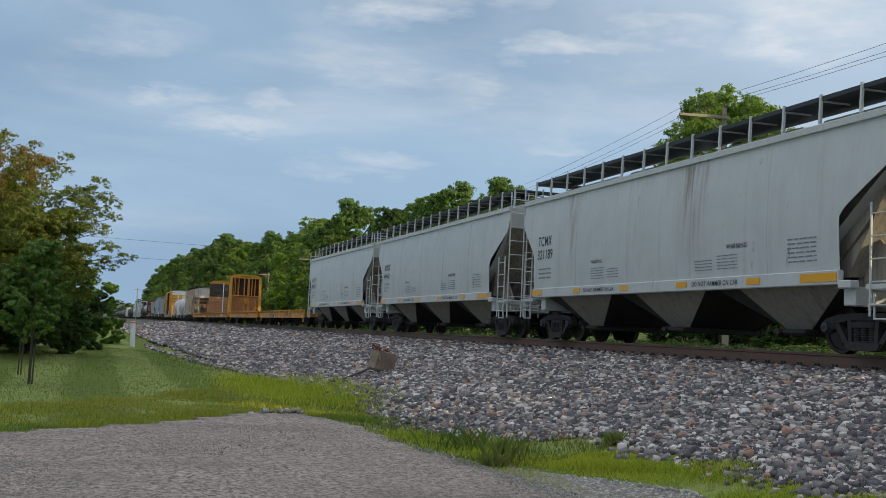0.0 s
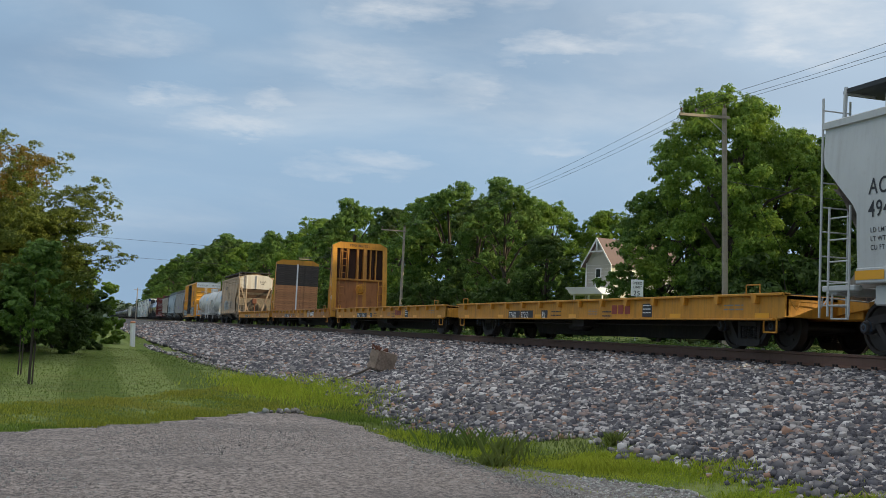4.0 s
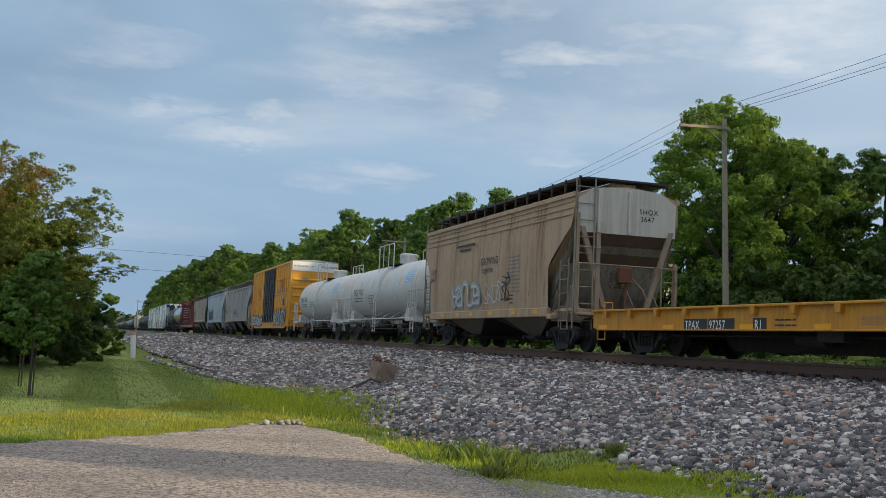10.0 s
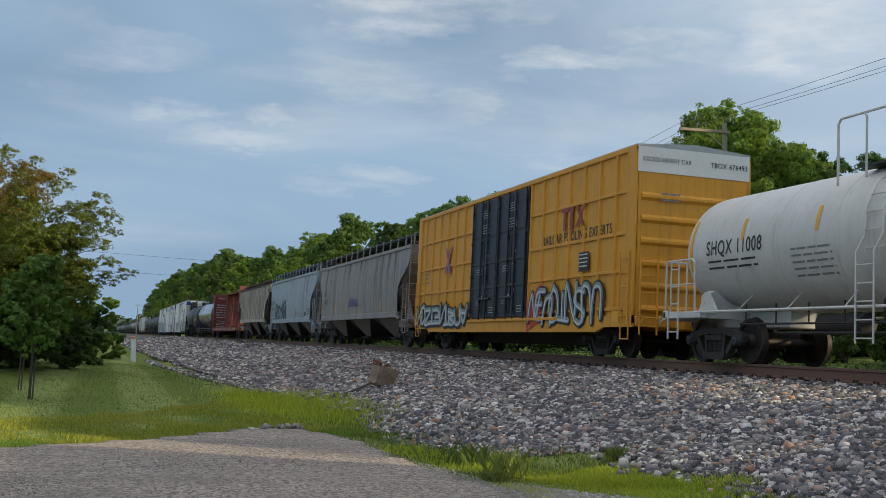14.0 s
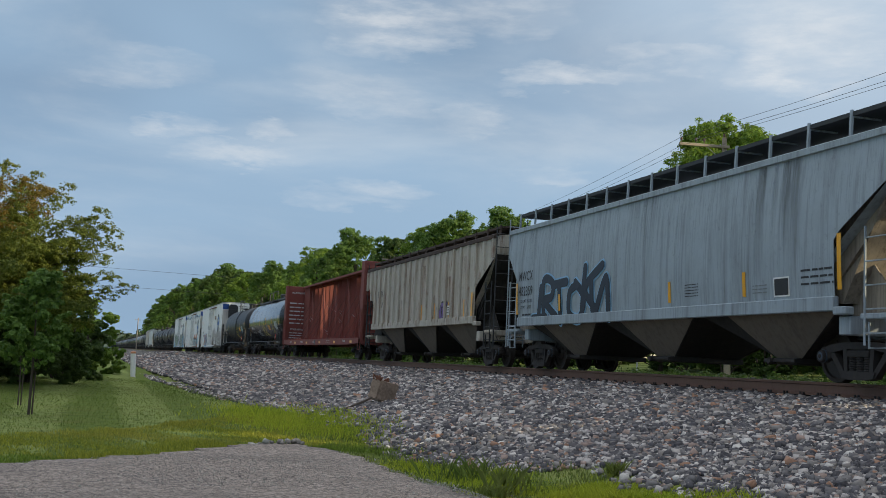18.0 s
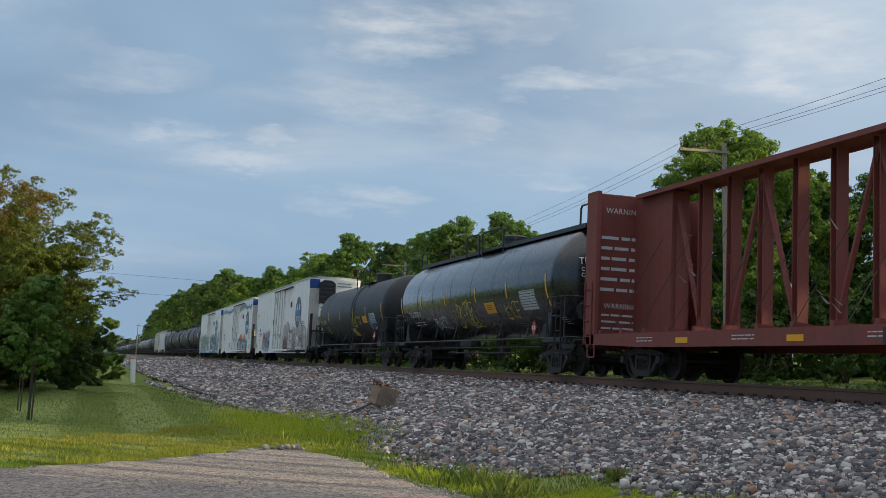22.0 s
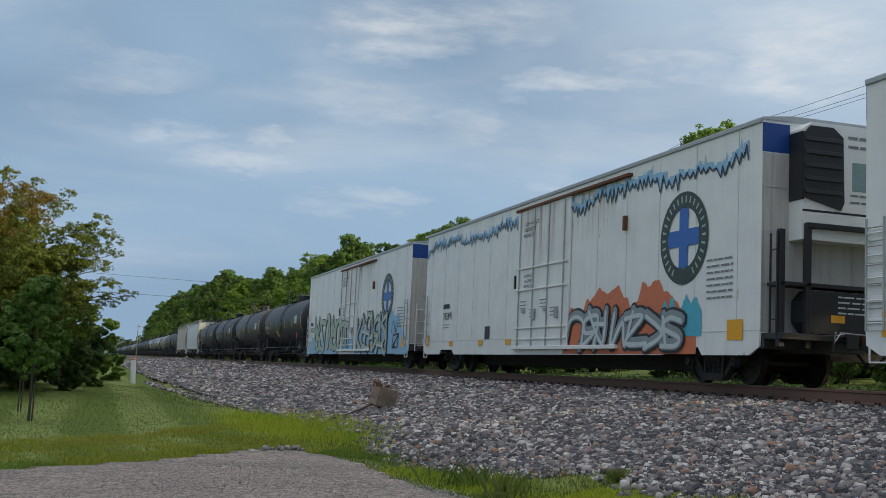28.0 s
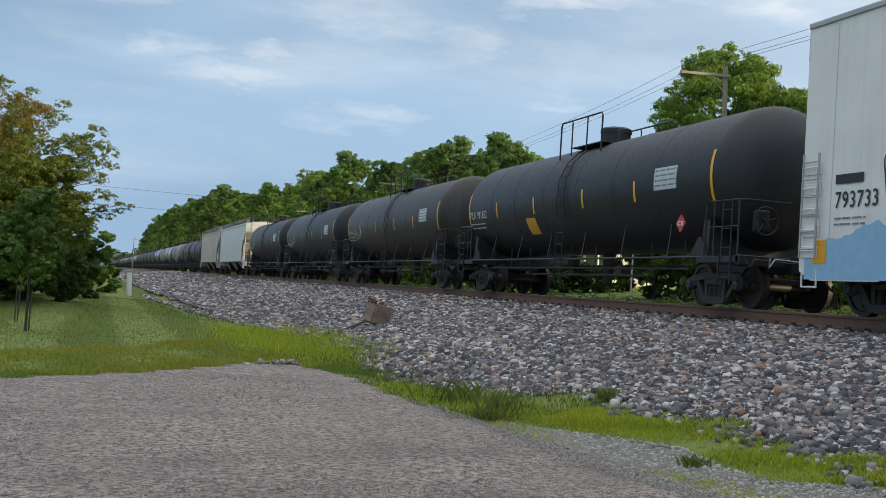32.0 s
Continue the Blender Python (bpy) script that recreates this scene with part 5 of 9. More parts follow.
        for t in (-0.55, -0.2, 0.16, 0.52):
            part("weld_seam", MB().tube([(-half(z) - 0.001, t * hb, z) for z in zs[1:-1]], 0.011, 4), paint, car)
    # discharge bays: slopes near black, their shadow put into the colour
    bl = (2 * (hb - cut) - 0.5) / bays
    for i in range(bays):
        cy = -(hb - cut) + 0.25 + bl * (i + 0.5)
        mb = MB()
        a, b, zt, zb = bl * 0.495, 0.36, sill - 0.05, 0.40
        tops = [(-1.40, cy - a, zt), (1.40, cy - a, zt), (1.40, cy + a, zt), (-1.40, cy + a, zt)]
        bots = [(-0.78, cy - b, zb), (0.78, cy - b, zb), (0.78, cy + b, zb), (-0.78, cy + b, zb)]
        mb.add(tops + bots, [(0, 1, 5, 4), (1, 2, 6, 5), (2, 3, 7, 6), (3, 0, 4, 7), (4, 5, 6, 7), (0, 3, 2, 1)])
        bay = part("discharge_bay", mb, "underside", car, "grimy sloping discharge bay, shade put into its near-black colour", smooth=0)
        for sx in (-1, 1):
            part("bay_side", MB().add([(sx * 1.47, cy - a, zt), (sx * 1.47, cy + a * 0.55, zt), (sx * 0.84, cy + b * 0.9, zb), (sx * 0.84, cy - b * 1.1, zb)], [(0, 1, 2, 3)]), "bay" if low == paint else "bay_dark", bay, "dusty sloping side plate", smooth=0)
        g = MB().box(-0.95, 0.95, cy - 0.42, cy + 0.42, 0.30, 0.42, 0.015)
        g.box(-1.05, -0.93, cy - 0.48, cy + 0.48, 0.34, 0.40)
        g.lathe([(0.06, 0.0), (0.06, 0.12)], (-1.12, cy + 0.25, 0.36), "x", 8)
        part("outlet_gate", g, "iron", car)
    # end frames
    for s in (-1, 1):
        y = s * (h - 0.75)
        fr = MB()
        fr.box(-0.32, 0.32, s * (h - 3.4), s * (h - 0.45), 0.78, 1.10, 0.02)
        fr.box(-1.50, 1.50, s * (h - 0.98), s * (h - 0.72), 0.98, 1.14, 0.02)
        fr.box(-1.56, -1.38, s * (h - 1.5), s * (h - 0.66), 1.04, 1.14, 0.02)
        fr.box(1.38, 1.56, s * (h - 1.5), s * (h - 0.66), 1.04, 1.14, 0.02)
        fr.box(-1.45, 1.45, s * (hb - cut - 0.35), s * (hb - cut - 0.05), 0.80, 1.12, 0.02)
        part("end_frame", fr, paint, car)
        if s < 0:
            part("jacking_pad", MB().box(-1.60, -1.40, -(hb - cut * 1.25) - 0.30, -(hb - cut * 1.25) + 0.02, sill - 0.20, sill - 0.06, 0.02), paint, car)
        sh = MB().box(-1.2, 1.2, s * (hb - cut - 0.30), s * (hb - cut - 0.24), 1.1, sill + 0.45 * (eave - sill))
        for x in (-1.2, -0.45, 0.45, 1.2):
            sh.prism([(s * (hb - cut - 0.3), 1.1), (s * (hb - 0.2), 1.1), (s * (hb - cut - 0.2), sill + 0.42 * (eave - sill))], x - 0.015, x + 0.015)
        part("bolster_web", sh, "underside" if ribs else "inside", car, "dusty brown end webs below the slope sheet")
        part("slope_sheet", MB().add([(-1.5, s * (hb - 0.2), sill + 0.58 * (eave - sill)), (1.5, s * (hb - 0.2), sill + 0.58 * (eave - sill)), (1.35, s * (hb - 2.2), sill - 0.1), (-1.35, s * (hb - 2.2), sill - 0.1)], [(0, 1, 2, 3)]), "underside" if ribs else "inside", car)
        lm = ladders
        ladder(car, -1.53, -0.98, y + s * 0.18, y + s * 0.18, 0.60, top + 0.12, 9, lm, "end_ladder")
        ladder(car, -1.56, -1.56, y - s * 0.08, y - s * 0.62, 0.62, sill + 0.45 * (eave - sill), 5, lm, "side_ladder")
        stirrup(car, -1.52, y - s * 0.35, 1.0, lm)
        coupler(car, s * (h - 0.5), s)
        cut_lever(car, s * (h - 0.55), s, lm)
        truck(car, s * (h - 2.15))
    brake_wheel(car, -0.2, -(h - 0.66), 1.95, -1, "grimy")
    air = MB().lathe([(0.0, -0.95), (0.16, -0.88), (0.20, -0.8), (0.20, 0.35), (0.0, 0.45)], (0.35, h - 1.4, 1.45), "x", 14)
    part("air_reservoir", air, "grimy", car)
    # roof walk
    if boards:
        zw = top + (0.16 if ribs or roof else 0.21)
        wk = MB()
        for s in (-1, 1):
            wk.box(s * 0.80 - 0.48, s * 0.80 + 0.48, -hb + 0.15, hb - 0.15, zw - 0.02, zw + 0.03)
        for s in (-1, 1):
            wk.box(-1.2, 1.2, s * (hb - 0.05), s * (hb - 0.55), zw - 0.015, zw + 0.035)
        part("running_board", wk, "roof_rust" if ribs else "walkway", car, "dark open-grid running boards")
        n = 15
        for s in (-1, 1):
            for i in range(n):
                y = (-1 + 2 * i / (n - 1)) * (hb - 0.25)
                part("running_board_bracket", cached(("bracket", round(top - eave, 2), bool(ribs), roof or ladders), lambda: MB().prism([(-0.15, eave - zw + 0.08), (-0.10, eave - zw + 0.08), (-0.08, 0.08), (-0.125, 0.08)], -0.026, 0.026, "y").box(-0.12, 0.5, -0.015, 0.015, -0.05, -0.02).mesh("bracket")), "roof_rust" if roof == "beige" else roof or ladders, car, at=(s * 1.2, y, zw), turn=0 if s < 0 else math.pi)
        part("toe_board", MB().box(-1.30, -1.27, -hb + 0.2, hb - 0.2, zw - 0.03, zw + 0.05), "roof_rust" if ribs else "walkway", car)
        hatch = MB()
        for k in range(4):
            y = (-0.75 + 0.5 * k) * hb
            hatch.box(-0.38, 0.38, y - hb * 0.21, y + hb * 0.21, top - 0.06, top + 0.12, 0.03)
        part("roof_hatch", hatch, roof or paint, car)
    return car, skin, h, hb, cut


def open_end(car, hb, sill, eave, top):
    """Brake end of the older hopper: pale upright sheet, brown slope sheet behind braces, rails and a hand brake."""
    za, y = sill + 0.68 * (eave - sill), -hb
    part("end_panel", MB().prism([(-1.44, za), (1.44, za), (1.44, eave - 0.1), (1.0, top - 0.1), (0, top - 0.03), (-1.0, top - 0.1), (-1.44, eave - 0.1)], y - 0.005, y + 0.02, "y"), "end_cream", car, "pale upright end sheet")
    for x in (-0.85, 0.05):
        part("end_stiffener", MB().box(x - 0.05, x + 0.05, y - 0.09, y, za, top - 0.12, 0.012), "end_cream", car)
    part("slope_panel", MB().add([(-1.42, y + 0.02, za), (1.42, y + 0.02, za), (1.30, y + 1.55, sill + 0.1), (-1.30, y + 1.55, sill + 0.1)], [(0, 1, 2, 3)]), "slope_brown", car, "brown slope sheet")
    for sx in (-1, 1):
        part("end_brace", MB().prism([(sx * 1.38, za + 0.15), (sx * 1.24, za + 0.15), (sx * 0.55, sill + 0.15), (sx * 0.69, sill + 0.15)], y - 0.04, y + 0.06, "y"), "slope_tan", car, "slanting end brace")
        part("corner_column", MB().box(sx * 1.50, sx * 1.40, y - 0.08, y + 0.04, sill - 0.05, za + (0.5 if sx < 0 else -0.7), 0.01), "slope_tan", car)
    part("end_column", MB().box(-0.90, -0.78, y - 0.06, y + 0.06, sill, za + 0.3, 0.01), "slope_tan", car)
    for z, x0, x1 in ((2.32, -1.45, 1.45), (1.95, 0.9, 1.45), (2.75, -1.45, -0.8)):
        part("end_rail", MB().tube([(x0, y - 0.12, z), (x1, y - 0.12, z)], 0.02, 6), "slope_tan", car)
    for x in (-1.42, 1.0, 1.42):
        part("rail_post", MB().tube([(x, y - 0.12, sill + 0.02), (x, y - 0.12, 2.32)], 0.02, 6), "slope_tan", car)
    part("brake_box", MB().box(-0.28, 0.10, y - 0.22, y - 0.02, 1.85, 2.28, 0.03), "rust", car, "rusty hand brake housing")
    part("brake_chain", MB().tube([(0.15, y - 0.1, 2.0), (0.45, y - 0.12, 1.7), (0.62, y - 0.1, 1.35)], 0.022, 5), "slope_tan", car)
    part("brake_rod", MB().tube([(-0.05, y - 0.1, 1.9), (-0.05, y - 0.1, 1.15)], 0.04, 6), "rust", car)
    part("end_platform", MB().box(-1.45, 1.45, y - 0.30, y + 0.5, sill - 0.10, sill - 0.02, 0.015), "slope_tan", car, "dusty end platform")


def sill_tape(car, hb, cut, z, skin, ends=True, n=4, material="reflector"):
    L = hb - cut * 1.25 - 0.02
    for i in range(n):
        y = (-0.62 + 1.24 * i / (n - 1)) * L
        patch(car, y - 0.22, y + 0.22, z - 0.06, z + 0.06, material, skin, "reflector", 1)
    if ends:
        for s in (-1, 1):
            patch(car, s * (L if s < 0 else hb - cut * 0.8), s * (L - 1.0 if s < 0 else hb - cut * 0.8 - 0.7), z - 0.075, z + 0.075, material, skin, "reflector", 1)


# ---------- tank cars ----------
def tank(y0, y1, paint, label, R=1.50, zc=2.72, rail_h=0.62, fit="black", mark="white", detail=True, dome_y=0.0, bright=False, sill_z=1.0, long_walk=False):
    car, h = new_car(label, "tank car", y0, y1)
    L = h - (1.05 if fit == "black" else 0.85)       # half length of the shell
    hd = R * 0.5
    prof = [(R * math.sin(a), -L + hd * (1 - math.cos(a))) for a in [radians(k * 7.5) for k in range(13)]]
    prof = prof + [(r, -t) for r, t in reversed(prof)]
    part("tank_shell", MB().lathe(prof, (0, 0, zc), "y", 48), paint, car, smooth=40)
    for t in (-0.62, -0.36, -0.1, 0.16, 0.42, 0.66):
        part("weld_band", MB().lathe([(R + 0.002, t * L - 0.012), (R + 0.006, t * L - 0.006), (R + 0.006, t * L + 0.006), (R + 0.002, t * L + 0.012)], (0, 0, zc), "y", 48), paint, car)

    def skin(y, z):
        return -math.sqrt(max(0.01, R * R - (z - zc) ** 2))
    for s in (-1, 1):
        y = s * (h - 2.2)
        sd = MB()
        sd.prism([(-1.35, sill_z - 0.12), (1.35, sill_z - 0.12), (1.32, zc - 0.95), (1.16, zc - R * 0.66), (0.75, zc - R * 0.86), (0, zc - R), (-0.75, zc - R * 0.86), (-1.16, zc - R * 0.66), (-1.32, zc - 0.95)], y - 0.13, y + 0.13, "y")
        part("tank_saddle", sd, fit, car)
        fr = MB()
        fr.box(-0.30, 0.30, s * (h - 3.7), s * (h - 0.4), 0.74, 1.08, 0.02)
        fr.box(-1.45, 1.45, s * (h - 1.35), s * (h - 0.75), sill_z - 0.06, sill_z + 0.02, 0.01)
        fr.box(-1.48, 1.48, s * (h - 0.86), s * (h - 0.72), sill_z - 0.16, sill_z + 0.04, 0.015)
        fr.box(-1.48, -1.30, s * (h - 2.3), s * (h - 0.75), sill_z - 0.12, sill_z + 0.02, 0.01)
        part("end_platform", fr, fit, car)
        rl = MB()
        rl.tube([(-1.46, s * (h - 2.05), sill_z), (-1.46, s * (h - 2.0), sill_z + 1.05), (-1.46, s * (h - 1.9), sill_z + 1.12), (-1.46, s * (h - 0.9), sill_z + 1.12), (-1.40, s * (h - 0.78), sill_z + 1.12), (-0.3, s * (h - 0.78), sill_z + 1.12)], 0.022, 6)
        rl.tube([(-1.46, s * (h - 0.82), sill_z), (-1.46, s * (h - 0.82), sill_z + 1.12)], 0.022, 6)
        part("end_handrail", rl, fit, car)
        rl = MB()
        rl.tube([(1.46, s * (h - 2.05), sill_z), (1.46, s * (h - 2.0), sill_z + 1.1), (1.46, s * (h - 0.85), sill_z + 1.12)], 0.022, 6)
        part("end_handrail", rl, fit, car)
        ladder(car, -1.49, -1.49, s * (h - 1.0), s * (h - 1.42), 0.45, sill_z + 0.05, 2, fit, "step")
        ladder(car, -1.47, -1.47, s * (h - 1.05), s * (h - 1.38), sill_z, sill_z + 1.12, 3, fit, "platform_ladder", 0.018)
        part("stanchion", MB().tube([(-1.46, s * (h - 1.7), sill_z), (-1.46, s * (h - 1.7), sill_z + 1.12)], 0.018, 6), fit, car)
        part("platform_rail", MB().tube([(-1.46, s * (h - 2.0), sill_z + 0.6), (-1.46, s * (h - 0.82), sill_z + 0.6)], 0.016, 6), fit, car)
        part("saddle_plate", MB().prism([(s * (h - 2.75), sill_z + 0.02), (s * (h - 2.05), sill_z + 0.02), (s * (h - 2.3), sill_z + 0.42), (s * (h - 2.42), sill_z + 0.42)], -1.38, -1.33), fit, car)
        coupler(car, s * (h - 0.5), s)
        cut_lever(car, s * (h - 0.55), s, fit)
        truck(car, s * (h - 2.2))
    brake_wheel(car, -0.75, -(h - 0.98), sill_z + 0.75, -1, fit)
    part("side_rail", MB().tube([(-1.46, -(h - 2.1), sill_z), (-1.46, h - 2.1, sill_z)], 0.028, 6), fit, car)
    part("side_rail", MB().tube([(1.46, -(h - 2.1), sill_z), (1.46, h - 2.1, sill_z)], 0.028, 6), fit, car)
    for i in range(6):
        y = (-0.8 + 1.6 * i / 5) * (h - 2.4)
        part("rail_bracket", MB().tube([(-1.46, y - 0.25, sill_z), (skin(0, zc - 0.95), y + 0.15, zc - 0.95)], 0.014, 5), fit, car)
    under = MB().lathe([(0.0, -0.7), (0.19, -0.62), (0.19, 0.62), (0.0, 0.7)], (-0.55, 1.7, zc - R - 0.25), "y", 12)
    under.tube([(-0.8, -3.6, 0.62), (-0.8, 3.4, 0.62)], 0.03, 6)
    under.lathe([(0.12, 0.42), (0.14, 0.6), (0.18, zc - R + 0.1)], (0, 0, 0), "z", 12)
    under.box(-0.8, -0.5, -2.3, -2.0, 0.60, 0.86, 0.03)
    under.tube([(-1.1, -h + 3.2, 0.78), (-1.1, h - 3.2, 0.78)], 0.022, 6)
    for k in range(9):
        yy = (-1 + k / 4) * (h - 3.4)
        under.tube([(-1.1, yy, 0.78), (-1.1, yy, zc - R * 0.9)], 0.016, 5)
    part("underframe_gear", under, "iron", car)
    # top fittings
    zt = zc + R
    part("manway", MB().lathe([(0.40, zt - 0.12), (0.40, zt + 0.30), (0.43, zt + 0.30), (0.43, zt + 0.40), (0.36, zt + 0.45), (0.0, zt + 0.46)], (0, dome_y, 0), "z", 18), fit, car)
    if long_walk:
        wk = MB().box(-0.62, -0.18, -L + 0.35, L - 0.5, zt - 0.02, zt + 0.03).box(-0.66, -0.62, -L + 0.35, L - 0.5, zt - 0.08, zt + 0.05)
        part("top_walkway", wk, "black", car, "long black walkway along the tank top")
        for y in (L - 0.6, -L + 0.5):
            part("walkway_hoop", MB().tube([(-0.6, y - 0.35, zt), (-0.6, y - 0.33, zt + 0.5), (-0.6, y - 0.25, zt + 0.58), (-0.6, y + 0.25, zt + 0.58), (-0.6, y + 0.33, zt + 0.5), (-0.6, y + 0.35, zt)], 0.03, 6), "black", car)
    pl = MB()
    for s in (-1, 1):
        pl.box(s * 0.45, s * 0.86, dome_y - 0.95, dome_y + 0.95, zt - 0.10, zt - 0.07)
    part("dome_platform", pl, "walkway", car)
    q = rail_h
    if long_walk:
        for a, b in ((1.95, 0.6), (0.25, -1.85)):
            part("dome_railing", MB().tube([(-0.75, a, zt - 0.25), (-0.75, a, zt + q - 0.08), (-0.75, a - 0.08, zt + q), (-0.75, b + 0.08, zt + q), (-0.75, b, zt + q - 0.08), (-0.75, b, zt - 0.25)], 0.03, 6), fit, car)
    for s in (() if long_walk else (-1, 1)):
        rail, x = MB(), s * 1.05
        rail.tube([(x, dome_y - 1.30, zt - 0.40), (x, dome_y - 1.30, zt + q - 0.08), (x, dome_y - 1.22, zt + q), (x, dome_y + 1.22, zt + q), (x, dome_y + 1.30, zt + q - 0.08), (x, dome_y + 1.30, zt - 0.40)], 0.024, 6)
        rail.tube([(x, dome_y + 0.55, zt - 0.35), (x, dome_y + 0.55, zt + q * 0.9), (x, dome_y + 0.62, zt + q)], 0.02, 6)
        rail.tube([(x, dome_y - 0.4, zt - 0.35), (x, dome_y - 0.4, zt + q)], 0.02, 6)
        part("dome_railing", rail, fit, car)
    zl = MB()
    for d in (-0.22, 0.22):
        pts = [(-1.50, dome_y + d, 0.42), (-1.50, dome_y + d, zc - 0.4)]
        pts += [(-(R + 0.06) * math.cos(a), dome_y + d, zc + (R + 0.06) * math.sin(a)) for a in [radians(q) for q in (-5, 15, 35, 52)]]
        zl.tube(pts, 0.018, 5)
    for i in range(11):
        z = 0.5 + i * 0.3
        x = -1.50 if z < zc - 0.4 else -(R + 0.06) * math.cos(math.asin(min(0.85, (z - zc) / (R + 0.06))))
        if z < zc + R * 0.85:
            zl.tube([(x, dome_y - 0.22, z), (x, dome_y + 0.22, z)], 0.014, 5)
    if not long_walk:
        part("side_ladder", zl, fit, car)
    vl = MB().lathe([(0.10, zt - 0.05), (0.10, zt + 0.22), (0.14, zt + 0.22), (0.14, zt + 0.30), (0.0, zt + 0.34)], (0.3, dome_y + 1.0, 0), "z", 10)
    part("valve", vl, fit, car)
    vl = MB().lathe([(0.08, zt - 0.05), (0.08, zt + 0.28), (0.0, zt + 0.3)], (-0.3, dome_y - 0.85, 0), "z", 10)
    part("valve", vl, fit, car)
    for t in (-0.5, -0.155, 0.24, 0.6):
        patch(car, t * L - 0.05, t * L + 0.05, zc - 0.42 if fit == "black" else zc + 0.1, zc + 0.06 if fit == "black" else zc + 0.55, "reflector", skin, "reflector")
    return car, skin, h, L


# ---------- flat cars ----------
def flat(y0, y1, label, number, paint="yellow", drop=True):
    car, h = new_car(label, "flat car", y0, y1)
    hb = h - 0.75
    deck = MB().box(-1.50, 1.50, -hb, hb, 0.98, 1.06, 0.01)
    part("deck", deck, "wood_old", car, "worn timber deck")
    n = 44
    for i in range(n):
        y = -hb + 0.02 + (2 * hb - 0.04) * i / n
        part("deck_board", cached(("board", round(hb, 2)), lambda: MB().box(-1.46, 1.46, 0, (2 * hb - 0.04) / n - 0.02, 1.06, 1.085, 0.008).mesh("deck_board")), "wood_old", car, at=(0, y, 0))
    for s in (-1, 1):
        part("side_sill", MB().prism([(-hb, 1.08), (-hb, 0.66), (-hb + 0.3, 0.62), (hb - 0.3, 0.62), (hb, 0.66), (hb, 1.08)], s * 1.46, s * 1.54), paint, car)
        part("sill_flange", MB().box(s * 1.42, s * 1.62, -hb, hb, 1.05, 1.10, 0.01), paint, car)
        part("sill_flange", MB().box(s * 1.42, s * 1.60, -hb + 0.3, hb - 0.3, 0.60, 0.635, 0.01), paint, car)
        m = 14
        for i in range(m):
            y = (-1 + 2 * (i + 0.5) / m) * (hb - 0.2)
            part("stake_pocket", cached("pocket", lambda: MB().prism([(-0.085, 0.16), (-0.06, 0.0), (0.06, 0.0), (0.085, 0.16)], -0.10, 0.0).mesh("pocket")), paint, car, at=(s * 1.54 + (0.10 if s > 0 else 0), y, 0.91))
    fr = MB()
    for s in (-1, 1):
        fr.box(-0.35, 0.35, s * (h - 0.15), 0, 0.66, 0.98, 0.02)
        fr.box(-1.52, 1.52, s * hb, s * (hb - 0.12), 0.66, 1.07, 0.015)
    part("underframe", fr, paint, car)
    for i in range(7):
        y = (-0.75 + 0.25 * i) * hb
        part("crossbearer", MB().box(-1.46, 1.46, y - 0.06, y + 0.06, 0.70, 0.97, 0.01), paint, car)
    for s in (-1, 1):
        part("drawbar_cover", MB().prism([(s * hb, 1.04), (s * (h + 0.12), 0.98), (s * (h + 0.12), 0.86), (s * hb, 0.74)], -0.42, 0.42), paint, car)
        truck(car, s * (h - 2.6))
        coupler(car, s * (h - 0.45), s)
        cut_lever(car, s * (h - 0.7), s, paint)
        stirrup(car, -1.53, s * (hb - 0.45), 0.68, paint, 0.4, 0.3)
        part("drawn_grip", MB().tube([(-1.60, s * (hb - 0.7), 1.10), (-1.60, s * (hb - 0.7), 1.26), (-1.60, s * (hb - 1.15), 1.26), (-1.60, s * (hb - 1.15), 1.10)], 0.014, 5), paint, car)
    skin = flat_skin(-1.54)
    gear = MB().lathe([(0.0, -0.5), (0.18, -0.42), (0.18, 0.42), (0.0, 0.5)], (-0.7, 1.2, 0.5), "y", 12)
    gear.box(-1.35, -0.9, -0.4, 0.3, 0.42, 0.66, 0.02)
    gear.tube([(-1.0, -hb + 3, 0.52), (-1.0, hb - 3, 0.52)], 0.025, 6)
    part("brake_gear", gear, "iron", car)
    ny = 4.5
    patch(car, ny, ny - 0.92, 0.605, 0.845, "marking_black", skin, "owner_panel", 1, off=0.004)
    patch(car, ny - 0.96, ny - 1.92, 0.605, 0.845, "marking_black", skin, "number_panel", 1, off=0.004)
    words(car, number[:4], ny - 0.05, 0.635, 0.18, "white", skin, 0.86)
    words(car, number[5:], ny - 1.0, 0.635, 0.18, "white", skin, 0.86)
    patch(car, ny - 2.54, ny - 2.98, 0.605, 0.845, "marking_black", skin, "class_panel", 1, off=0.004)
    words(car, "R1", ny - 2.60, 0.635, 0.18, "white", skin, 0.86)
    bars(car, ny - 3.25, 0.82, 0.65, 0.2, 2, "marking_black", skin, 1)
    bars(car, ny - 5.6, 0.84, 0.55, 0.16, 4, "stencil", skin, 2)
    bars(car, ny - 6.4, 0.80, 0.5, 0.2, 2, "marking_black", skin, 5)
    graf = -2.35 if paint == "yellow" else -4.55      # owner's emblem as plain shapes
    em = MB()
    for k in range(3):
        em.box(-1.549, -1.545, graf - 0.06 - 0.34 * k, graf - 0.32 - 0.34 * k, 0.73, 0.94)
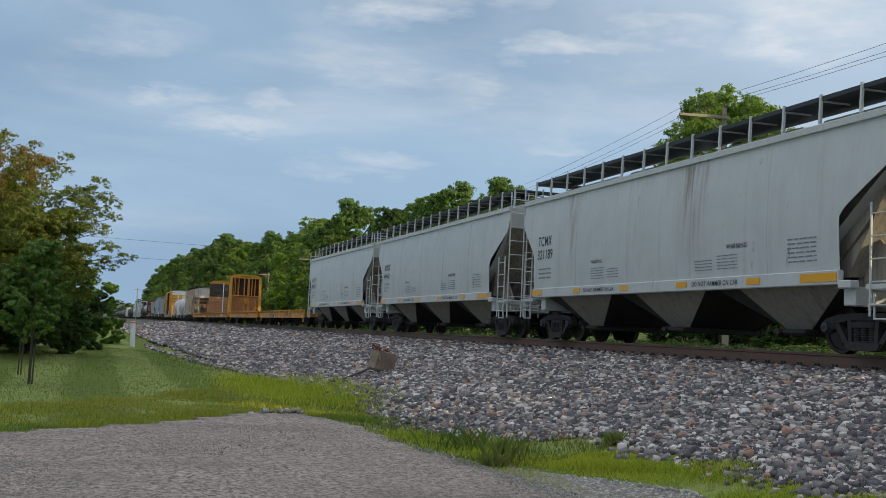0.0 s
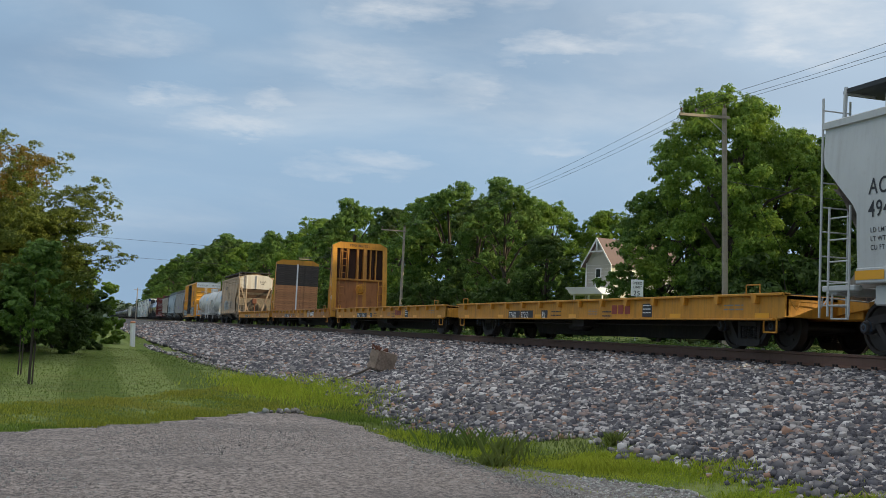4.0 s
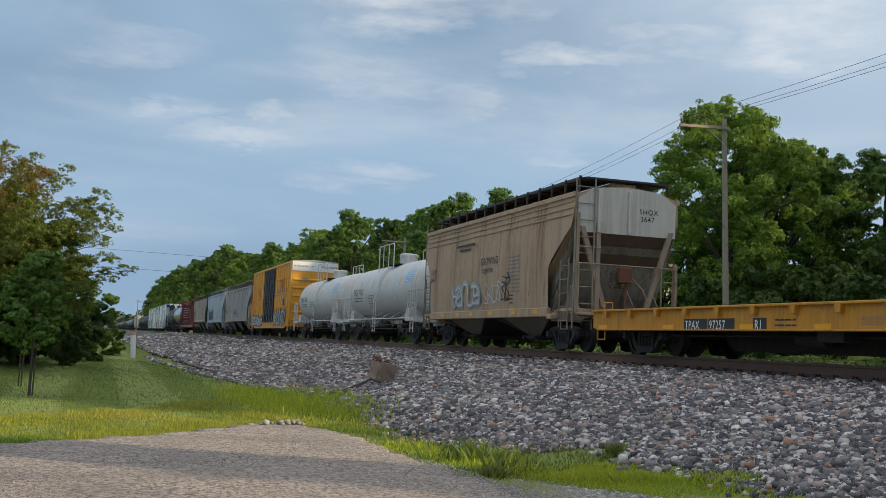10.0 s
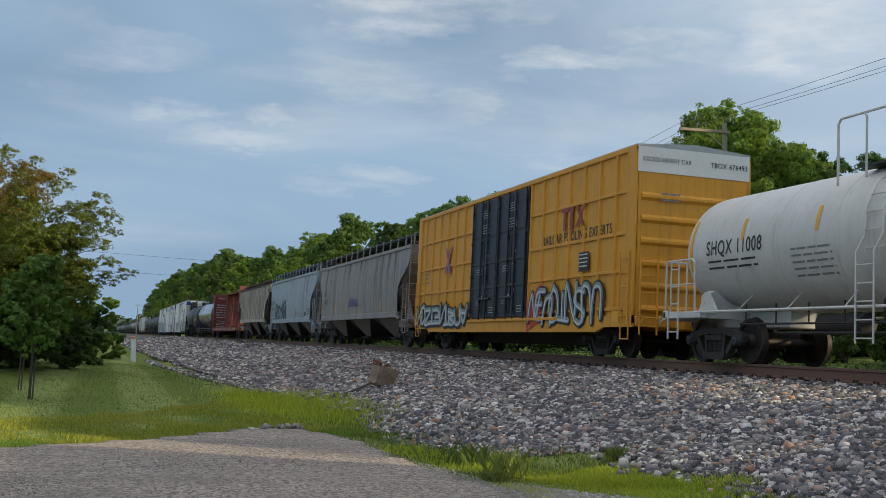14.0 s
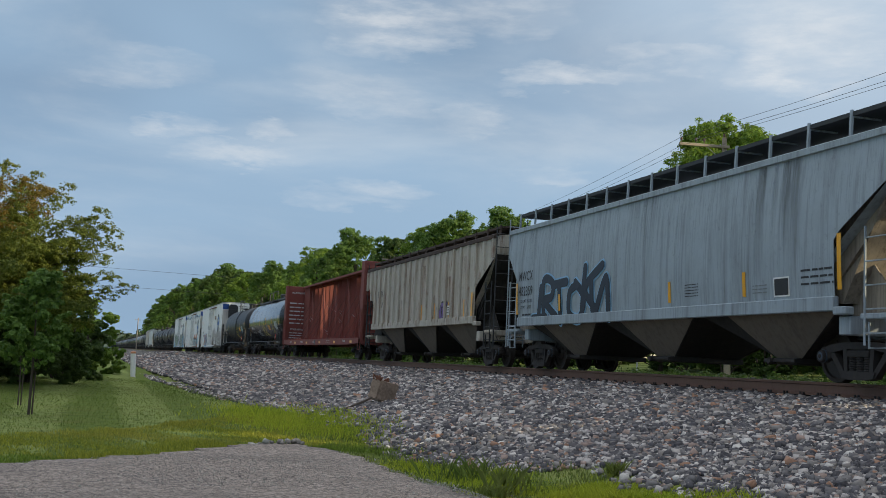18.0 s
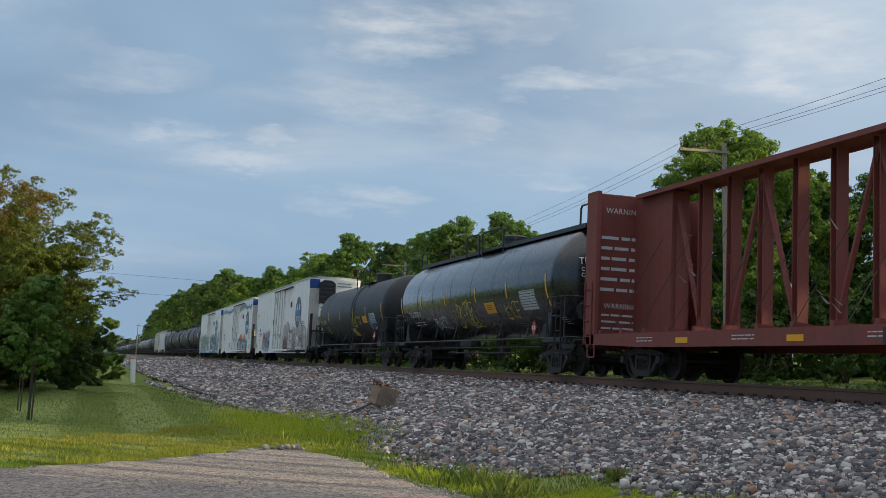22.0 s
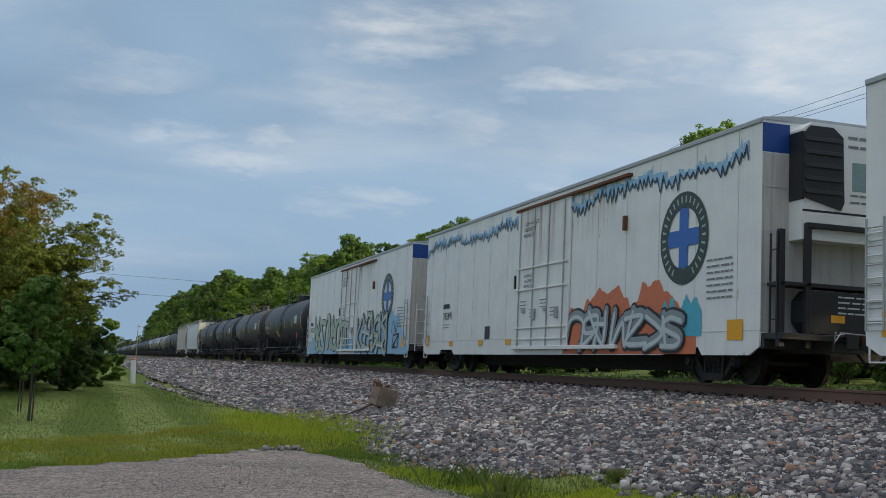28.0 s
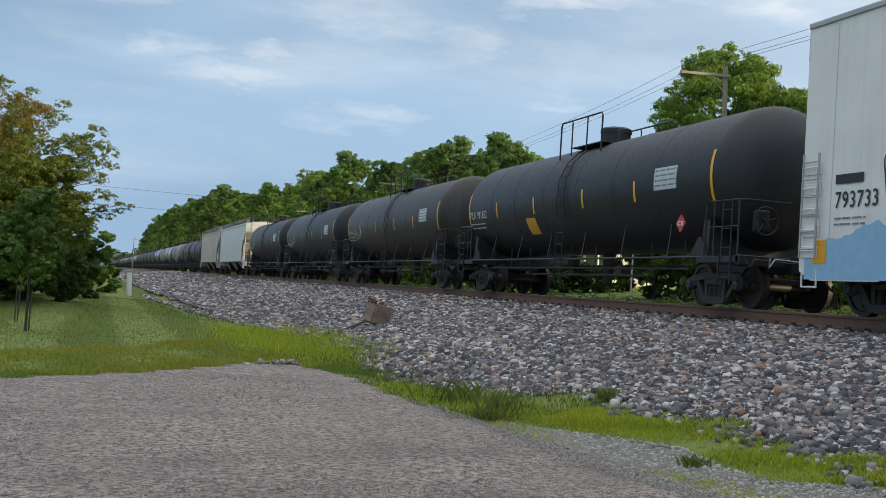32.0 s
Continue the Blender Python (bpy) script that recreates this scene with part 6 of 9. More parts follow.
    if paint != "yellow":
        patch(car, graf, graf - 1.06, 0.69, 0.98, "marking_black", skin, "emblem_panel", 1, off=0.004)
        for a, b in ((0.05, -0.80), (-2.55, -3.40)):
            patch(car, a, b, 0.62, 1.04, "yellow", skin, "paint_patch", 1, "fresh yellow paint patch", off=0.003)
        words(car, "GBSH720", -1.72, 0.78, 0.10, "marking_black", skin, 0.9)
        tag(car, -3.5, -4.35, 0.68, 0.96, 4, "graf_white", skin, 15, 0.012)
    part("owner_emblem", em, "logo_red" if paint == "yellow" else "white", car)
    part("centre_sill", MB().prism([(-hb + 3.6, 0.95), (-hb + 4.6, 0.22), (hb - 4.6, 0.22), (hb - 3.6, 0.95)], -0.42, 0.42), "underside", car, "grimy deep centre sill")
    if paint == "yellow":
        patch(car, graf - 1.6, graf - 2.05, 0.66, 0.96, "marking_black", skin, "test_panel", 1, off=0.004)
        bars(car, graf - 1.64, 0.93, 0.38, 0.24, 3, "white", flat_skin(-1.545), 4)
    for t in (-5.2, 0.1, 2.4, 5.4, 8.6, -8.4):
        patch(car, t, t - 0.46, 0.62, 0.73, "reflector", skin, "reflector", 1)
    bars(car, -hb + 2.0, 0.90, 0.7, 0.16, 2, "stencil", skin, 6)
    for o in car.children:                            # the deck rides low on its trucks
        if not o.name.startswith(("truck", "coupler")):
            o.location.z -= 0.05
    return car, h, hb


def bulkhead_flat(y0, y1):
    car, h, hb = flat(y0, y1, "yellow bulkhead flat car with timber-lined ends, empty and rust-stained", "TTPX 806320", "yellow_rusty")
    car.name = "bulkhead_flat_car"
    top = 4.55
    for s in (-1, 1):
        yo = s * (hb + 0.12)                           # outer face
        for sx in (-1, 1):
            web = [(hb + 0.34, 0.62), (hb + 0.32, 1.5), (hb + 0.22, 2.62), (hb - 0.08, top - 0.14), (hb - 0.30, top - 0.10), (hb - 0.36, 1.08), (hb - 0.36, 0.62)]
            post = part("bulkhead_post", MB().prism([(s * y, z) for y, z in web], sx * 1.50, sx * 1.44), "yellow", car, "tapered yellow side web")
            edge = [(hb + 0.34, 0.64), (hb + 0.32, 1.5), (hb + 0.22, 2.62), (hb - 0.08, top - 0.14)]
            fl = MB()
            for (y0_, z0_), (y1_, z1_) in zip(edge, edge[1:]):
                fl.prism([(s * y0_, z0_), (s * (y0_ + 0.025), z0_), (s * (y1_ + 0.025), z1_), (s * y1_, z1_)], sx * 1.26, sx * 1.51)
            part("web_flange", fl, "yellow", post)
            for k in range(11):
                part("rivet", cached("rivet", lambda: MB().lathe([(0.022, -0.012), (0.016, 0.012), (0.0, 0.014)], (0, 0, 0), "x", 6).mesh("rivet")), "yellow_rusty", post, at=(sx * 1.505, s * (hb - 0.16), 2.2 + k * 0.2), turn=math.pi if sx < 0 else 0)
        cap = MB().prism([(-1.52, top - 0.20), (1.52, top - 0.20), (1.50, top - 0.06), (1.10, top + 0.14), (-1.10, top + 0.14), (-1.50, top - 0.06)], s * (hb - 0.05), s * (hb - 0.37), "y")
        part("bulkhead_cap", cap, "yellow", car, "yellow cap plate with sloping ends")
        for x, w in ((-0.95, 0.03), (-0.62, 0.03), (-0.10, 0.05), (0.30, 0.10), (0.62, 0.03), (0.92, 0.03)):
            part("bulkhead_rib", MB().prism([(hb + (0.26 if w > 0.04 else 0.05), 1.0), (hb - 0.06, top - 0.18), (hb - 0.26, top - 0.18), (hb - 0.26, 1.0)] if s > 0 else [(-hb - (0.26 if w > 0.04 else 0.05), 1.0), (-hb + 0.06, top - 0.18), (-hb + 0.26, top - 0.18), (-hb + 0.26, 1.0)], x - w, x + w), "yellow_rusty", car)
        part("cross_rib", MB().box(-1.45, 1.45, s * (hb + 0.20), s * (hb - 0.2), 2.62, 2.72, 0.01), "yellow_rusty", car)
        part("cross_rib", MB().box(-1.45, 1.45, s * (hb + 0.40), s * (hb - 0.3), 0.95, 1.12, 0.01), "yellow_rusty", car)
        part("bulkhead_plate", MB().add([(-1.44, s * (hb + 0.24), 1.05), (1.44, s * (hb + 0.24), 1.05), (1.44, s * (hb + 0.10), 2.64), (-1.44, s * (hb + 0.10), 2.64), (-1.44, s * (hb + 0.21), 1.05), (1.44, s * (hb + 0.21), 1.05), (1.44, s * (hb + 0.07), 2.64), (-1.44, s * (hb + 0.07), 2.64)],
                                        [(0, 1, 2, 3), (7, 6, 5, 4), (0, 4, 5, 1), (3, 2, 6, 7), (0, 3, 7, 4), (1, 5, 6, 2)]), "bulk_rust", car, "rust-stained lower end plate", smooth=0)
        # shade behind the ribs is put into this backing's dark rust colour
        part("bulkhead_backing", MB().box(-1.42, 1.42, s * (hb - 0.26), s * (hb - 0.30), 1.05, top - 0.12), "shaded_rust", car, "rusty back of the boards, shade put into its dark colour")
        n = 20
        for i in range(n):
            z = 1.10 + (top - 0.2 - 1.10) * i / n
            me = cached("lining", lambda: MB().box(-1.51, 1.51, -0.03, 0.03, 0.002, (top - 0.2 - 1.10) / n - 0.005, 0.006).mesh("lining_board"))
            key = "lining_old" if z > 2.85 else "lining_new"
            me = cached(key, lambda: me.copy())
            bd = part("lining_board", me, "wood_old" if z > 2.85 else "wood_new", car, at=(0, s * (hb - 0.40), z))
            if z < 2.85:
                for x in (-1.42, -0.22, 0.26, 1.42):
                    part("bolt", cached(("bolt", s), lambda: MB().lathe([(0.02, 0.0), (0.02, -s * 0.034), (0.0, -s * 0.036)], (0, 0, 0.08), "y", 6).mesh("bolt")), "iron", bd, at=(x, 0, 0))
        part("lining_strap", MB().box(-0.05, 0.05, s * (hb - 0.435), s * (hb - 0.445), 1.10, top - 0.15), "white", car, "white painted strap")
        ladder(car, -1.15, -0.75, s * (hb + 0.40), s * (hb + 0.10), 0.9, top - 0.2, 9, "yellow_rusty", "bulkhead_ladder")
        ladder(car, 1.0, 1.42, s * (hb + 0.42), s * (hb + 0.30), 0.9, 2.6, 4, "yellow", "bulkhead_ladder")
        ladder(car, -1.60, -1.60, s * (hb + 0.34), s * (hb + 0.02), 0.9, 2.25, 4, "yellow", "side_grip")
        part("notice", MB().box(-1.512, -1.506, s * (hb + 0.32), s * (hb + 0.20), 1.55, 1.78), "white", car, "small white notice plate")
    brake_wheel(car, 0.05, -(hb + 0.40), 2.15, -1, "yellow")
    words(car, "TTPX 806320", -0.60, top - 0.09, 0.13, "marking_black", None, 0.9, end=-(hb - 0.045))
    scribble(car, -hb - 0.05, -hb + 0.25, 2.3, 3.4, "marking_black", flat_skin(-1.50), 77, 9, 0.014)
    return car


# ---------- boxcar ----------
def boxcar(y0, y1):
    car, h = new_car("yellow high-cube boxcar with black double plug doors and graffiti", "boxcar", y0, y1)
    hb, z0, z1, hw = h - 0.62, 0.95, 4.98, 1.50
    part("box_body", MB().box(-hw, hw, -hb, hb, z0, z1, 0.02), "boxcar_yellow", car)
    part("centre_sill", MB().prism([(-hb + 3.4, 0.94), (-hb + 3.9, 0.30), (hb - 3.9, 0.30), (hb - 3.4, 0.94)], -0.45, 0.45), "underside", car, "grimy deep centre sill")
    part("roof", MB().prism([(-hw - 0.03, z1), (-hw - 0.03, z1 + 0.05), (0, z1 + 0.16), (hw + 0.03, z1 + 0.05), (hw + 0.03, z1)], -hb, hb, "y"), "galv", car)
    for s in (-1, 1):
        part("eave_rail", MB().box(s * (hw - 0.02), s * (hw + 0.055), -hb, hb, z1 - 0.10, z1 + 0.03, 0.012), "boxcar_yellow", car)
        part("side_sill", MB().prism([(-hb, 1.0), (-hb, 0.72), (-hb + 1.5, 0.72), (-hb + 1.9, 0.60), (hb - 1.9, 0.60), (hb - 1.5, 0.72), (hb, 0.72), (hb, 1.0)], s * (hw - 0.02), s * (hw + 0.05)), "boxcar_yellow", car)
    dw = 2.45                                          # half width of the door opening
    ry = [dw + 0.12 + (hb - dw - 0.2) * i / 7 for i in range(8)]
    for sx in (-1, 1):
        for sy in (-1, 1):
            for y in ry:
                part("side_post", cached("post", lambda: MB().prism([(-0.05, 0.0), (0.05, 0.0), (0.032, 0.055), (-0.032, 0.055)], 0.95, 4.88, "z").mesh("post")), "boxcar_yellow", car, at=(sx * hw, sy * y, 0), turn=math.pi / 2 if sx < 0 else -math.pi / 2)
            for z in (2.05, 2.95, 3.95, 1.15):
                part("side_rib", MB().box(sx * hw, sx * (hw + 0.042), sy * ry[0], sy * ry[-1], z - 0.04, z + 0.04, 0.01), "boxcar_yellow", car)
            part("corner_post", MB().box(sx * (hw - 0.05), sx * (hw + 0.06), sy * (hb - 0.42), sy * hb, 0.80, z1, 0.015), "boxcar_yellow", car)
        for d in (-1, 1):
            door = part("plug_door", MB().box(sx * hw, sx * (hw + 0.06), d * 0.015, d * dw, 1.05, z1 - 0.14, 0.012), "boxcar_black", car, "black plug door with locking bars")
            rows = (1.14, 2.02, 2.80, 3.62, z1 - 0.2)
            for i in range(2):
                ya = 0.10 + i * 1.18
                for za, zb in zip(rows, rows[1:]):
                    part("door_panel", MB().box(sx * (hw + 0.06), sx * (hw + 0.078), d * ya, d * (ya + 1.06), za + 0.05, zb - 0.05, 0.01), "boxcar_black", door)
            for z in rows[1:3]:
                part("door_bar", MB().box(sx * (hw + 0.06), sx * (hw + 0.10), d * 0.06, d * 2.38, z - 0.045, z + 0.045, 0.01), "black", door)
            for yy in (0.06, 0.92, 1.50, 2.36):
                part("lock_rod", MB().tube([(sx * (hw + 0.11), d * yy, 1.0), (sx * (hw + 0.11), d * yy, z1 - 0.12)], 0.026, 6), "black", door)
                for z in (1.3, 2.4, 3.5, 4.5):
                    part("rod_bracket", MB().box(sx * (hw + 0.06), sx * (hw + 0.145), d * yy - 0.05, d * yy + 0.05, z - 0.035, z + 0.035, 0.008), "black", door)
            part("door_handle", MB().box(sx * (hw + 0.10), sx * (hw + 0.16), d * 0.5, d * 1.5, 1.62, 1.68, 0.01), "black", door)
            part("latch_plate", MB().box(sx * (hw + 0.078), sx * (hw + 0.105), d * 1.16 - 0.09, d * 1.16 + 0.09, 1.75, 1.95, 0.01), "black", door)
        part("door_track", MB().box(sx * hw, sx * (hw + 0.10), -dw - 2.4, dw + 0.2, 0.92, 1.0, 0.01), "boxcar_yellow", car)
    for s in (-1, 1):
        for i in range(7):
            z = 1.15 + i * 0.53
            if z < 4.2:
                part("end_corrugation", MB().prism([(s * hb, z - 0.10), (s * (hb + 0.07), z - 0.03), (s * (hb + 0.07), z + 0.03), (s * hb, z + 0.10)], -1.38, 1.38), "boxcar_yellow", car)
        end_patch(car, -hw, hw, s * (hb + 0.012), 4.38, z1, "white", "end_panel", "white end panel")
        fr = MB().box(-0.33, 0.33, s * (h - 3.6), s * (h - 0.4), 0.70, 0.96, 0.02).box(-1.45, 1.45, s * (hb - 0.2), s * (hb + 0.02), 0.74, 0.98, 0.02)
        part("end_sill", fr, "boxcar_yellow", car)
        ladder(car, -1.40, -0.95, s * (hb + 0.12), s * (hb + 0.12), 0.55, 2.5, 5, "boxcar_yellow", "end_ladder")
        ladder(car, -1.60, -1.60, s * (hb - 0.12), s * (hb - 0.55), 0.8, 2.5, 5, "boxcar_yellow", "side_ladder")
        stirrup(car, -1.55, s * (hb - 0.35), 0.78, "boxcar_yellow", 0.4, 0.34)
        coupler(car, s * (h - 0.5), s)
        cut_lever(car, s * (h - 0.55), s, "boxcar_yellow")
        truck(car, s * (h - 3.1))
    brake_wheel(car, 0.6, -(hb + 0.16), 1.75, -1, "boxcar_yellow")
    skin = flat_skin(-hw - 0.004)
    ribskin = flat_skin(-hw - 0.052)
    words(car, "EXCESS HEIGHT CAR", -1.38, 4.64, 0.105, "marking_black", None, 0.85, end=-(hb + 0.02))
    words(car, "TBOX 676493", 0.42, 4.63, 0.125, "marking_black", None, 0.9, end=-(hb + 0.02))
    words(car, "RAILCAR POOLING EXPERTS", -hb + 5.6, 3.02, 0.26, "marking_black", skin, 0.86)
    y = -hb + 4.2
    em = MB().box(-1.555, -1.550, y, y - 0.75, 3.80, 3.92).box(-1.555, -1.550, y - 0.10, y - 0.26, 3.30, 3.80).prism([(y - 0.85, 3.92), (y - 1.0, 3.92), (y - 1.5, 3.35), (y - 1.35, 3.35)], -1.555, -1.550).prism([(y - 1.4, 3.92), (y - 1.55, 3.92), (y - 1.0, 3.35), (y - 0.85, 3.35)], -1.5555, -1.5505)
    em.box(-1.555, -1.55, y - 0.55, y - 0.71, 3.30, 3.80)
    part("owner_emblem", em, "logo_red", car)
    y = hb - 3.5
    part("owner_emblem", MB().prism([(y, 3.6), (y - 0.2, 3.6), (y - 0.8, 2.7), (y - 0.6, 2.7)], -1.555, -1.55).prism([(y - 0.6, 3.6), (y - 0.8, 3.6), (y - 0.2, 2.7), (y, 2.7)], -1.556, -1.551), "graf_purple", car)
    part("owner_emblem", MB().prism([(y + 0.03, 3.66), (y - 0.07, 3.66), (y - 0.67, 2.64), (y - 0.57, 2.64)], -1.560, -1.557).prism([(y - 0.73, 3.66), (y - 0.83, 3.66), (y - 0.23, 2.64), (y - 0.13, 2.64)], -1.561, -1.558), "graf_orange", car)
    patch(car, -hb + 3.0, -hb + 2.4, 2.15, 2.65, "marking_black", ribskin, "test_panel", 1)
    bars(car, -hb + 2.95, 2.60, 0.5, 0.4, 4, "white", flat_skin(-hw - 0.062), 3)
    bars(car, hb - 0.6, 2.8, 0.9, 0.5, 3, "stencil", skin, 5)
    for d in (-1, 1):
        door_skin = flat_skin(-hw - 0.084)
        bars(car, d * 1.2 + 0.40, 4.52, 0.8, 0.30, 4, "stencil_pale", door_skin, 9)
        bars(car, d * 1.2 + 0.40, 4.05, 0.8, 0.34, 4, "stencil_pale", door_skin, 19)
        for k, (y, z, w, hh, n) in enumerate(((0.85, 2.62, 0.5, 0.22, 3), (-0.12, 2.68, 0.22, 0.20, 1), (-0.30, 1.90, 0.12, 0.24, 1), (0.9, 1.62, 0.45, 0.2, 3), (-0.75, 1.38, 0.4, 0.24, 3), (0.2, 1.75, 0.14, 0.26, 1), (-0.35, 3.05, 0.14, 0.18, 1))):
            bars(car, d * 1.2 + y * 0.8, z, w, hh, n, "stencil_pale", door_skin, 40 + k)
    bars(car, -0.9, 3.9, 0.5, 0.3, 2, "stencil", None, 12, end=-(hb + 0.074))
    graffiti(car, -dw - 0.2, -hb + 1.6, 0.80, 1.85, 9, "graf_steel", "marking_black", ribskin, 21, "graf_white", edge=0.05)
    graffiti(car, hb - 0.15, dw + 0.4, 0.80, 1.6, 10, "graf_steel", "marking_black", ribskin, 22, "graf_white", edge=0.08)
    tag(car, -dw - 0.05, -dw - 1.0, 0.8, 1.7, 3, "placard", flat_skin(-hw - 0.050), 121, 0.05)
    patch(car, -hb + 1.0, -hb + 0.45, 0.85, 1.1, "reflector", ribskin, "reflector", 1)
    return car


# ---------- reefer ----------
def reefer(y0, y1, label, seed, unit=True, em=3.42, dc=-0.1):
    car, h = new_car(label, "refrigerator car", y0, y1)
    hb, z1, hw = 11.07, 5.05, 1.55
    part("box_body", MB().prism([(-hw, 0.98), (hw, 0.98), (hw, z1), (-hw, z1)], -hb, hb, "y"), "white_reefer", car)
    part("centre_sill", MB().prism([(-hb + 3.4, 0.97), (-hb + 3.9, 0.26), (hb - 3.9, 0.26), (hb - 3.4, 0.97)], -0.45, 0.45), "underside", car, "grimy deep centre sill")
    part("roof", MB().prism([(-hw - 0.02, z1), (-hw - 0.02, z1 + 0.04), (-0.9, z1 + 0.12), (0.9, z1 + 0.12), (hw + 0.02, z1 + 0.04), (hw + 0.02, z1)], -hb - 0.02, hb + 0.02, "y"), "galv", car)
    for sx in (-1, 1):
        e = hb - 2.2
        part("side_skirt", MB().prism([(-hb, 1.0), (-hb + 0.02, 0.72), (-hb + 0.35, 0.56), (-e - 0.15, 0.56), (-e, 0.72), (-e + 1.3, 0.72), (-e + 1.5, 0.56), (e - 1.5, 0.56), (e - 1.3, 0.72), (e, 0.72), (e + 0.15, 0.56),
                                       (hb - 0.35, 0.56), (hb - 0.02, 0.72), (hb, 1.0)], sx * (hw - 0.03), sx * (hw + 0.005)), "white_reefer", car)
        part("top_chord", MB().box(sx * (hw - 0.01), sx * (hw + 0.035), -hb, hb, z1 - 0.06, z1 + 0.03, 0.01), "galv", car)
        part("rub_line", MB().box(sx * (hw - 0.01), sx * (hw + 0.010), -hb, hb, 1.02, 1.035), "grey", car)
        for i in range(14):
            y = (-1 + 2 * (i + 0.5) / 14) * hb
            part("panel_seam", cached("seam", lambda: MB().box(-0.005, 0.005, -0.007, 0.007, 1.05, 4.95).mesh("seam")), "grey", car, at=(sx * (hw + 0.002), y, 0))
        dy0, dy1 = dc - 1.9, dc + 1.9
        door = part("plug_door", MB().box(sx * hw, sx * (hw + 0.07), dy0, dy1, 0.78, z1 - 0.25, 0.02), "white_reefer", car, "white sliding plug door with locking bars")
        for k in range(4):
            y = dy0 + 0.3 + (dy1 - dy0 - 0.6) * k / 3
            part("lock_rod", MB().tube([(sx * (hw + 0.10), y, 0.80), (sx * (hw + 0.10), y, z1 - 0.3)], 0.020, 6), "galv", door)
        for z in (1.0, 1.32, 2.42, 3.05):
            part("door_bar", MB().box(sx * (hw + 0.07), sx * (hw + 0.11), dy0 + 0.05, dy1 - 0.05, z - 0.025, z + 0.025, 0.008), "white_reefer", door)
        part("door_track", MB().box(sx * hw, sx * (hw + 0.12), dy0 - 3.4, dy1 + 0.1, z1 - 0.28, z1 - 0.20, 0.01), "rust", car)
        part("door_sill", MB().box(sx * hw, sx * (hw + 0.12), dy0 - 2.9, dy1 + 0.1, 0.70, 0.80, 0.01), "white_reefer", car)
        part("door_stop", MB().box(sx * hw, sx * (hw + 0.09), dy1 + 0.06, dy1 + 0.16, 2.5, 2.9, 0.01), "black", car)
        part("door_stop", MB().box(sx * hw, sx * (hw + 0.09), dy0 - 3.2, dy0 - 3.08, 3.5, 3.85, 0.01), "rust", car)
    for s in (-1, 1):
        part("blue_panel", MB().box(-hw, hw if (s > 0 or not unit) else -0.95, s * (hb + 0.008), s * hb, z1 - 0.62, z1 - 0.06), "blue", car, "deep blue end panel")
        part("end_sheet", MB().box(-hw + 0.01, hw - 0.01, s * (hb + 0.004), s * (hb - 0.02), 1.0, z1 - 0.64), "white_end", car, "grimy white end sheet")
        for z in (1.9, 2.9, 3.75):
            part("end_seam", MB().box(-hw, hw, s * (hb + 0.010), s * hb, z - 0.008, z + 0.008), "galv", car)
        fr = MB().box(-0.35, 0.35, s * (h - 3.9), s * (h - 0.35), 0.66, 0.95, 0.02).box(-1.5, 1.5, s * (hb - 0.3), s * (hb + 0.02), 0.70, 0.98, 0.02)
        part("end_sill", fr, "reefer_steel", car)
        coupler(car, s * (h - 0.5), s)
        cut_lever(car, s * (h - 0.6), s, "galv")
        truck(car, s * (h - 3.3))
        if s > 0 or not unit:
            ladder(car, -1.30, -0.80, s * (hb + 0.10), s * (hb + 0.10), 0.7, 2.6, 4, "white_reefer", "end_ladder")
            brake_wheel(car, 0.3, s * (hb + 0.2), 2.0, s, "black")
            ladder(car, -hw - 0.075, -hw - 0.075, s * (hb - 0.10), s * (hb - 0.52), 0.95, 2.75, 6, "galv", "side_ladder")
            for k in range(5):
                z = 0.95 + k * 0.36
                part("side_step", MB().box(-hw - 0.03, -hw - 0.002, s * (hb - 0.06), s * (hb - 0.52), z, z + 0.2, 0.012), "white_reefer", car)
                part("grab_bar", MB().tube([(-hw - 0.07, s * (hb - 0.08), z + 0.12), (-hw - 0.07, s * (hb - 0.5), z + 0.12)], 0.014, 5), "white_reefer", car)
            stirrup(car, -1.55, s * (hb - 0.3), 0.75, "white_reefer", 0.4, 0.3)
    if unit:
        y = -hb
        part("cooling_unit", MB().prism([(-0.95, 2.75), (1.3, 2.75), (1.3, 4.85), (1.15, 5.0), (-0.75, 5.0), (-0.95, 4.85)], y, y - 0.42, "y"), "white_reefer", car, "white refrigeration unit with black grille")
        gr = MB().prism([(-0.96, 3.55), (-0.12, 3.35), (-0.05, 3.5), (-0.08, 4.75), (-0.3, 4.92), (-0.8, 4.92), (-0.96, 4.75)], y - 0.42, y - 0.46, "y")
        gr.box(-0.97, -0.93, y - 0.44, y - 0.02, 3.5, 4.8)
        part("cooling_grille", gr, "black", car)
        for k in range(5):
            part("grille_slat", MB().box(-0.92, -0.12, y - 0.46, y - 0.49, 3.62 + k * 0.25, 3.70 + k * 0.25, 0.008), "walkway", car)
        part("unit_seam", MB().box(-0.95, 1.3, y - 0.42, y - 0.425, 3.28, 3.32), "black", car)
        part("emblem_panel", MB().box(0.15, 0.62, y - 0.42, y - 0.427, 3.75, 4.30), "graf_teal", car)
        bars(car, 0.05, 4.8, 0.9, 0.35, 2, "stencil", None, 31, end=y - 0.425)
        bars(car, 0.10, 3.68, 0.7, 0.26, 2, "stencil", None, 32, end=y - 0.425)
        pf = MB()
        for x in (-1.42, -0.85, 1.2):
            pf.box(x - 0.06, x + 0.06, y - 0.50, y - 0.38, 0.72, 3.05 if x > -1 else 2.9, 0.01)
        pf.box(-0.9, 1.25, y - 0.52, y - 0.40, 2.96, 3.06, 0.01)
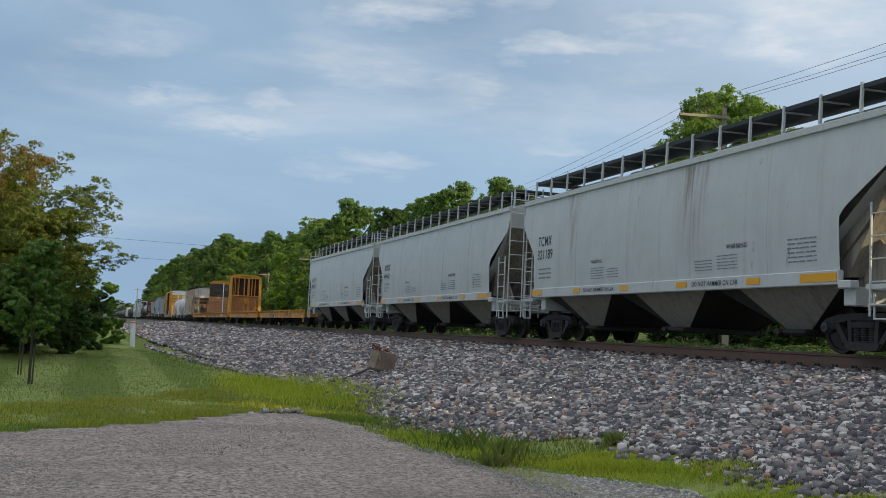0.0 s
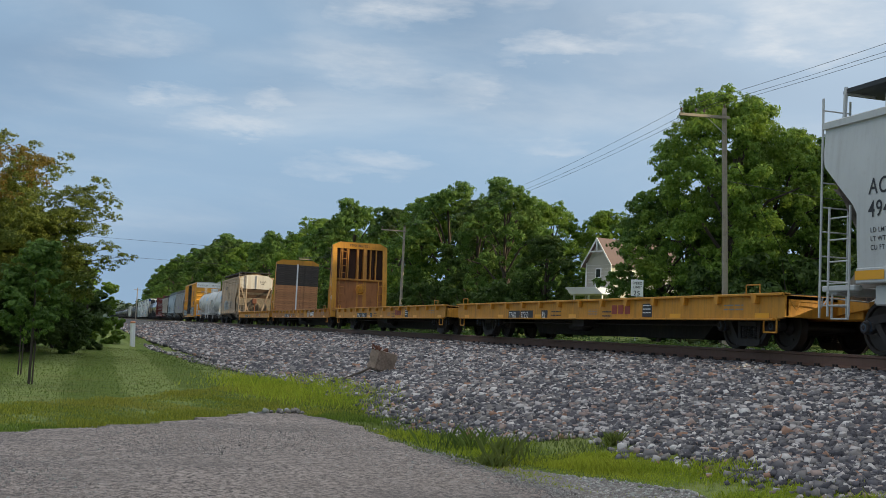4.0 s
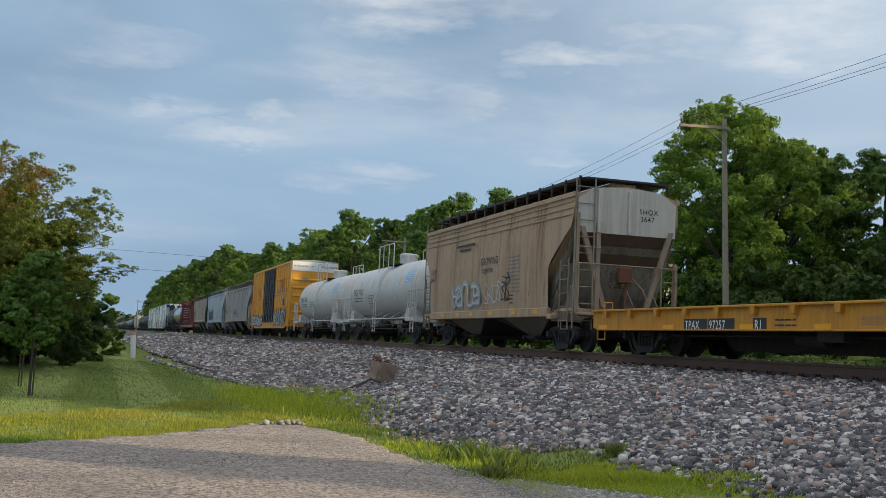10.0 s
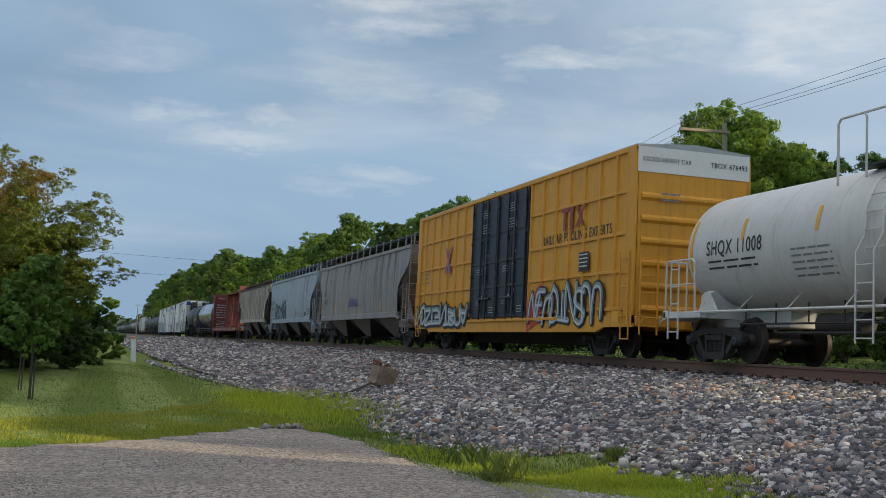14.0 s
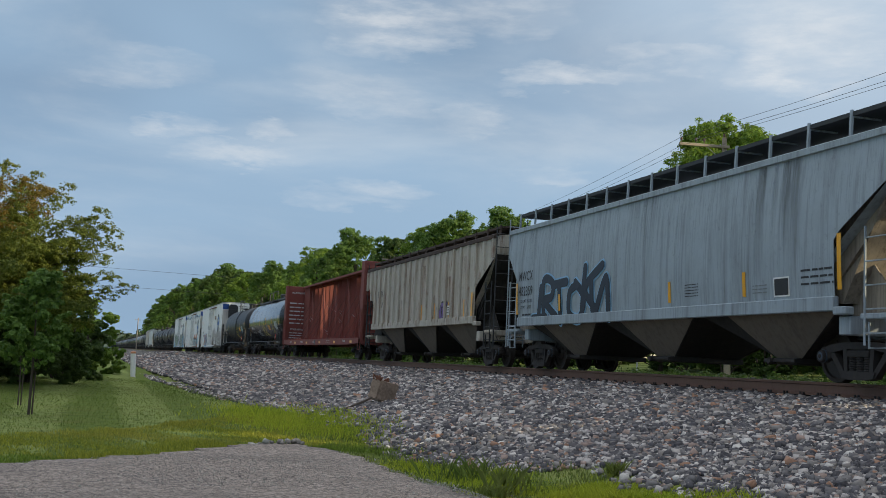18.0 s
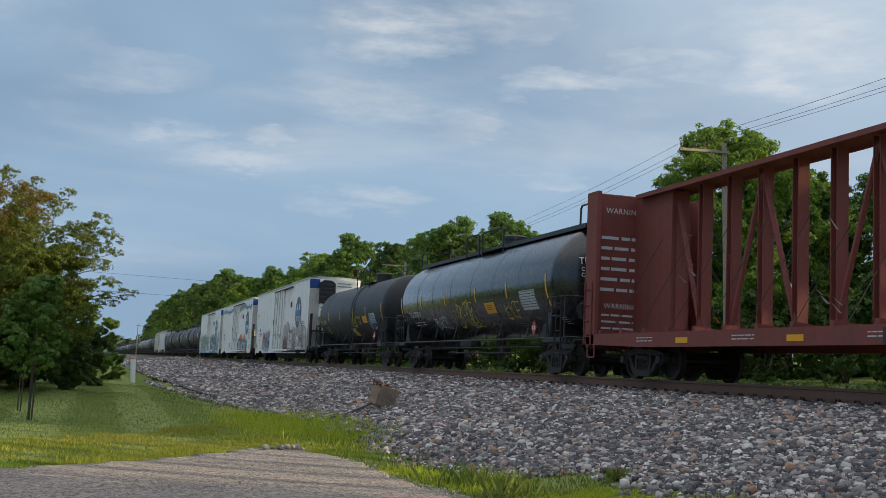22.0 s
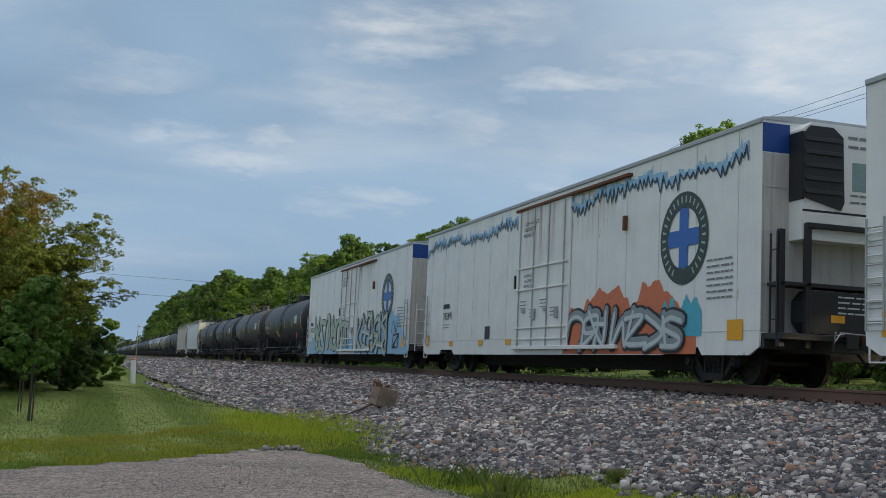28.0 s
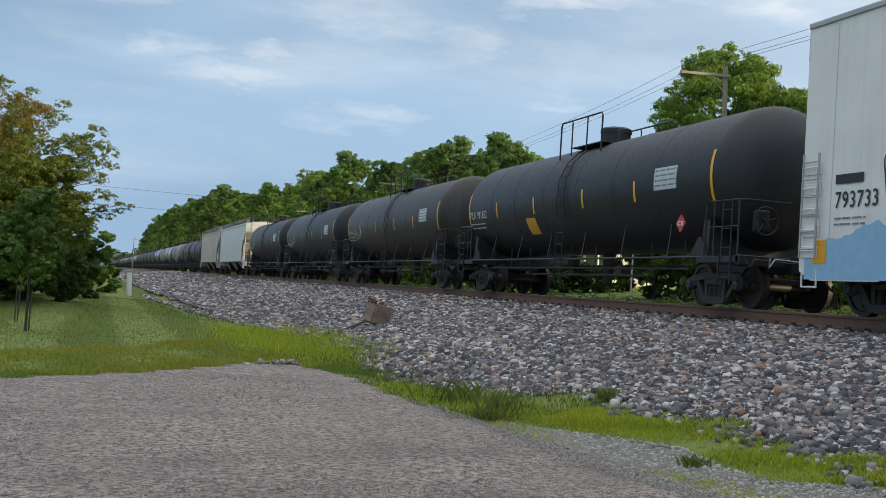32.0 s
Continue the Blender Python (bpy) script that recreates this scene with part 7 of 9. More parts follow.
        pf.box(-1.5, 1.4, y - 0.60, y - 0.02, 0.86, 0.98, 0.01)
        pf.box(-1.45, 1.3, y - 0.5, y - 0.05, 1.85, 1.93, 0.01)
        part("unit_frame", pf, "black", car, "black steel frame round the fuel tank")
        part("fuel_tank", MB().prism([(-0.75, 1.0), (1.15, 1.0), (1.25, 1.2), (1.25, 1.62), (1.1, 1.80), (-0.75, 1.80), (-0.92, 1.6), (-0.92, 1.2)], y - 0.06, y - 0.48, "y"), "black", car)
        bars(car, -0.2, 1.72, 0.9, 0.4, 4, "graf_white", None, 33, end=y - 0.482)
        end_patch(car, -0.35, -0.05, y - 0.484, 1.22, 1.36, "reflector", "reflector")
        ladder(car, -1.50, -1.42, y - 0.45, y - 0.12, 0.9, 2.85, 3, "black", "unit_ladder")
    skin = flat_skin(-hw - 0.008)
    ny = {7: 9.0, 8: 8.72, 9: 10.16}[seed]
    # round emblem with a cross, drawn as plain shapes
    ey, ez, er = -hb + em, 3.05, 1.0

    def disc(r0, r1, a0=0, a1=360, n=40):
        mb = MB()
        mb.grid([[(-hw - 0.016, ey + r * math.cos(radians(a0 + (a1 - a0) * k / n)), ez + r * math.sin(radians(a0 + (a1 - a0) * k / n))) for k in range(n + 1)] for r in (r0, r1)])
        return mb
    part("emblem_ring", disc(er * 0.66, er), "logo_green", car, "dark green ring emblem")
    part("emblem_cross", MB().box(-hw - 0.018, -hw - 0.014, ey - 0.18, ey + 0.18, ez - er * 0.64, ez + er * 0.64).box(-hw - 0.0185, -hw - 0.0145, ey - er * 0.64, ey + er * 0.64, ez - 0.18, ez + 0.18), "emblem_blue", car)
    tk = MB()
    for k in range(26):
        a = radians(-60 + 300 * k / 25 + 0)
        q = []
        for r, d in ((0.76, -0.03), (0.76, 0.03), (0.91, 0.03), (0.91, -0.03)):
            q.append((-hw - 0.019, ey + er * r * math.cos(a + d), ez + er * r * math.sin(a + d)))
        tk.add(q, [(0, 1, 2, 3)])
    part("emblem_letter_bars", tk, "graf_green", car, smooth=0)
    patch(car, ny, ny - 0.70, 2.18, 2.34, "marking_black", skin, "owner_initials_bar", 1)
    words(car, {7: "793908", 8: "793491", 9: "793733"}[seed], ny, 1.78, 0.28, "marking_black", skin, 0.85)
    bars(car, ny, 1.62, 0.8, 0.2, 2, "stencil", skin, 43)
    for k, s in enumerate(("CLOSE AND LOCK", "DOOR BEFORE", "MOVING CAR")):
        words(car, s, dc + 1.35, z1 - 0.75 - 0.17 * k, 0.11, "marking_black", flat_skin(-hw - 0.075), 0.8)
    for k, s in enumerate(("SECURE BOTH", "HASPS BEFORE", "MOVING CAR")):
        words(car, s, dc + 1.25, 2.78 - 0.15 * k, 0.09, "marking_black", flat_skin(-hw - 0.075), 0.8)
    for k in range(4):
        bars(car, dc + 1.5 - 0.75 * k, 2.1 - 0.25 * (k % 2), 0.5, 0.3, 3, "stencil", flat_skin(-hw - 0.075), 60 + k)
        part("door_latch", MB().box(-hw - 0.13, -hw - 0.07, dc - 1.3 + 0.8 * k, dc - 1.12 + 0.8 * k, 1.55 + 0.2 * (k % 2), 1.85, 0.01), "galv", car)
    patch(car, dc + 1.4, dc - 5.4, 3.4, z1 - 0.3, "stain", skin, "rust_streak", 4, off=0.006)
    patch(car, dc + 1.9, dc - 1.9, 2.6, z1 - 0.3, "stain", flat_skin(-hw - 0.074), "rust_streak", 4)
    bars(car, -hb + 1.9, 2.5, 1.0, 0.9, 7, "stencil", skin, 44)
    for t, w in ((hb - 0.4, 0.35), (hb - 3.2, 0.4), (4.8, 0.45), (2.3, 0.45), (0.1, 0.4), (-4.5, 0.45), (-hb + 1.1, 0.55)):
        patch(car, t, t - w, 0.85, 1.02 if abs(t) < hb - 2 else 1.25, "reflector", flat_skin(-hw - 0.011), "reflector", 1)
    patch(car, 4.2, 3.75, 1.05, 1.45, "black", skin, "battery_vent", 1)
    return car, skin, h, hb


# ---------- centerbeam flat ----------
def centerbeam(y0, y1):
    car, h = new_car("oxide red centerbeam flat car with torn wrapping, unloaded", "centerbeam car", y0, y1)
    hb, top, p = h - 0.65, 4.62, "centerbeam"
    part("deck", MB().box(-1.48, 1.48, -hb, hb, 0.96, 1.04, 0.01), p, car)
    for s in (-1, 1):
        part("side_sill", MB().prism([(-hb, 1.05), (-hb, 0.80), (-hb + 3, 0.72), (hb - 3, 0.72), (hb, 0.80), (hb, 1.05)], s * 1.42, s * 1.50), p, car)
        for i in range(20):
            y = (-1 + 2 * (i + 0.5) / 20) * hb
            part("riser", cached("riser", lambda: MB().prism([(0.0, 1.04), (1.1, 1.04), (1.1, 1.16), (0.0, 1.06)], -0.06, 0.06, "y").mesh("riser")), p, car, at=(s * 0.3 if s < 0 else 0.3, y, 0), turn=math.pi if s < 0 else 0)
    part("top_chord", MB().prism([(-0.42, top - 0.05), (-0.42, top + 0.06), (-0.30, top + 0.10), (0.30, top + 0.10), (0.42, top + 0.06), (0.42, top - 0.05), (0.36, top - 0.05), (0.30, top + 0.02), (-0.30, top + 0.02), (-0.36, top - 0.05)], -hb + 0.4, hb - 0.4, "y"), p, car)
    n = 17
    for i in range(n):
        y = (i - 8) * 1.21 - 0.27
        part("beam_post", cached("beam_post", lambda: MB().prism([(-0.13, -0.10), (0.13, -0.10), (0.13, -0.08), (0.02, -0.08), (0.02, 0.08), (0.13, 0.08), (0.13, 0.10), (-0.13, 0.10), (-0.13, 0.08), (-0.02, 0.08), (-0.02, -0.08), (-0.13, -0.08)], 1.0, 4.6, "z").mesh("beam_post")), p, car, at=(0, y, 0))
        if i < n - 1 and i % 3 != 2:
            y2 = y + 1.21
            up = i % 3 == 0
            part("diagonal_brace", MB().tube([(-0.06, y, 1.1 if up else 4.5), (-0.06, y2, 4.5 if up else 1.1)], 0.06, 6), p, car)
    for s in (-1, 1):
        part("bulkhead", MB().box(-1.48, 1.48, s * hb, s * (hb - 0.10), 0.95, top + 0.08, 0.02), p, car, "tall red end bulkhead")
        rb = MB()
        for z in (1.3, 1.75, 2.2, 2.65, 3.1, 3.55, 4.0, 4.4):
            rb.box(-1.4, 1.4, s * hb, s * (hb + 0.14), z - 0.05, z + 0.05, 0.01)
        for x in (-1.44, 1.44):
            rb.box(x - 0.06, x + 0.06, s * (hb - 0.45), s * (hb + 0.16), 0.8, top + 0.08, 0.01)
        part("bulkhead_ribs", rb, p, car)
        part("bulkhead_gusset", MB().prism([(s * (hb - 0.1), 1.0), (s * (hb - 2.0), 1.0), (s * (hb - 2.0), top), (s * (hb - 0.1), top)], -0.24, 0.24), p, car)
        part("end_sill", MB().box(-0.35, 0.35, s * (h - 3.5), s * (h - 0.35), 0.66, 0.96, 0.02).box(-1.46, 1.46, s * (hb - 0.1), s * (hb + 0.12), 0.72, 1.0, 0.02), p, car)
        coupler(car, s * (h - 0.5), s)
        cut_lever(car, s * (h - 0.6), s, p)
        truck(car, s * (h - 2.9))
        ladder(car, -1.52, -1.52, s * (hb + 0.10), s * (hb - 0.3), 0.8, 2.4, 4, p, "side_grip")
        stirrup(car, -1.5, s * (hb - 0.3), 0.78, p, 0.4, 0.3)
    g = random.Random(12)
    for k in range(26):
        y, z = g.uniform(-hb + 2.5, hb - 2.5), g.uniform(1.3, 3.4)
        part("torn_wrap", MB().add([(-0.12, y, z), (-0.14, y + g.uniform(0.05, 0.14), z + 0.02), (-0.33, y + 0.05, z + g.uniform(0.10, 0.28))], [(0, 1, 2)]), g.choice(["graf_white", "graf_white", "graf_orange", "wood_new"]), car, "scrap of torn wrapping", smooth=0)
    cb = MB()
    for k in range(14):
        y = (-0.85 + 1.7 * k / 13) * hb
        cb.tube([(-0.34, y, 3.4), (-1.46, y + 0.5, 1.05)], 0.008, 4)
    part("tie_down_cables", cb, "iron", car)
    # far inner face of the bulkhead carries warnings
    yf = hb - 0.105
    words(car, "WARNING", -1.1, 4.2, 0.14, "graf_white", None, 1.0, end=yf - 0.02)
    bars(car, -1.2, 3.6, 1.6, 1.6, 6, "graf_white", None, 51, end=yf)
    words(car, "WARNING", -1.1, 1.75, 0.13, "graf_white", None, 1.0, end=yf - 0.02)
    bars(car, -1.15, 1.6, 1.3, 0.5, 3, "graf_white", None, 52, end=yf)
    sk = flat_skin(-1.50)
    for t in (-0.8, -0.45, -0.1, 0.25, 0.6):
        patch(car, t * hb, t * hb - 0.5, 0.80, 0.92, "reflector", sk, "reflector", 1)
        bars(car, t * hb + 1.8, 0.94, 0.8, 0.14, 2, "graf_white", sk, int(t * 10))
    patch(car, 0.3, -0.05, 0.72, 1.0, "marking_black", sk, "test_panel", 1)
    return car


# ---------- the train, front to back ----------
def make_train():
    y = None
    car, sk, h, hb, cut = hopper(13.2, 30.3, "grey", "light grey curved-side covered hopper with rust streaks below the roof", white_sill=True)
    words(car, "TCMX", 6.68, 2.58, 0.27, "marking_black", sk, 0.85)
    words(car, "321189", 6.68, 2.21, 0.27, "marking_black", sk, 0.85)
    bars(car, 6.6, 1.95, 0.9, 0.36, 3, "stencil", sk, 1)
    words(car, "WARNING", 3.2, 1.94, 0.09, "marking_black", sk)
    words(car, "WARNING", -3.0, 1.94, 0.10, "marking_black", sk)
    bars(car, 3.2, 1.83, 0.75, 0.32, 5, "stencil", sk, 2)
    bars(car, 2.3, 1.78, 0.65, 0.26, 4, "stencil", sk, 3)
    bars(car, -1.8, 1.76, 0.7, 0.25, 4, "stencil", sk, 9)
    bars(car, -2.65, 1.83, 0.75, 0.32, 5, "stencil", sk, 10)
    bars(car, -5.0, 2.0, 0.85, 0.48, 6, "stencil", sk, 4)
    for y, w in ((-1.6, 0.75), (4.4, 0.55), (0.9, 0.3)):
        patch(car, y + w, y - w, 1.55, 3.86, "stain", sk, "rust_streak", 8, off=0.012)
    words(car, "DO NOT HAMMER ON CAR", 3.55, 1.235, 0.10, "marking_black", flat_skin(-1.607), 0.9)
    words(car, "DO NOT HAMMER ON CAR", -1.75, 1.235, 0.10, "marking_black", flat_skin(-1.607), 0.9)
    sill_tape(car, hb, cut, 1.28, flat_skin(-1.607))
    for a, b in ((-4.1, 13.2), (-21.4, -4.1)):
        hopper(a, b, "grey", "light grey curved-side covered hopper ahead in the train", white_sill=True, detail=False)
    for a, b, num in ((30.3, 47.6, "494401"), (47.6, 64.3, "494419")):
        car, sk, h, hb, cut = hopper(a, b, "grey", "light grey curved-side covered hopper with black lettering", white_sill=True)
        words(car, "AOKX", hb - 1.25, 2.58, 0.27, "marking_black", sk, 0.85)
        words(car, num, hb - 1.25, 2.21, 0.27, "marking_black", sk, 0.85)
        words(car, "LD LMT  224200", hb - 1.3, 1.96, 0.08, "marking_black", sk)
        words(car, "LT WT   61800" if num[3] == "4" else "LT WT   61700", hb - 1.3, 1.82, 0.08, "marking_black", sk)
        words(car, "CU FT    4751", hb - 1.3, 1.68, 0.08, "marking_black", sk)
        words(car, "WARNING", -2.3, 2.02, 0.11, "marking_black", sk)
        bars(car, -2.3, 1.88, 0.8, 0.34, 5, "stencil", sk, 5)
        bars(car, -1.4, 1.80, 0.7, 0.26, 4, "stencil", sk, 6)
        words(car, "WARNING", 3.3, 1.94, 0.09, "marking_black", sk)
        bars(car, 3.3, 1.83, 0.75, 0.32, 5, "stencil", sk, 7)
        bars(car, 2.4, 1.78, 0.6, 0.26, 4, "stencil", sk, 17)
        bars(car, -4.9, 2.0, 0.85, 0.48, 6, "stencil", sk, 8)
        words(car, "DO NOT HAMMER ON CAR", 3.55, 1.235, 0.10, "marking_black", flat_skin(-1.607), 0.9)
        words(car, "DO NOT HAMMER ON CAR", -1.75, 1.235, 0.10, "marking_black", flat_skin(-1.607), 0.9)
        sill_tape(car, hb, cut, 1.28, flat_skin(-1.607))
    flat(63.95, 84.1, "yellow steel flat car with timber deck and black number panel", "TPAX 97250")
    flat(84.1, 104.1, "yellow steel flat car with timber deck and black number panel", "TPAX 97451")
    bulkhead_flat(104.6, 125.85)
    flat(125.85, 145.2, "yellow steel flat car with chipped paint and timber deck", "TPAX 97257")
    car, sk, h, hb, cut = hopper(145.2, 160.0, "beige", "rust-stained beige covered hopper with graffiti and tan end sheets", low="grimy", eave=4.15, top=4.45, bays=2, ladders="inside", roof="beige", sill=1.05)
    for y, w in ((5.0, 0.7), (3.0, 0.9), (0.4, 0.8), (-2.4, 0.9), (-4.6, 0.7)):
        patch(car, y + w, y - w, 1.2, 4.05, "stain", sk, "rust_streak", 8, off=0.012)
    words(car, "SHQX", 5.8, 2.55, 0.20, "marking_black", sk, 0.85)
    words(car, "3647", 5.8, 2.28, 0.20, "marking_black", sk, 0.85)
    words(car, "GROWING", 0.34, 2.62, 0.24, "marking_black", sk, 0.9)
    words(car, "together", 0.2, 2.36, 0.22, "grimy", sk, 0.9)
    for z in (3.62, 3.80, 3.97):
        part("eave_crease", MB().tube([(sk(0, z) - 0.012, -hb + 0.12, z), (sk(0, z) - 0.012, hb - 0.12, z)], 0.022, 5), "beige", car)
    part("owner_emblem", MB().box(-1.63, -1.625, 2.8, 0.9, 3.35, 3.42).box(-1.63, -1.625, 2.5, 1.3, 3.2, 3.26), "marking_black", car)
    graffiti(car, 3.3, 0.4, 1.3, 2.2, 5, "beige_old", "grey_blue", sk, 31, "graf_white", edge=0.05)
    tag(car, 0.0, -1.6, 1.4, 2.0, 4, "graf_white", sk, 32, 0.016)
    tag(car, -1.6, -2.3, 1.5, 2.2, 2, "marking_black", sk, 34, 0.020)
    bars(car, -2.2, 2.75, 1.0, 1.15, 10, "stencil", sk, 35)
    bars(car, -2.35, 1.6, 0.3, 0.34, 3, "marking_black", sk, 36)
    open_end(car, hb, 1.05, 4.15, 4.45)
    words(car, "SHQX", 0.35, 3.75, 0.14, "marking_black", None, end=-(hb - 0.0))
    words(car, "3647", 0.38, 3.55, 0.14, "marking_black", None, end=-(hb - 0.0))
    for t in (4.4, 2.7, 1.3, -0.6, -2.6, -4.3):
        patch(car, t, t - 0.36, 1.0, 1.12, "reflector", flat_skin(-1.607), "reflector", 1)
    for a, b, num in ((160.0, 174.85, "SHQX 11067"), (174.85, 189.65, "SHQX 11008")):
        car, sk, h, L = tank(a, b, "white_tank", "dirty white tank car with white railings and black lettering", R=1.28, zc=2.32, rail_h=0.78, fit="white_tank", mark="marking_black", sill_z=1.02)
        words(car, num, L - 1.3, 2.20, 0.30, "marking_black", sk, 0.80)
        bars(car, L - 1.35, 2.08, 1.8, 0.26, 2, "marking_black", sk, 3)
        bars(car, L - 4.2, 2.15, 1.2, 0.6, 5, "stencil", sk, 4)
        part("data_panel", MB().grid([[(sk(y, z) - 0.006, y, z) for y in (-L + 2.6, -L + 1.4)] for z in (2.5, 2.7, 2.9, 3.05)]), "graf_blue", car)
        bars(car, -L + 2.55, 3.0, 1.1, 0.5, 5, "white", lambda y, z: sk(y, z) - 0.006, 5)
        patch(car, L - 0.75, L - 0.65, 1.9, 3.0, "reflector", sk, "reflector")
        patch(car, -L + 0.85, -L + 0.75, 1.9, 3.0, "reflector", sk, "reflector")
    boxcar(189.65, 209.0)
    car, sk, h, hb, cut = hopper(209.0, 228.65, "grey_dirty", "sooty grey curved-side covered hopper with dark run-down stains", low="underside", eave=4.06, top=4.36, sill=1.33, ladders="grey_dirty")
    words(car, "TILX", 7.75, 2.52, 0.30, "marking_black", sk, 0.8)
    words(car, "540565", 7.75, 2.08, 0.30, "marking_black", sk, 0.8)
    bars(car, hb - 0.75, 2.0, 1.2, 0.2, 2, "stencil", sk, 3)
    for k in range(14):
        y = 7.2 - k * 1.1
        patch(car, y + 0.5, y - 0.5, 1.9 - 0.3 * (k % 3), 4.0, "soot", sk, "soot_streak", 8, off=0.012)
    tag(car, 1.6, -0.4, 1.84, 2.2, 5, "graf_purple", sk, 61, 0.022)
    for t in (8.3, 4.6, 3.3, 1.9, -1.0, -4.9):
        patch(car, t, t - 0.08, 1.55, 1.98, "reflector", sk, "reflector", off=0.016)
    car, sk, h, hb, cut = hopper(228.65, 246.9, "grey_blue", "pale blue-grey curved-side covered hopper with black graffiti", low="underside", eave=4.06, top=4.36, sill=1.33, ladders="grey_blue")
    words(car, "MWCX", 7.47, 2.52, 0.28, "marking_black", sk, 0.8)
    words(car, "482359", 7.43, 2.08, 0.28, "marking_black", sk, 0.8)
    words(car, "LD LMT  222700", 7.3, 1.88, 0.09, "marking_black", sk, 0.9)
    words(car, "LT WT   63300", 7.3, 1.70, 0.09, "marking_black", sk, 0.9)
    bars(car, 7.2, 1.55, 0.7, 0.16, 1, "marking_black", sk, 3)
    graffiti(car, 6.4, 1.6, 1.24, 2.55, 6, "spray_navy", "graf_blue", sk, 62, edge=0.045)
    bars(car, -2.1, 1.9, 0.55, 0.3, 5, "marking_black", sk, 6)
    bars(car, -4.6, 1.75, 0.5, 0.2, 3, "stencil", sk, 16)
    bars(car, -6.1, 1.95, 0.9, 0.36, 3, "marking_black", sk, 26)
    patch(car, -5.28, -5.76, 1.5, 1.86, "white", sk, "test_panel_border", 2, off=0.006)
    patch(car, -5.31, -5.73, 1.53, 1.83, "marking_black", sk, "test_panel", 2, off=0.010)
    for t, a, b in ((7.55, 1.54, 2.45), (4.45, 1.55, 2.0), (1.55, 1.55, 2.0), (-1.4, 1.55, 2.0), (-4.27, 1.55, 2.02), (-7.1, 1.55, 2.5)):
        patch(car, t, t - 0.11, a, b, "reflector", sk, "reflector", off=0.05 if t > 4 else 0.012)
    for y, w, z in ((-5.6, 0.6, 1.9), (-4.9, 0.35, 2.6), (-0.2, 0.4, 2.6), (3.6, 0.5, 2.4), (6.6, 0.4, 2.8)):
        patch(car, y + w, y - w, z, 3.98, "soot", sk, "soot_streak", 6, off=0.012)
    car, sk, h, hb, cut = hopper(246.9, 265.2, "beige_old", "old cream covered hopper with ribbed sides and peeling rust", low="underside", eave=4.10, top=4.26, sill=1.50, ribs=22, cut=1.45, ladders="walkway", roof="roof_rust")
    words(car, "IN TX", 6.51, 2.80, 0.26, "marking_black", sk, 0.9)
    words(car, "349 899", 6.46, 2.32, 0.26, "marking_black", sk, 0.9)
    graffiti(car, -2.6, -3.5, 1.55, 2.15, 2, "graf_purple", "marking_black", sk, 63)
    patch(car, -3.85, -4.15, 1.72, 2.05, "white", sk, "test_panel", 1, off=0.045)
    bars(car, -3.87, 2.0, 0.26, 0.26, 3, "marking_black", lambda y, z: sk(y, z) - 0.046, 3)
    for k in range(9):
        patch(car, 7.0 - k * 1.55 + 0.5, 7.0 - k * 1.55 - 0.5, 1.52, 2.5 + 0.6 * (k % 3), "stain", sk, "rust_streak", 4, off=0.012)
    patch(car, -6.46, -6.62, 1.6, 2.4, "reflector", sk, "reflector", off=0.05)
    for i in range(8):
        patch(car, hb - 2.2 - i * 1.7, hb - 2.3 - i * 1.7, 1.55, 2.2, "reflector", sk, "reflector")
    centerbeam(265.2, 289.2)
    car, sk, h, L = tank(289.2, 308.2, "black_tank", "glossy black tank car with yellow reflectors and graffiti tags", zc=2.68, R=1.50, dome_y=-0.95, long_walk=True)
    words(car, "TILX 351514", 6.93, 1.98, 0.22, "white", sk, 0.85)
    bars(car, 6.7, 1.80, 1.5, 0.18, 2, "white", sk, 3)
    tag(car, 1.3, -0.7, 1.55, 2.36, 5, "graf_yellow", sk, 71, 0.018)
    tag(car, 0.0, -1.0, 1.48, 1.75, 3, "graf_yellow", sk, 171, 0.012)
    tag(car, -3.7, -4.9, 1.68, 2.12, 4, "graf_yellow", sk, 72, 0.014)
    tag(car, 4.0, 2.4, 1.55, 1.9, 5, "graf_white", sk, 73, 0.014)
    patch(car, -2.07, -2.98, 1.86, 2.20, "reflector", sk, "notice_panel")
    bars(car, -2.2, 2.12, 0.6, 0.18, 3, "marking_black", lambda y, z: sk(y, z) - 0.003, 9)
    patch(car, -5.25, -6.45, 1.86, 2.42, "graf_white", sk, "data_panel", off=0.004)
    for k in range(4):
        bars(car, -5.28 - k * 0.3, 2.40, 0.27, 0.52, 7, "marking_black", lambda y, z: sk(y, z) - 0.001, 50 + k)
    bars(car, -4.2, 1.52, 1.3, 0.2, 3, "stencil", sk, 15)
    bars(car, -7.4, 1.6, 0.5, 0.22, 4, "white", sk, 16)
    head = lambda x, z: -L + 0.75 * (1 - math.sqrt(max(0.02, 1 - (x * x + (z - 2.68) ** 2) / 2.25)))
    words(car, "TILX 351514", -0.9, 3.05, 0.20, "white", None, 0.8, end=head)
    words(car, "CAPY 31710", -0.85, 2.86, 0.11, "white", None, 0.9, end=head)
    words(car, "CAPY 120035", -0.85, 2.70, 0.11, "white", None, 0.9, end=head)
    for y in (7.95, -7.30):
        patch(car, y, y - 0.11, 1.90, 2.82, "reflector", sk, "reflector")
    placard(car, -6.67, 1.30, -1.50)
    car, sk, h, L = tank(308.2, 325.9, "dull_tank", "dull black tank car with yellow graffiti lettering", zc=2.66, R=1.48, dome_y=-1.4)
    words(car, "TILX 730796", L - 0.9, 2.15, 0.22, "graf_white", sk, 0.85)
    tag(car, -0.7, -1.75, 1.88, 2.3, 4, "graf_yellow", sk, 74, 0.016)
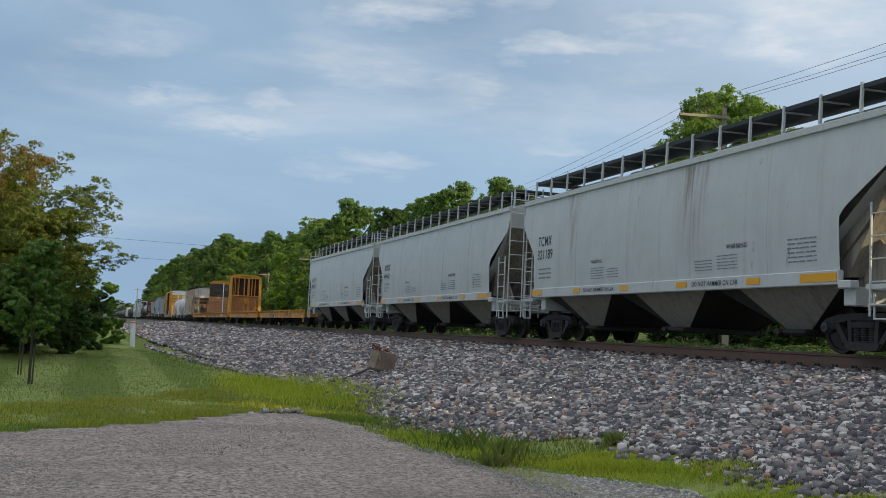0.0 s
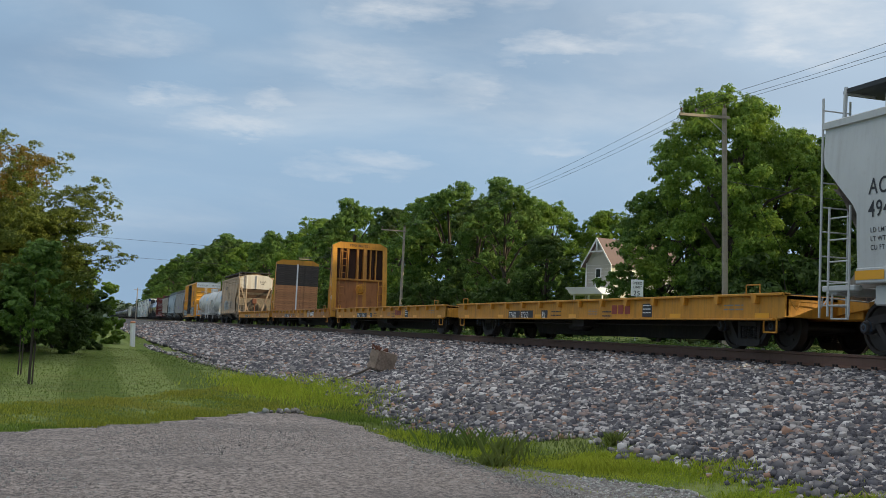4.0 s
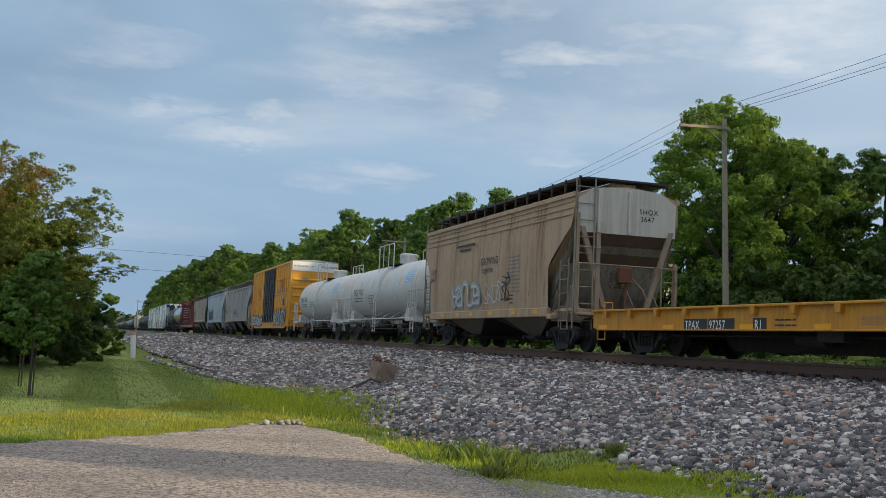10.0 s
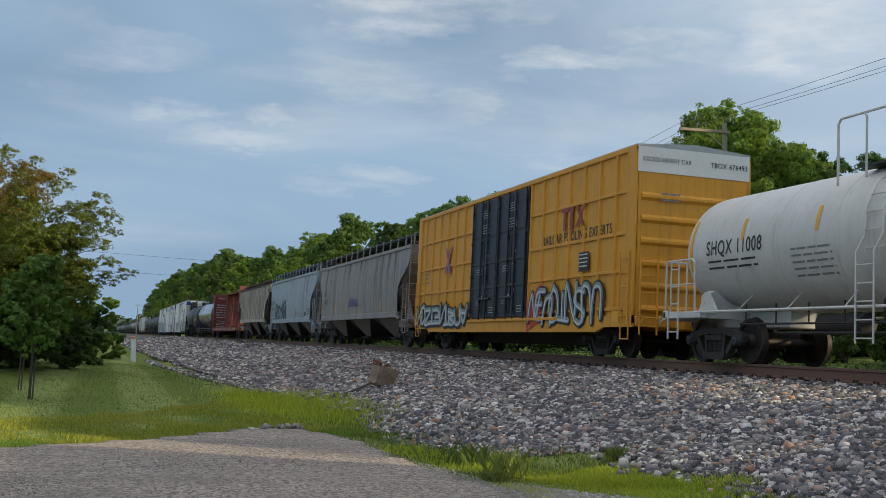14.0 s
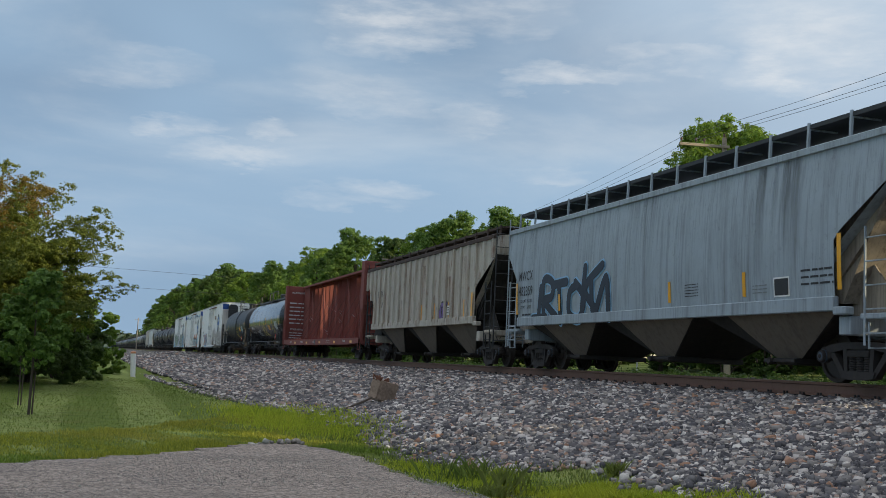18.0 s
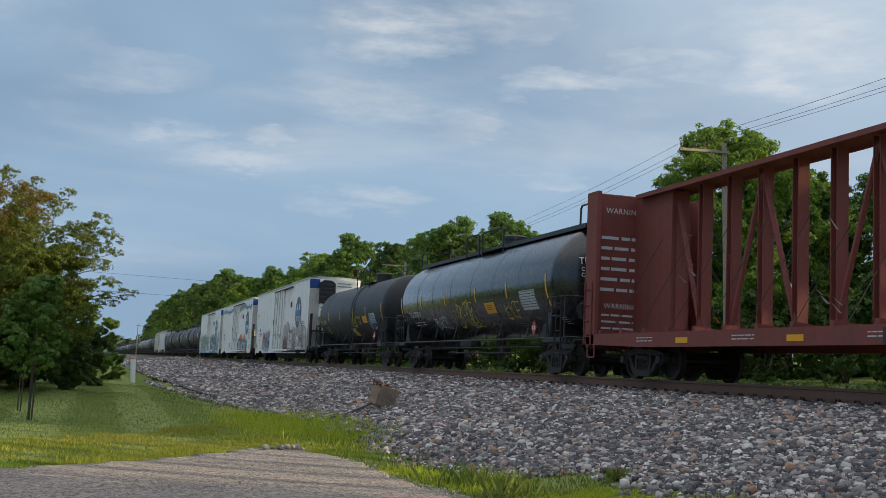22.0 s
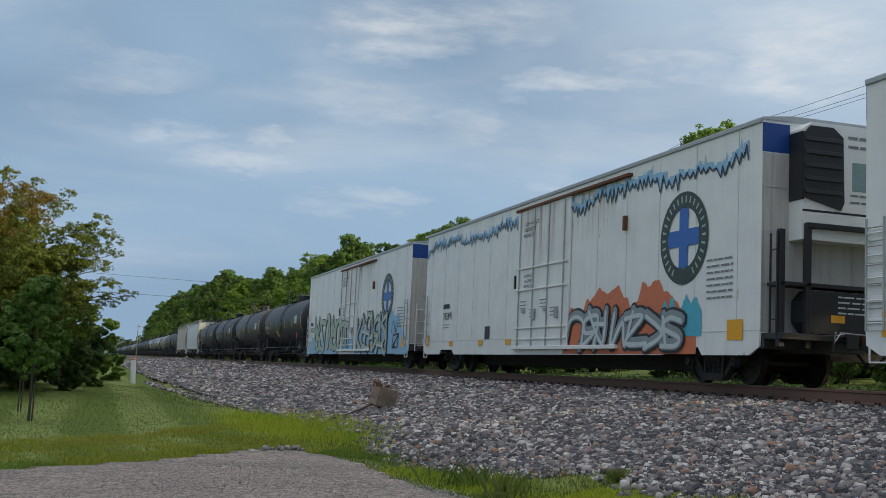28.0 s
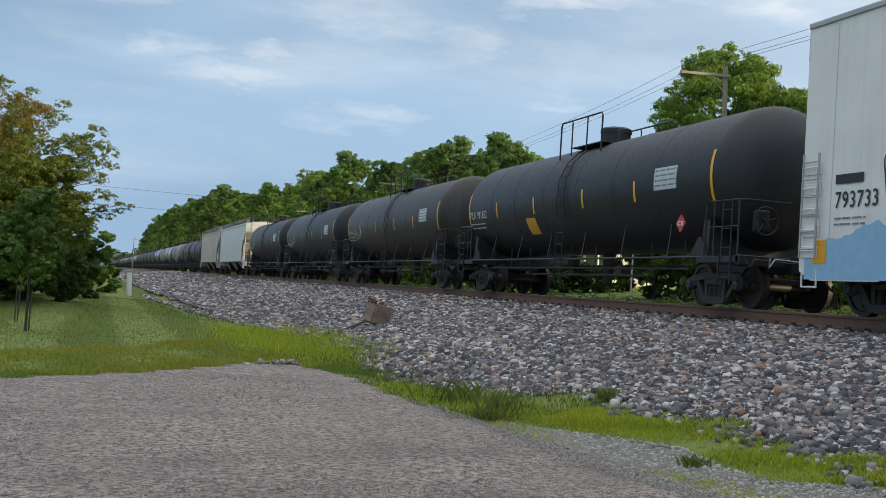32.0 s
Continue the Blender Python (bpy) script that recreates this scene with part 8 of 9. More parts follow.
    words(car, "DINGALING", -1.75, 2.22, 0.15, "graf_yellow", sk, 0.8)
    words(car, "KING", -2.2, 1.95, 0.17, "graf_yellow", sk, 0.8)
    patch(car, -0.1, -0.95, 1.45, 1.80, "graf_yellow", sk, "notice_panel")
    patch(car, -3.1, -4.0, 2.0, 2.32, "reflector", sk, "notice_panel")
    tag(car, 5.6, 5.0, 1.72, 1.98, 2, "graf_yellow", sk, 174, 0.012)
    tag(car, -4.2, -5.4, 1.7, 2.2, 4, "graf_blue", sk, 75, 0.022)
    patch(car, -L + 3.3, -L + 2.2, 1.95, 2.4, "graf_white", sk, "data_panel", off=0.004)
    bars(car, -L + 3.25, 2.37, 1.0, 0.42, 6, "marking_black", sk, 7)
    for y in (L - 0.75, -L + 0.95):
        patch(car, y, y - 0.1, 1.95, 2.85, "reflector", sk, "reflector")
    placard(car, -L + 1.7, 1.35, -1.50)
    car, sk, h, hb = reefer(326.0, 351.1, "white refrigerator car with faded red and grey graffiti along the bottom", 7, em=3.42, dc=-0.1)
    wash(car, -3.0, -hb + 0.2, 0.62, 1.9, "soot_spray", sk, 80)
    off = lambda y, z: sk(y, z) - 0.004
    wash(car, -2.1, -hb + 0.3, 0.60, 1.9, "soot_spray", sk, 187)
    peaks(car, -2.4, -hb + 0.5, 0.75, 2.75, flat_skin(-1.565), 81)
    for k in range(2):
        tag(car, -2.6, -hb + 0.6, 0.75 + 0.25 * k, 1.5 + 0.2 * k, 7, ("grey_dirty", "soot_spray")[k], lambda y, z: sk(y, z) - 0.03, 181 + k, 0.016)
    for k, (ya, yb, za, zb, mt) in enumerate(((-2.6, -4.2, 0.70, 1.7, "slope_brown"), (-4.4, -6.3, 0.9, 1.9, "white_reefer"), (-6.2, -7.6, 0.70, 1.3, "soot_spray"), (-7.4, -9.6, 0.8, 1.6, "white_reefer"))):
        wash(car, ya, yb, za, zb, mt, flat_skin(-1.592 - 0.002 * k), 300 + k)
        scribble(car, ya, yb, za, zb + 0.5, ("graf_white", "slope_brown", "graf_white", "soot_spray")[k], flat_skin(-1.602), 310 + k, 14)
    scribble(car, hb - 4.0, 4.5, 0.9, 2.3, "graf_purple", flat_skin(-1.585), 320, 18)
    graffiti(car, hb - 4.2, 4.3, 0.75, 2.1, 4, "graf_orange", "graf_blue", flat_skin(-1.56), 82, "graf_white", "graf_blue")
    scribble(car, hb - 0.7, hb - 1.8, 3.1, 3.6, "graf_orange", sk, 83, 16)
    car, sk, h, hb = reefer(351.67, 375.62, "white refrigerator car with blue icicle paint and teal graffiti", 8, em=2.86, dc=-0.47)
    icicles(car, hb, sk)
    wash(car, -2.0, -8.8, 0.58, 2.15, "graf_orange", sk, 184)
    wash(car, -7.2, -9.0, 0.95, 1.85, "graf_cyan", lambda y, z: sk(y, z) - 0.004, 185)
    graffiti(car, -2.2, -8.3, 0.66, 1.75, 7, "graf_steel", "marking_black", lambda y, z: sk(y, z) - 0.010, 84, "graf_white")
    car, sk, h, hb = reefer(375.29, 400.64, "white refrigerator car with green and light blue graffiti", 9, unit=False, em=3.66, dc=0.1)
    wash(car, -1.6, -hb + 0.1, 0.58, 2.35, "graf_blue", sk, 189)
    wash(car, 1.3, -1.5, 0.74, 1.6, "graf_blue", flat_skin(-1.625), 190)
    wash(car, 10.9, 2.0, 0.58, 1.5, "graf_blue", sk, 191)
    graffiti(car, 9.0, 2.2, 0.66, 2.55, 7, "graf_green", "marking_black", sk, 86, edge=0.05)
    graffiti(car, 1.8, -0.2, 0.9, 2.3, 2, "graf_green", "marking_black", flat_skin(-1.63), 87, edge=0.05)
    graffiti(car, -1.9, -7.6, 0.66, 2.45, 7, "graf_green", "marking_black", lambda y, z: sk(y, z) - 0.008, 288, "graf_white", edge=0.06)
    tag(car, -8.5, -9.2, 1.5, 2.05, 1, "marking_black", lambda y, z: sk(y, z) - 0.006, 89, 0.03)
    tag(car, -8.6, -9.3, 0.9, 1.45, 1, "marking_black", lambda y, z: sk(y, z) - 0.006, 91, 0.03)
    words(car, "EXCESS HEIGHT CAR", -0.95, 4.12, 0.16, "marking_black", None, 0.9, end=-(hb + 0.008))
    bars(car, 0.2, 3.4, 0.8, 0.3, 3, "stencil", None, 92, end=-(hb + 0.008))
    for a, b, pt, num, sd in ((400.3, 418.9, "black_tank", "TILX 191652", 1), (418.9, 437.2, "brown_tank", "GATX 200452", 2), (437.2, 455.0, "dull_tank", "PROX 77815", 3), (455.0, 473.2, "dull_tank", "", 4)):
        car, sk, h, L = tank(a, b, "dull_tank" if sd == 1 else pt, "dark tank car with yellow reflectors and white stencils" if sd != 2 else "sooty brown tank car with pale streaks", zc=2.72, R=1.50)
        if sd == 1:
            words(car, num, L - 0.7, 2.35, 0.24, "white", sk, 0.85)
            patch(car, 2.7, 2.0, 1.75, 2.2, "reflector", sk, "notice_panel")
            placard(car, -L + 1.9, 1.72, -1.49)
        else:
            scribble(car, L - 0.8, L - 3.6, 2.1, 2.5, "graf_white", sk, 90 + sd, 24)
        bars(car, L - 0.75, 2.2, 1.4, 0.25, 2, "graf_white", sk, sd)
        patch(car, -L + 3.2, -L + 2.2, 2.5, 3.0, "graf_white", sk, "data_panel", off=0.004)
        bars(car, -L + 3.15, 2.95, 0.95, 0.45, 4, "stencil", sk, 8)
        for y in (L - 0.65, -L + 0.85):
            patch(car, y, y - 0.1, 2.1, 3.2, "reflector", sk, "reflector")
    hopper(473.2, 493.0, "grey", "white covered hopper far back in the train", detail=False, eave=4.3, top=4.55)
    hopper(493.0, 513.0, "beige_old", "cream covered hopper far back in the train", detail=False, eave=4.3, top=4.55)
    # the far rest of the train
    y, g = 513.0, random.Random(9)
    base = []
    for pt in ("dull_tank", "brown_tank", "grey_dirty", "black_tank"):
        car, sk, h, L = tank(y, y + 17.7, pt, "dark tank car far back in the train")
        base.append(car)
        y += 17.7
    while y < 1450:
        src = base[g.choice((0, 0, 1, 2, 3))]
        c = copy_thing(src, Matrix.Translation((DC, y + 8.85, 0)))
        CARS.append((c, y + 8.85))
        for o in c.children_recursive:
            if o.name.startswith("wheelset"):
                WHEELS.append((o, 1 if o.location.y > 0 else -1))
        y += 17.7


def placard(car, y, z, x):
    mb = MB().prism([(y, z + 0.2), (y - 0.2, z), (y, z - 0.2), (y + 0.2, z)], x - 0.02, x)
    p = part("hazard_placard", mb, "placard", car, "red diamond hazard placard", smooth=0)
    part("placard_strip", MB().box(x - 0.026, x - 0.021, y - 0.11, y + 0.11, z - 0.05, z + 0.05), "white", p)
    words(p, "1987", y + 0.10, z - 0.035, 0.07, "marking_black", flat_skin(x - 0.022), 0.9)


def icicles(car, hb, sk):
    """A jagged row of painted icicles below the roof."""
    g = random.Random(5)
    paint, line = MB(), MB()
    y, k, pts, x = hb - 0.05, 0, [], sk(0, 0)
    while y > -hb + 0.35:
        base = 4.52 + 0.10 * math.sin(y * 0.9) + 0.06 * math.sin(y * 2.7)
        pts.append((y, base - (g.uniform(0.10, 0.34) if k % 2 else g.uniform(-0.10, 0.06))))
        y -= g.uniform(0.06, 0.17)
        k += 1
    for (a, b), (c, d) in zip(pts, pts[1:]):
        top = max(b, d) + g.uniform(0.03, 0.12)
        o = 0.006 + 0.00002 * len(paint.f)
        paint.add([(x - o, a, b), (x - o, c, d), (x - o, c, top), (x - o, a, top)], [(0, 1, 2, 3)])
        if g.random() < 0.16:
            paint.add([(x - o, a, top), (x - o, a - 0.09, top), (x - o, a - 0.05, top + g.uniform(0.12, 0.30))], [(0, 1, 2)])
    ribbon(line, pts, 0.017, 0.014, sk, 5, 0.00002)
    part("icicle_paint", paint, "graf_blue", car, smooth=0)["kind"] = "stuff"
    part("icicle_outline", line, "spray_navy", car, smooth=0)["kind"] = "stuff"


make_train()


# ---------- trees ----------
def leaves_mesh(name, centres, radii, count, leaf, seed, squash=0.75, tufts=14, small=0.16, large=0.42):
    """Many small leaf quads on tufts that sit on the outside of each clump."""
    g = np.random.default_rng(seed)

    def unit(k, lift=0.0):
        d = g.normal(0, 1, (k, 3)) + np.array([0, 0, lift])
        return d / np.linalg.norm(d, axis=1, keepdims=True)

    c, r = np.asarray(centres, float), np.asarray(radii, float)
    own = np.repeat(np.arange(len(c)), tufts)
    out = unit(len(own), 0.5)
    tc = c[own] + out * (r[own] * g.uniform(0.45, 0.98, len(own)))[:, None] * np.array([1, 1, squash])
    tr = r[own] * g.uniform(small, large, len(own))
    pick = g.choice(len(tc), count, p=tr ** 2 / (tr ** 2).sum())
    d = unit(count, 0.35)
    p = tc[pick] + d * (tr[pick] * g.uniform(0.45, 1.08, count))[:, None] * np.array([1, 1, 0.62])
    nrm = d * 0.8 + out[pick] * 0.5 + g.normal(0, 0.36, (count, 3)) + np.array([0, 0, 0.25])
    nrm /= np.linalg.norm(nrm, axis=1, keepdims=True)
    u = np.cross(nrm, g.normal(0, 1, (count, 3)))
    u /= np.linalg.norm(u, axis=1, keepdims=True)
    w = np.cross(nrm, u)
    s = leaf * g.uniform(0.6, 1.4, count)[:, None]
    v = np.stack([p - u * s, p - w * s * 0.6 + nrm * s * 0.15, p + u * s, p + w * s * 0.6 + nrm * s * 0.15], 1)
    f = np.arange(count * 4).reshape(-1, 4)
    return raw_mesh(name, v.reshape(-1, 3), f)


def crown_clumps(g, h, spread, base, n, shape=1.0):
    """Centres and sizes of clumps filling an uneven crown above the height base."""
    cs, rs = [], []
    for _ in range(n):
        t = g.random() ** 0.8
        z = base + (h - base) * t
        wide = spread * (math.sin(math.pi * min(0.98, (0.16 + 0.80 * t)) ** shape)) ** 0.7
        a, q = g.uniform(0, 2 * math.pi), math.sqrt(g.uniform(0.12, 1)) * wide
        cs.append((q * math.cos(a), q * math.sin(a), z + g.uniform(-0.3, 0.3)))
        rs.append(g.choice((0.08, 0.12, 0.16, 0.21)) * spread * g.uniform(0.8, 1.15))
    return cs, rs


def tree(name, label, h, spread, base, clumps, leaves, leaf, mat, seed, group=""):
    g = random.Random(seed)
    t = thing(name, label, "tree", group)
    cs, rs = crown_clumps(g, h * 0.93, spread, base, clumps)
    tr = MB()
    lean = g.uniform(-0.04, 0.04)
    tr.tube([(lean * z, lean * 0.5 * z, z) for z in (-0.4, 0.2, h * 0.2, h * 0.45, h * 0.75)], [0.036 * h * 0.75, 0.024 * h, 0.02 * h, 0.013 * h, 0.004 * h], 8)
    for i in range(min(16, clumps)):
        c = Vector(cs[i * len(cs) // min(16, clumps)])
        z0 = max(h * 0.15, min(h * 0.6, c.z * 0.6))
        b = Vector((lean * z0, 0, z0))
        m = b.lerp(c, 0.5) + Vector((0, 0, 0.06 * h))
        tr.tube([b, m, c], [0.010 * h, 0.006 * h, 0.002 * h], 5)
    part("trunk", tr, "bark", t)
    me = leaves_mesh("crown", cs, rs, leaves, leaf, seed)
    part("crown", me, mat, t)
    return t


def make_trees():
    # the big tree at the edge of the lawn, its outer boughs reaching towards the track
    g = random.Random(21)
    big = thing("lawn_tree", "large olive-green tree at the lawn edge, some leaves turning orange", "tree", at=(-4.6, 39.5, -1.4))
    cs, rs = [], []
    for k in range(150):                             # boughs reach out to a broad dome, their sprays thinning outwards
        a, rise = g.uniform(0, 2 * math.pi), g.uniform(-0.55, 1.35)
        far = g.uniform(0.80, 1.03)
        tip = Vector((4.75 * math.cos(rise) * math.cos(a), 4.75 * math.cos(rise) * math.sin(a), 4.0 + (3.3 if rise > 0 else 3.6) * math.sin(rise))) * far
        for q in (0.42, 0.6, 0.76, 0.9, 1.0):
            cs.append((q * tip.x + g.uniform(-0.25, 0.25), q * tip.y + g.uniform(-0.25, 0.25), 2.6 + (tip.z - 2.6) * q ** 0.8 + g.uniform(-0.15, 0.15)))
            rs.append((0.95 - 0.58 * q) * g.uniform(0.75, 1.25))
    limbs = [((4.6, -1.2, 4.3), 0.42), ((4.9, -1.2, 3.75), 0.32), ((5.3, -1.2, 3.5), 0.26), ((5.6, -1.2, 3.45), 0.2), ((4.3, -1.0, 5.9), 0.4), ((4.0, -1.0, 3.3), 0.5), ((4.2, -1.2, 2.7), 0.45),
             ((1.2, -0.5, 7.3), 0.4), ((2.2, -0.8, 7.0), 0.35), ((3.2, -1.0, 6.7), 0.35), ((4.6, -1.1, 5.5), 0.3), ((4.9, -1.1, 4.8), 0.28), ((5.0, -1.2, 3.1), 0.25)]
    for c, r in limbs:
        cs.append(c), rs.append(r)
        for q in (0.72, 0.82, 0.91):
            cs.append((0.1 + (c[0] - 0.1) * q + g.uniform(-0.2, 0.2), c[1] * q + g.uniform(-0.2, 0.2), 2.6 + (c[2] - 2.6) * q ** 0.8 + g.uniform(-0.1, 0.25)))
            rs.append(r * 1.1)
    tr = MB()
    tr.tube([(0, 0, -0.4), (0.05, 0, 0.4), (0.1, 0, 2.2), (0.1, 0, 4.5), (0.2, 0, 7.5)], [0.42, 0.30, 0.24, 0.16, 0.05], 10)
    for c, r in limbs + [(c, 0.4) for c in cs[:90:5]]:
        b = Vector((0.1, 0, min(4.5, max(1.4, c[2] * 0.5))))
        tr.tube([b, b.lerp(Vector(c), 0.55) + Vector((0, 0, 0.3)), Vector(c)], [0.05, 0.022, 0.006], 5)
    part("trunk", tr, "bark", big)
    part("crown", leaves_mesh("crown", cs, rs, 400000, 0.038, 22, 0.6, 24, 0.13, 0.34), "leaf_tree", big)
    warm = [(g.uniform(0.4, 2.6), g.uniform(-4.3, -2.8), g.uniform(4.9, 6.4)) for _ in range(16)]
    part("turning_sprays", leaves_mesh("turning_sprays", warm, [0.5] * 16, 5200, 0.038, 23, 0.6), "leaf_turning", big, "sprays of orange-brown leaves")
    # dark shrubs below it
    for i, (x, y, h, s, mt) in enumerate([(-4.6, 42.5, 4.8, 2.4, "leaf_dark"), (-2.5, 43.0, 5.0, 2.2, "leaf_dark"), (-1.6, 49, 5.0, 2.0, "leaf_dark"), (-0.75, 58, 3.9, 1.9, "leaf_light"), (-7.5, 45, 4.2, 2.4, "leaf_dark"),
                                          (-4.4, 48, 4.4, 2.4, "leaf_dark"), (-3.1, 68, 5.2, 2.6, "leaf_dark"), (-4, 80, 6, 3.2, "leaf"), (-10.5, 44, 4.6, 2.8, "leaf_dark")]):
        sh = thing("shrub", "dense dark green shrub at the edge of the lawn" if mt != "leaf_light" else "bright green shrub at the far end of the lawn", "shrub", "shrubs along the lawn", (x, y, -1.45))
        gg = random.Random(40 + i)
        cs, rs = crown_clumps(gg, h, s, 0.05, 60, 1.2)
        for k in range(34):                          # skirts down to the lawn
            a, q = gg.uniform(0, 2 * math.pi), s * math.sqrt(gg.uniform(0.35, 0.95))
            cs.append((q * math.cos(a), q * math.sin(a), gg.uniform(0.15, 0.36 * h)))
            rs.append(0.2 * s * gg.uniform(0.8, 1.2))
        stem = MB()
        for k in range(7):
            c = cs[k * 6]
            stem.tube([(0, 0, -0.2), (c[0] * 0.4, c[1] * 0.4, c[2] * 0.5), c], [0.06, 0.04, 0.01], 5)
        part("stem", stem, "bark", sh)
        part("foliage", leaves_mesh("foliage", cs, rs, 56000, 0.055, 60 + i, 0.75, 16, 0.18, 0.42), mt, sh)
    # trees of the far wood: four shapes, repeated
    base = [tree("tree", "broad green deciduous tree beyond the track", 12, 5.2, 1.0, 150, 52000, 0.098, "leaf", 31, "trees beyond the track"),
            tree("tree", "tall dark green deciduous tree beyond the track", 14, 4.8, 1.0, 150, 52000, 0.105, "leaf_dark", 32, "trees beyond the track"),
            tree("tree", "light green rounded tree beyond the track", 11, 5.0, 0.8, 190, 84000, 0.076, "leaf_light", 33, "trees beyond the track"),
            tree("tree", "uneven green tree with open crown beyond the track", 13, 5.0, 1.6, 110, 40000, 0.10, "leaf", 34, "trees beyond the track")]
    home = [12, 14, 11, 13]
    g = random.Random(8)
    used = set()

    def plant(x, y, h, k, wide=1.0):
        s = h / home[k]
        m = Matrix.Translation((x, y, float(land(x, y)))) @ Matrix.Rotation(g.uniform(0, 6.28), 4, "Z")
        if k not in used:
            used.add(k)
            t = base[k]
            t.matrix_basis = m
        else:
            t = copy_thing(base[k], m)
        t.scale = (s * wide, s * wide * g.uniform(0.94, 1.06), s)

    # round the pole and the house: x, y, height, kind
    for x, y, h, k in [(37.4, 60.0, 16.2, 2), (41.8, 61.5, 14.2, 2), (45.4, 63.0, 13.8, 0), (50.2, 61.0, 13.0, 0), (35.6, 65.0, 10.4, 0), (48.0, 56.5, 9.0, 3), (54.5, 58.0, 11.5, 3),
                       (41.5, 72.0, 11.5, 1), (47.5, 75.0, 12.0, 1), (54.0, 74.0, 12.0, 1), (43.5, 66.5, 10.0, 1), (58.0, 66.0, 12.5, 1), (33.6, 80.0, 8.6, 1), (46.0, 109.0, 14.0, 2), (42.0, 110.0, 13.5, 1), (51.5, 106.0, 12.6, 2), (56.0, 106.0, 11.6, 0), (38.5, 108.0, 12.0, 0)]:
        plant(x, y, h, k, 0.80 if y == 60.0 else 0.9)
    # the wood that runs along the track into the distance
    ys, tops = [92, 112, 139, 150, 170, 180, 218, 265, 334, 394, 556, 660, 782], [12.5, 13.9, 16.0, 15.4, 16.2, 15.4, 16.2, 20.0, 23.6, 24.6, 26.0, 25.0, 16.0]
    y, i = 92.0, 0
    while y < 790:
        x = 32.5 + g.uniform(-1.2, 2.4)
        h = (float(np.interp(y * 32 / x, ys, tops)) * x / 32 - float(land(x, y))) * g.uniform(0.98, 1.11)
        plant(x, y, h, (0, 1, 0, 2, 1, 3)[i % 6] if y < 260 else (0, 1, 1)[i % 3], g.uniform(0.78, 0.95))
        if i % 3 == 1 and y < 420:
            plant(x + 9, y * 1.2, h * 0.98, (1, 0)[i % 2], 0.9)
        y *= g.uniform(1.055, 1.085)
        i += 1
    # unseen trees off to the side, added between the sun and the track for shade
    for x, y, h, k in [(40.0, 11.5, 17.0, 0), (44.0, 18.0, 17.5, 1), (47.0, 8.0, 18.0, 1), (41.0, 24.0, 16.5, 0), (46.0, 29.0, 17.0, 1), (44.0, 35.0, 16.0, 3), (52.0, 38.0, 18.0, 0), (58.0, 46.0, 19.0, 1), (62.0, 55.0, 19.0, 0), (64.0, 66.0, 18.0, 1),
                       (50.0, 5.0, 19.0, 1), (50.5, 12.0, 19.0, 1), (51.0, 19.0, 19.0, 1), (52.0, 27.0, 19.0, 1), (58.0, 35.0, 19.0, 1), (37.0, 18.0, 12.0, 1), (36.5, 23.5, 10.0, 1), (37.0, 29.0, 12.0, 1)]:
        plant(x, y, h, k)
    # high canopies, also unseen, added to shape the sun patches on lawn and drive
    for x, y, h, b, q in [(40.0, 1.5, 21.0, 10.8, 60), (46.0, 0.5, 23.0, 12.6, 61), (42.0, -18.0, 18.0, 10.6, 13)]:
        t = tree("tree", "unseen tall tree with a high bare trunk, added to shape the sunlight", h, 6.2, b, q, q * 500, 0.17, "leaf", 90 + q, "trees beyond the track")
        t.matrix_basis = Matrix.Translation((x, y, float(land(x, y))))
    # undergrowth along the foot of the wood
    sb = thing("shrub", "thick green undergrowth at the foot of the wood", "shrub", "undergrowth beyond the track")
    gg = random.Random(77)
    cs, rs = crown_clumps(gg, 3.4, 3.0, 0.1, 46, 1.2)
    st = MB()
    for k in range(6):
        st.tube([(0, 0, -0.3), (cs[k][0] * 0.4, cs[k][1] * 0.4, cs[k][2] * 0.5), cs[k]], [0.06, 0.04, 0.01], 5)
    part("stem", st, "bark", sb)
    part("foliage", leaves_mesh("foliage", cs, rs, 5200, 0.13, 78), "leaf_dark", sb)
    first = True
    for i in range(62):
        y = 40 + i * 3.6 + g.uniform(-1.2, 1.2) + max(0, i - 30) * 3
        x = 29.5 + g.uniform(-1.0, 2.6) + (0 if y > 95 else (95 - y) * 0.10)
        if 52 < y < 74 and x < 34:
            x += 3.5
        if 0.43 < x / y < 0.51 and y < 99:
            continue
        m = Matrix.Translation((x, y, float(land(x, y)))) @ Matrix.Rotation(g.uniform(0, 6.28), 4, "Z")
        t = sb if first else copy_thing(sb, m)
        t.matrix_basis = m
        q = g.uniform(0.75, 1.35)
        t.scale = (q, q, q * g.uniform(0.8, 1.2))
        first = False
    for i in range(11):                             # clipped bushes before the house
        y = 83 + g.uniform(-2, 2)
        x = y * math.tan(radians(23.0 + i * 0.44))
        t = copy_thing(sb, Matrix.Translation((x, y, float(land(x, y)) - 0.1)) @ Matrix.Rotation(g.uniform(0, 6.28), 4, "Z"))
        q = max(0.25, (3.0 - float(land(x, y))) / 3.4) * g.uniform(0.75, 1.05)
        t.scale = (q, q, q)
    for i in range(12):
        m = Matrix.Translation((38 + i * 2.6, 54 - i * 0.2 + g.uniform(-1, 1), float(land(38 + i * 2.6, 54)))) @ Matrix.Rotation(g.uniform(0, 6.28), 4, "Z")
        t = copy_thing(sb, m)
        q = g.uniform(0.9, 1.5)
        t.scale = (q, q, q)
    # dark brush along the foot of the far bank, with gaps
    bg = np.random.default_rng(14)
    by = 7 + 170 * bg.uniform(0, 1, 1300) ** 1.5
    bx = 18.2 + bg.uniform(-0.5, 3.0, 1300)
    ok = wave(bx * 0.4, by * 0.35, 2.0) > -0.75
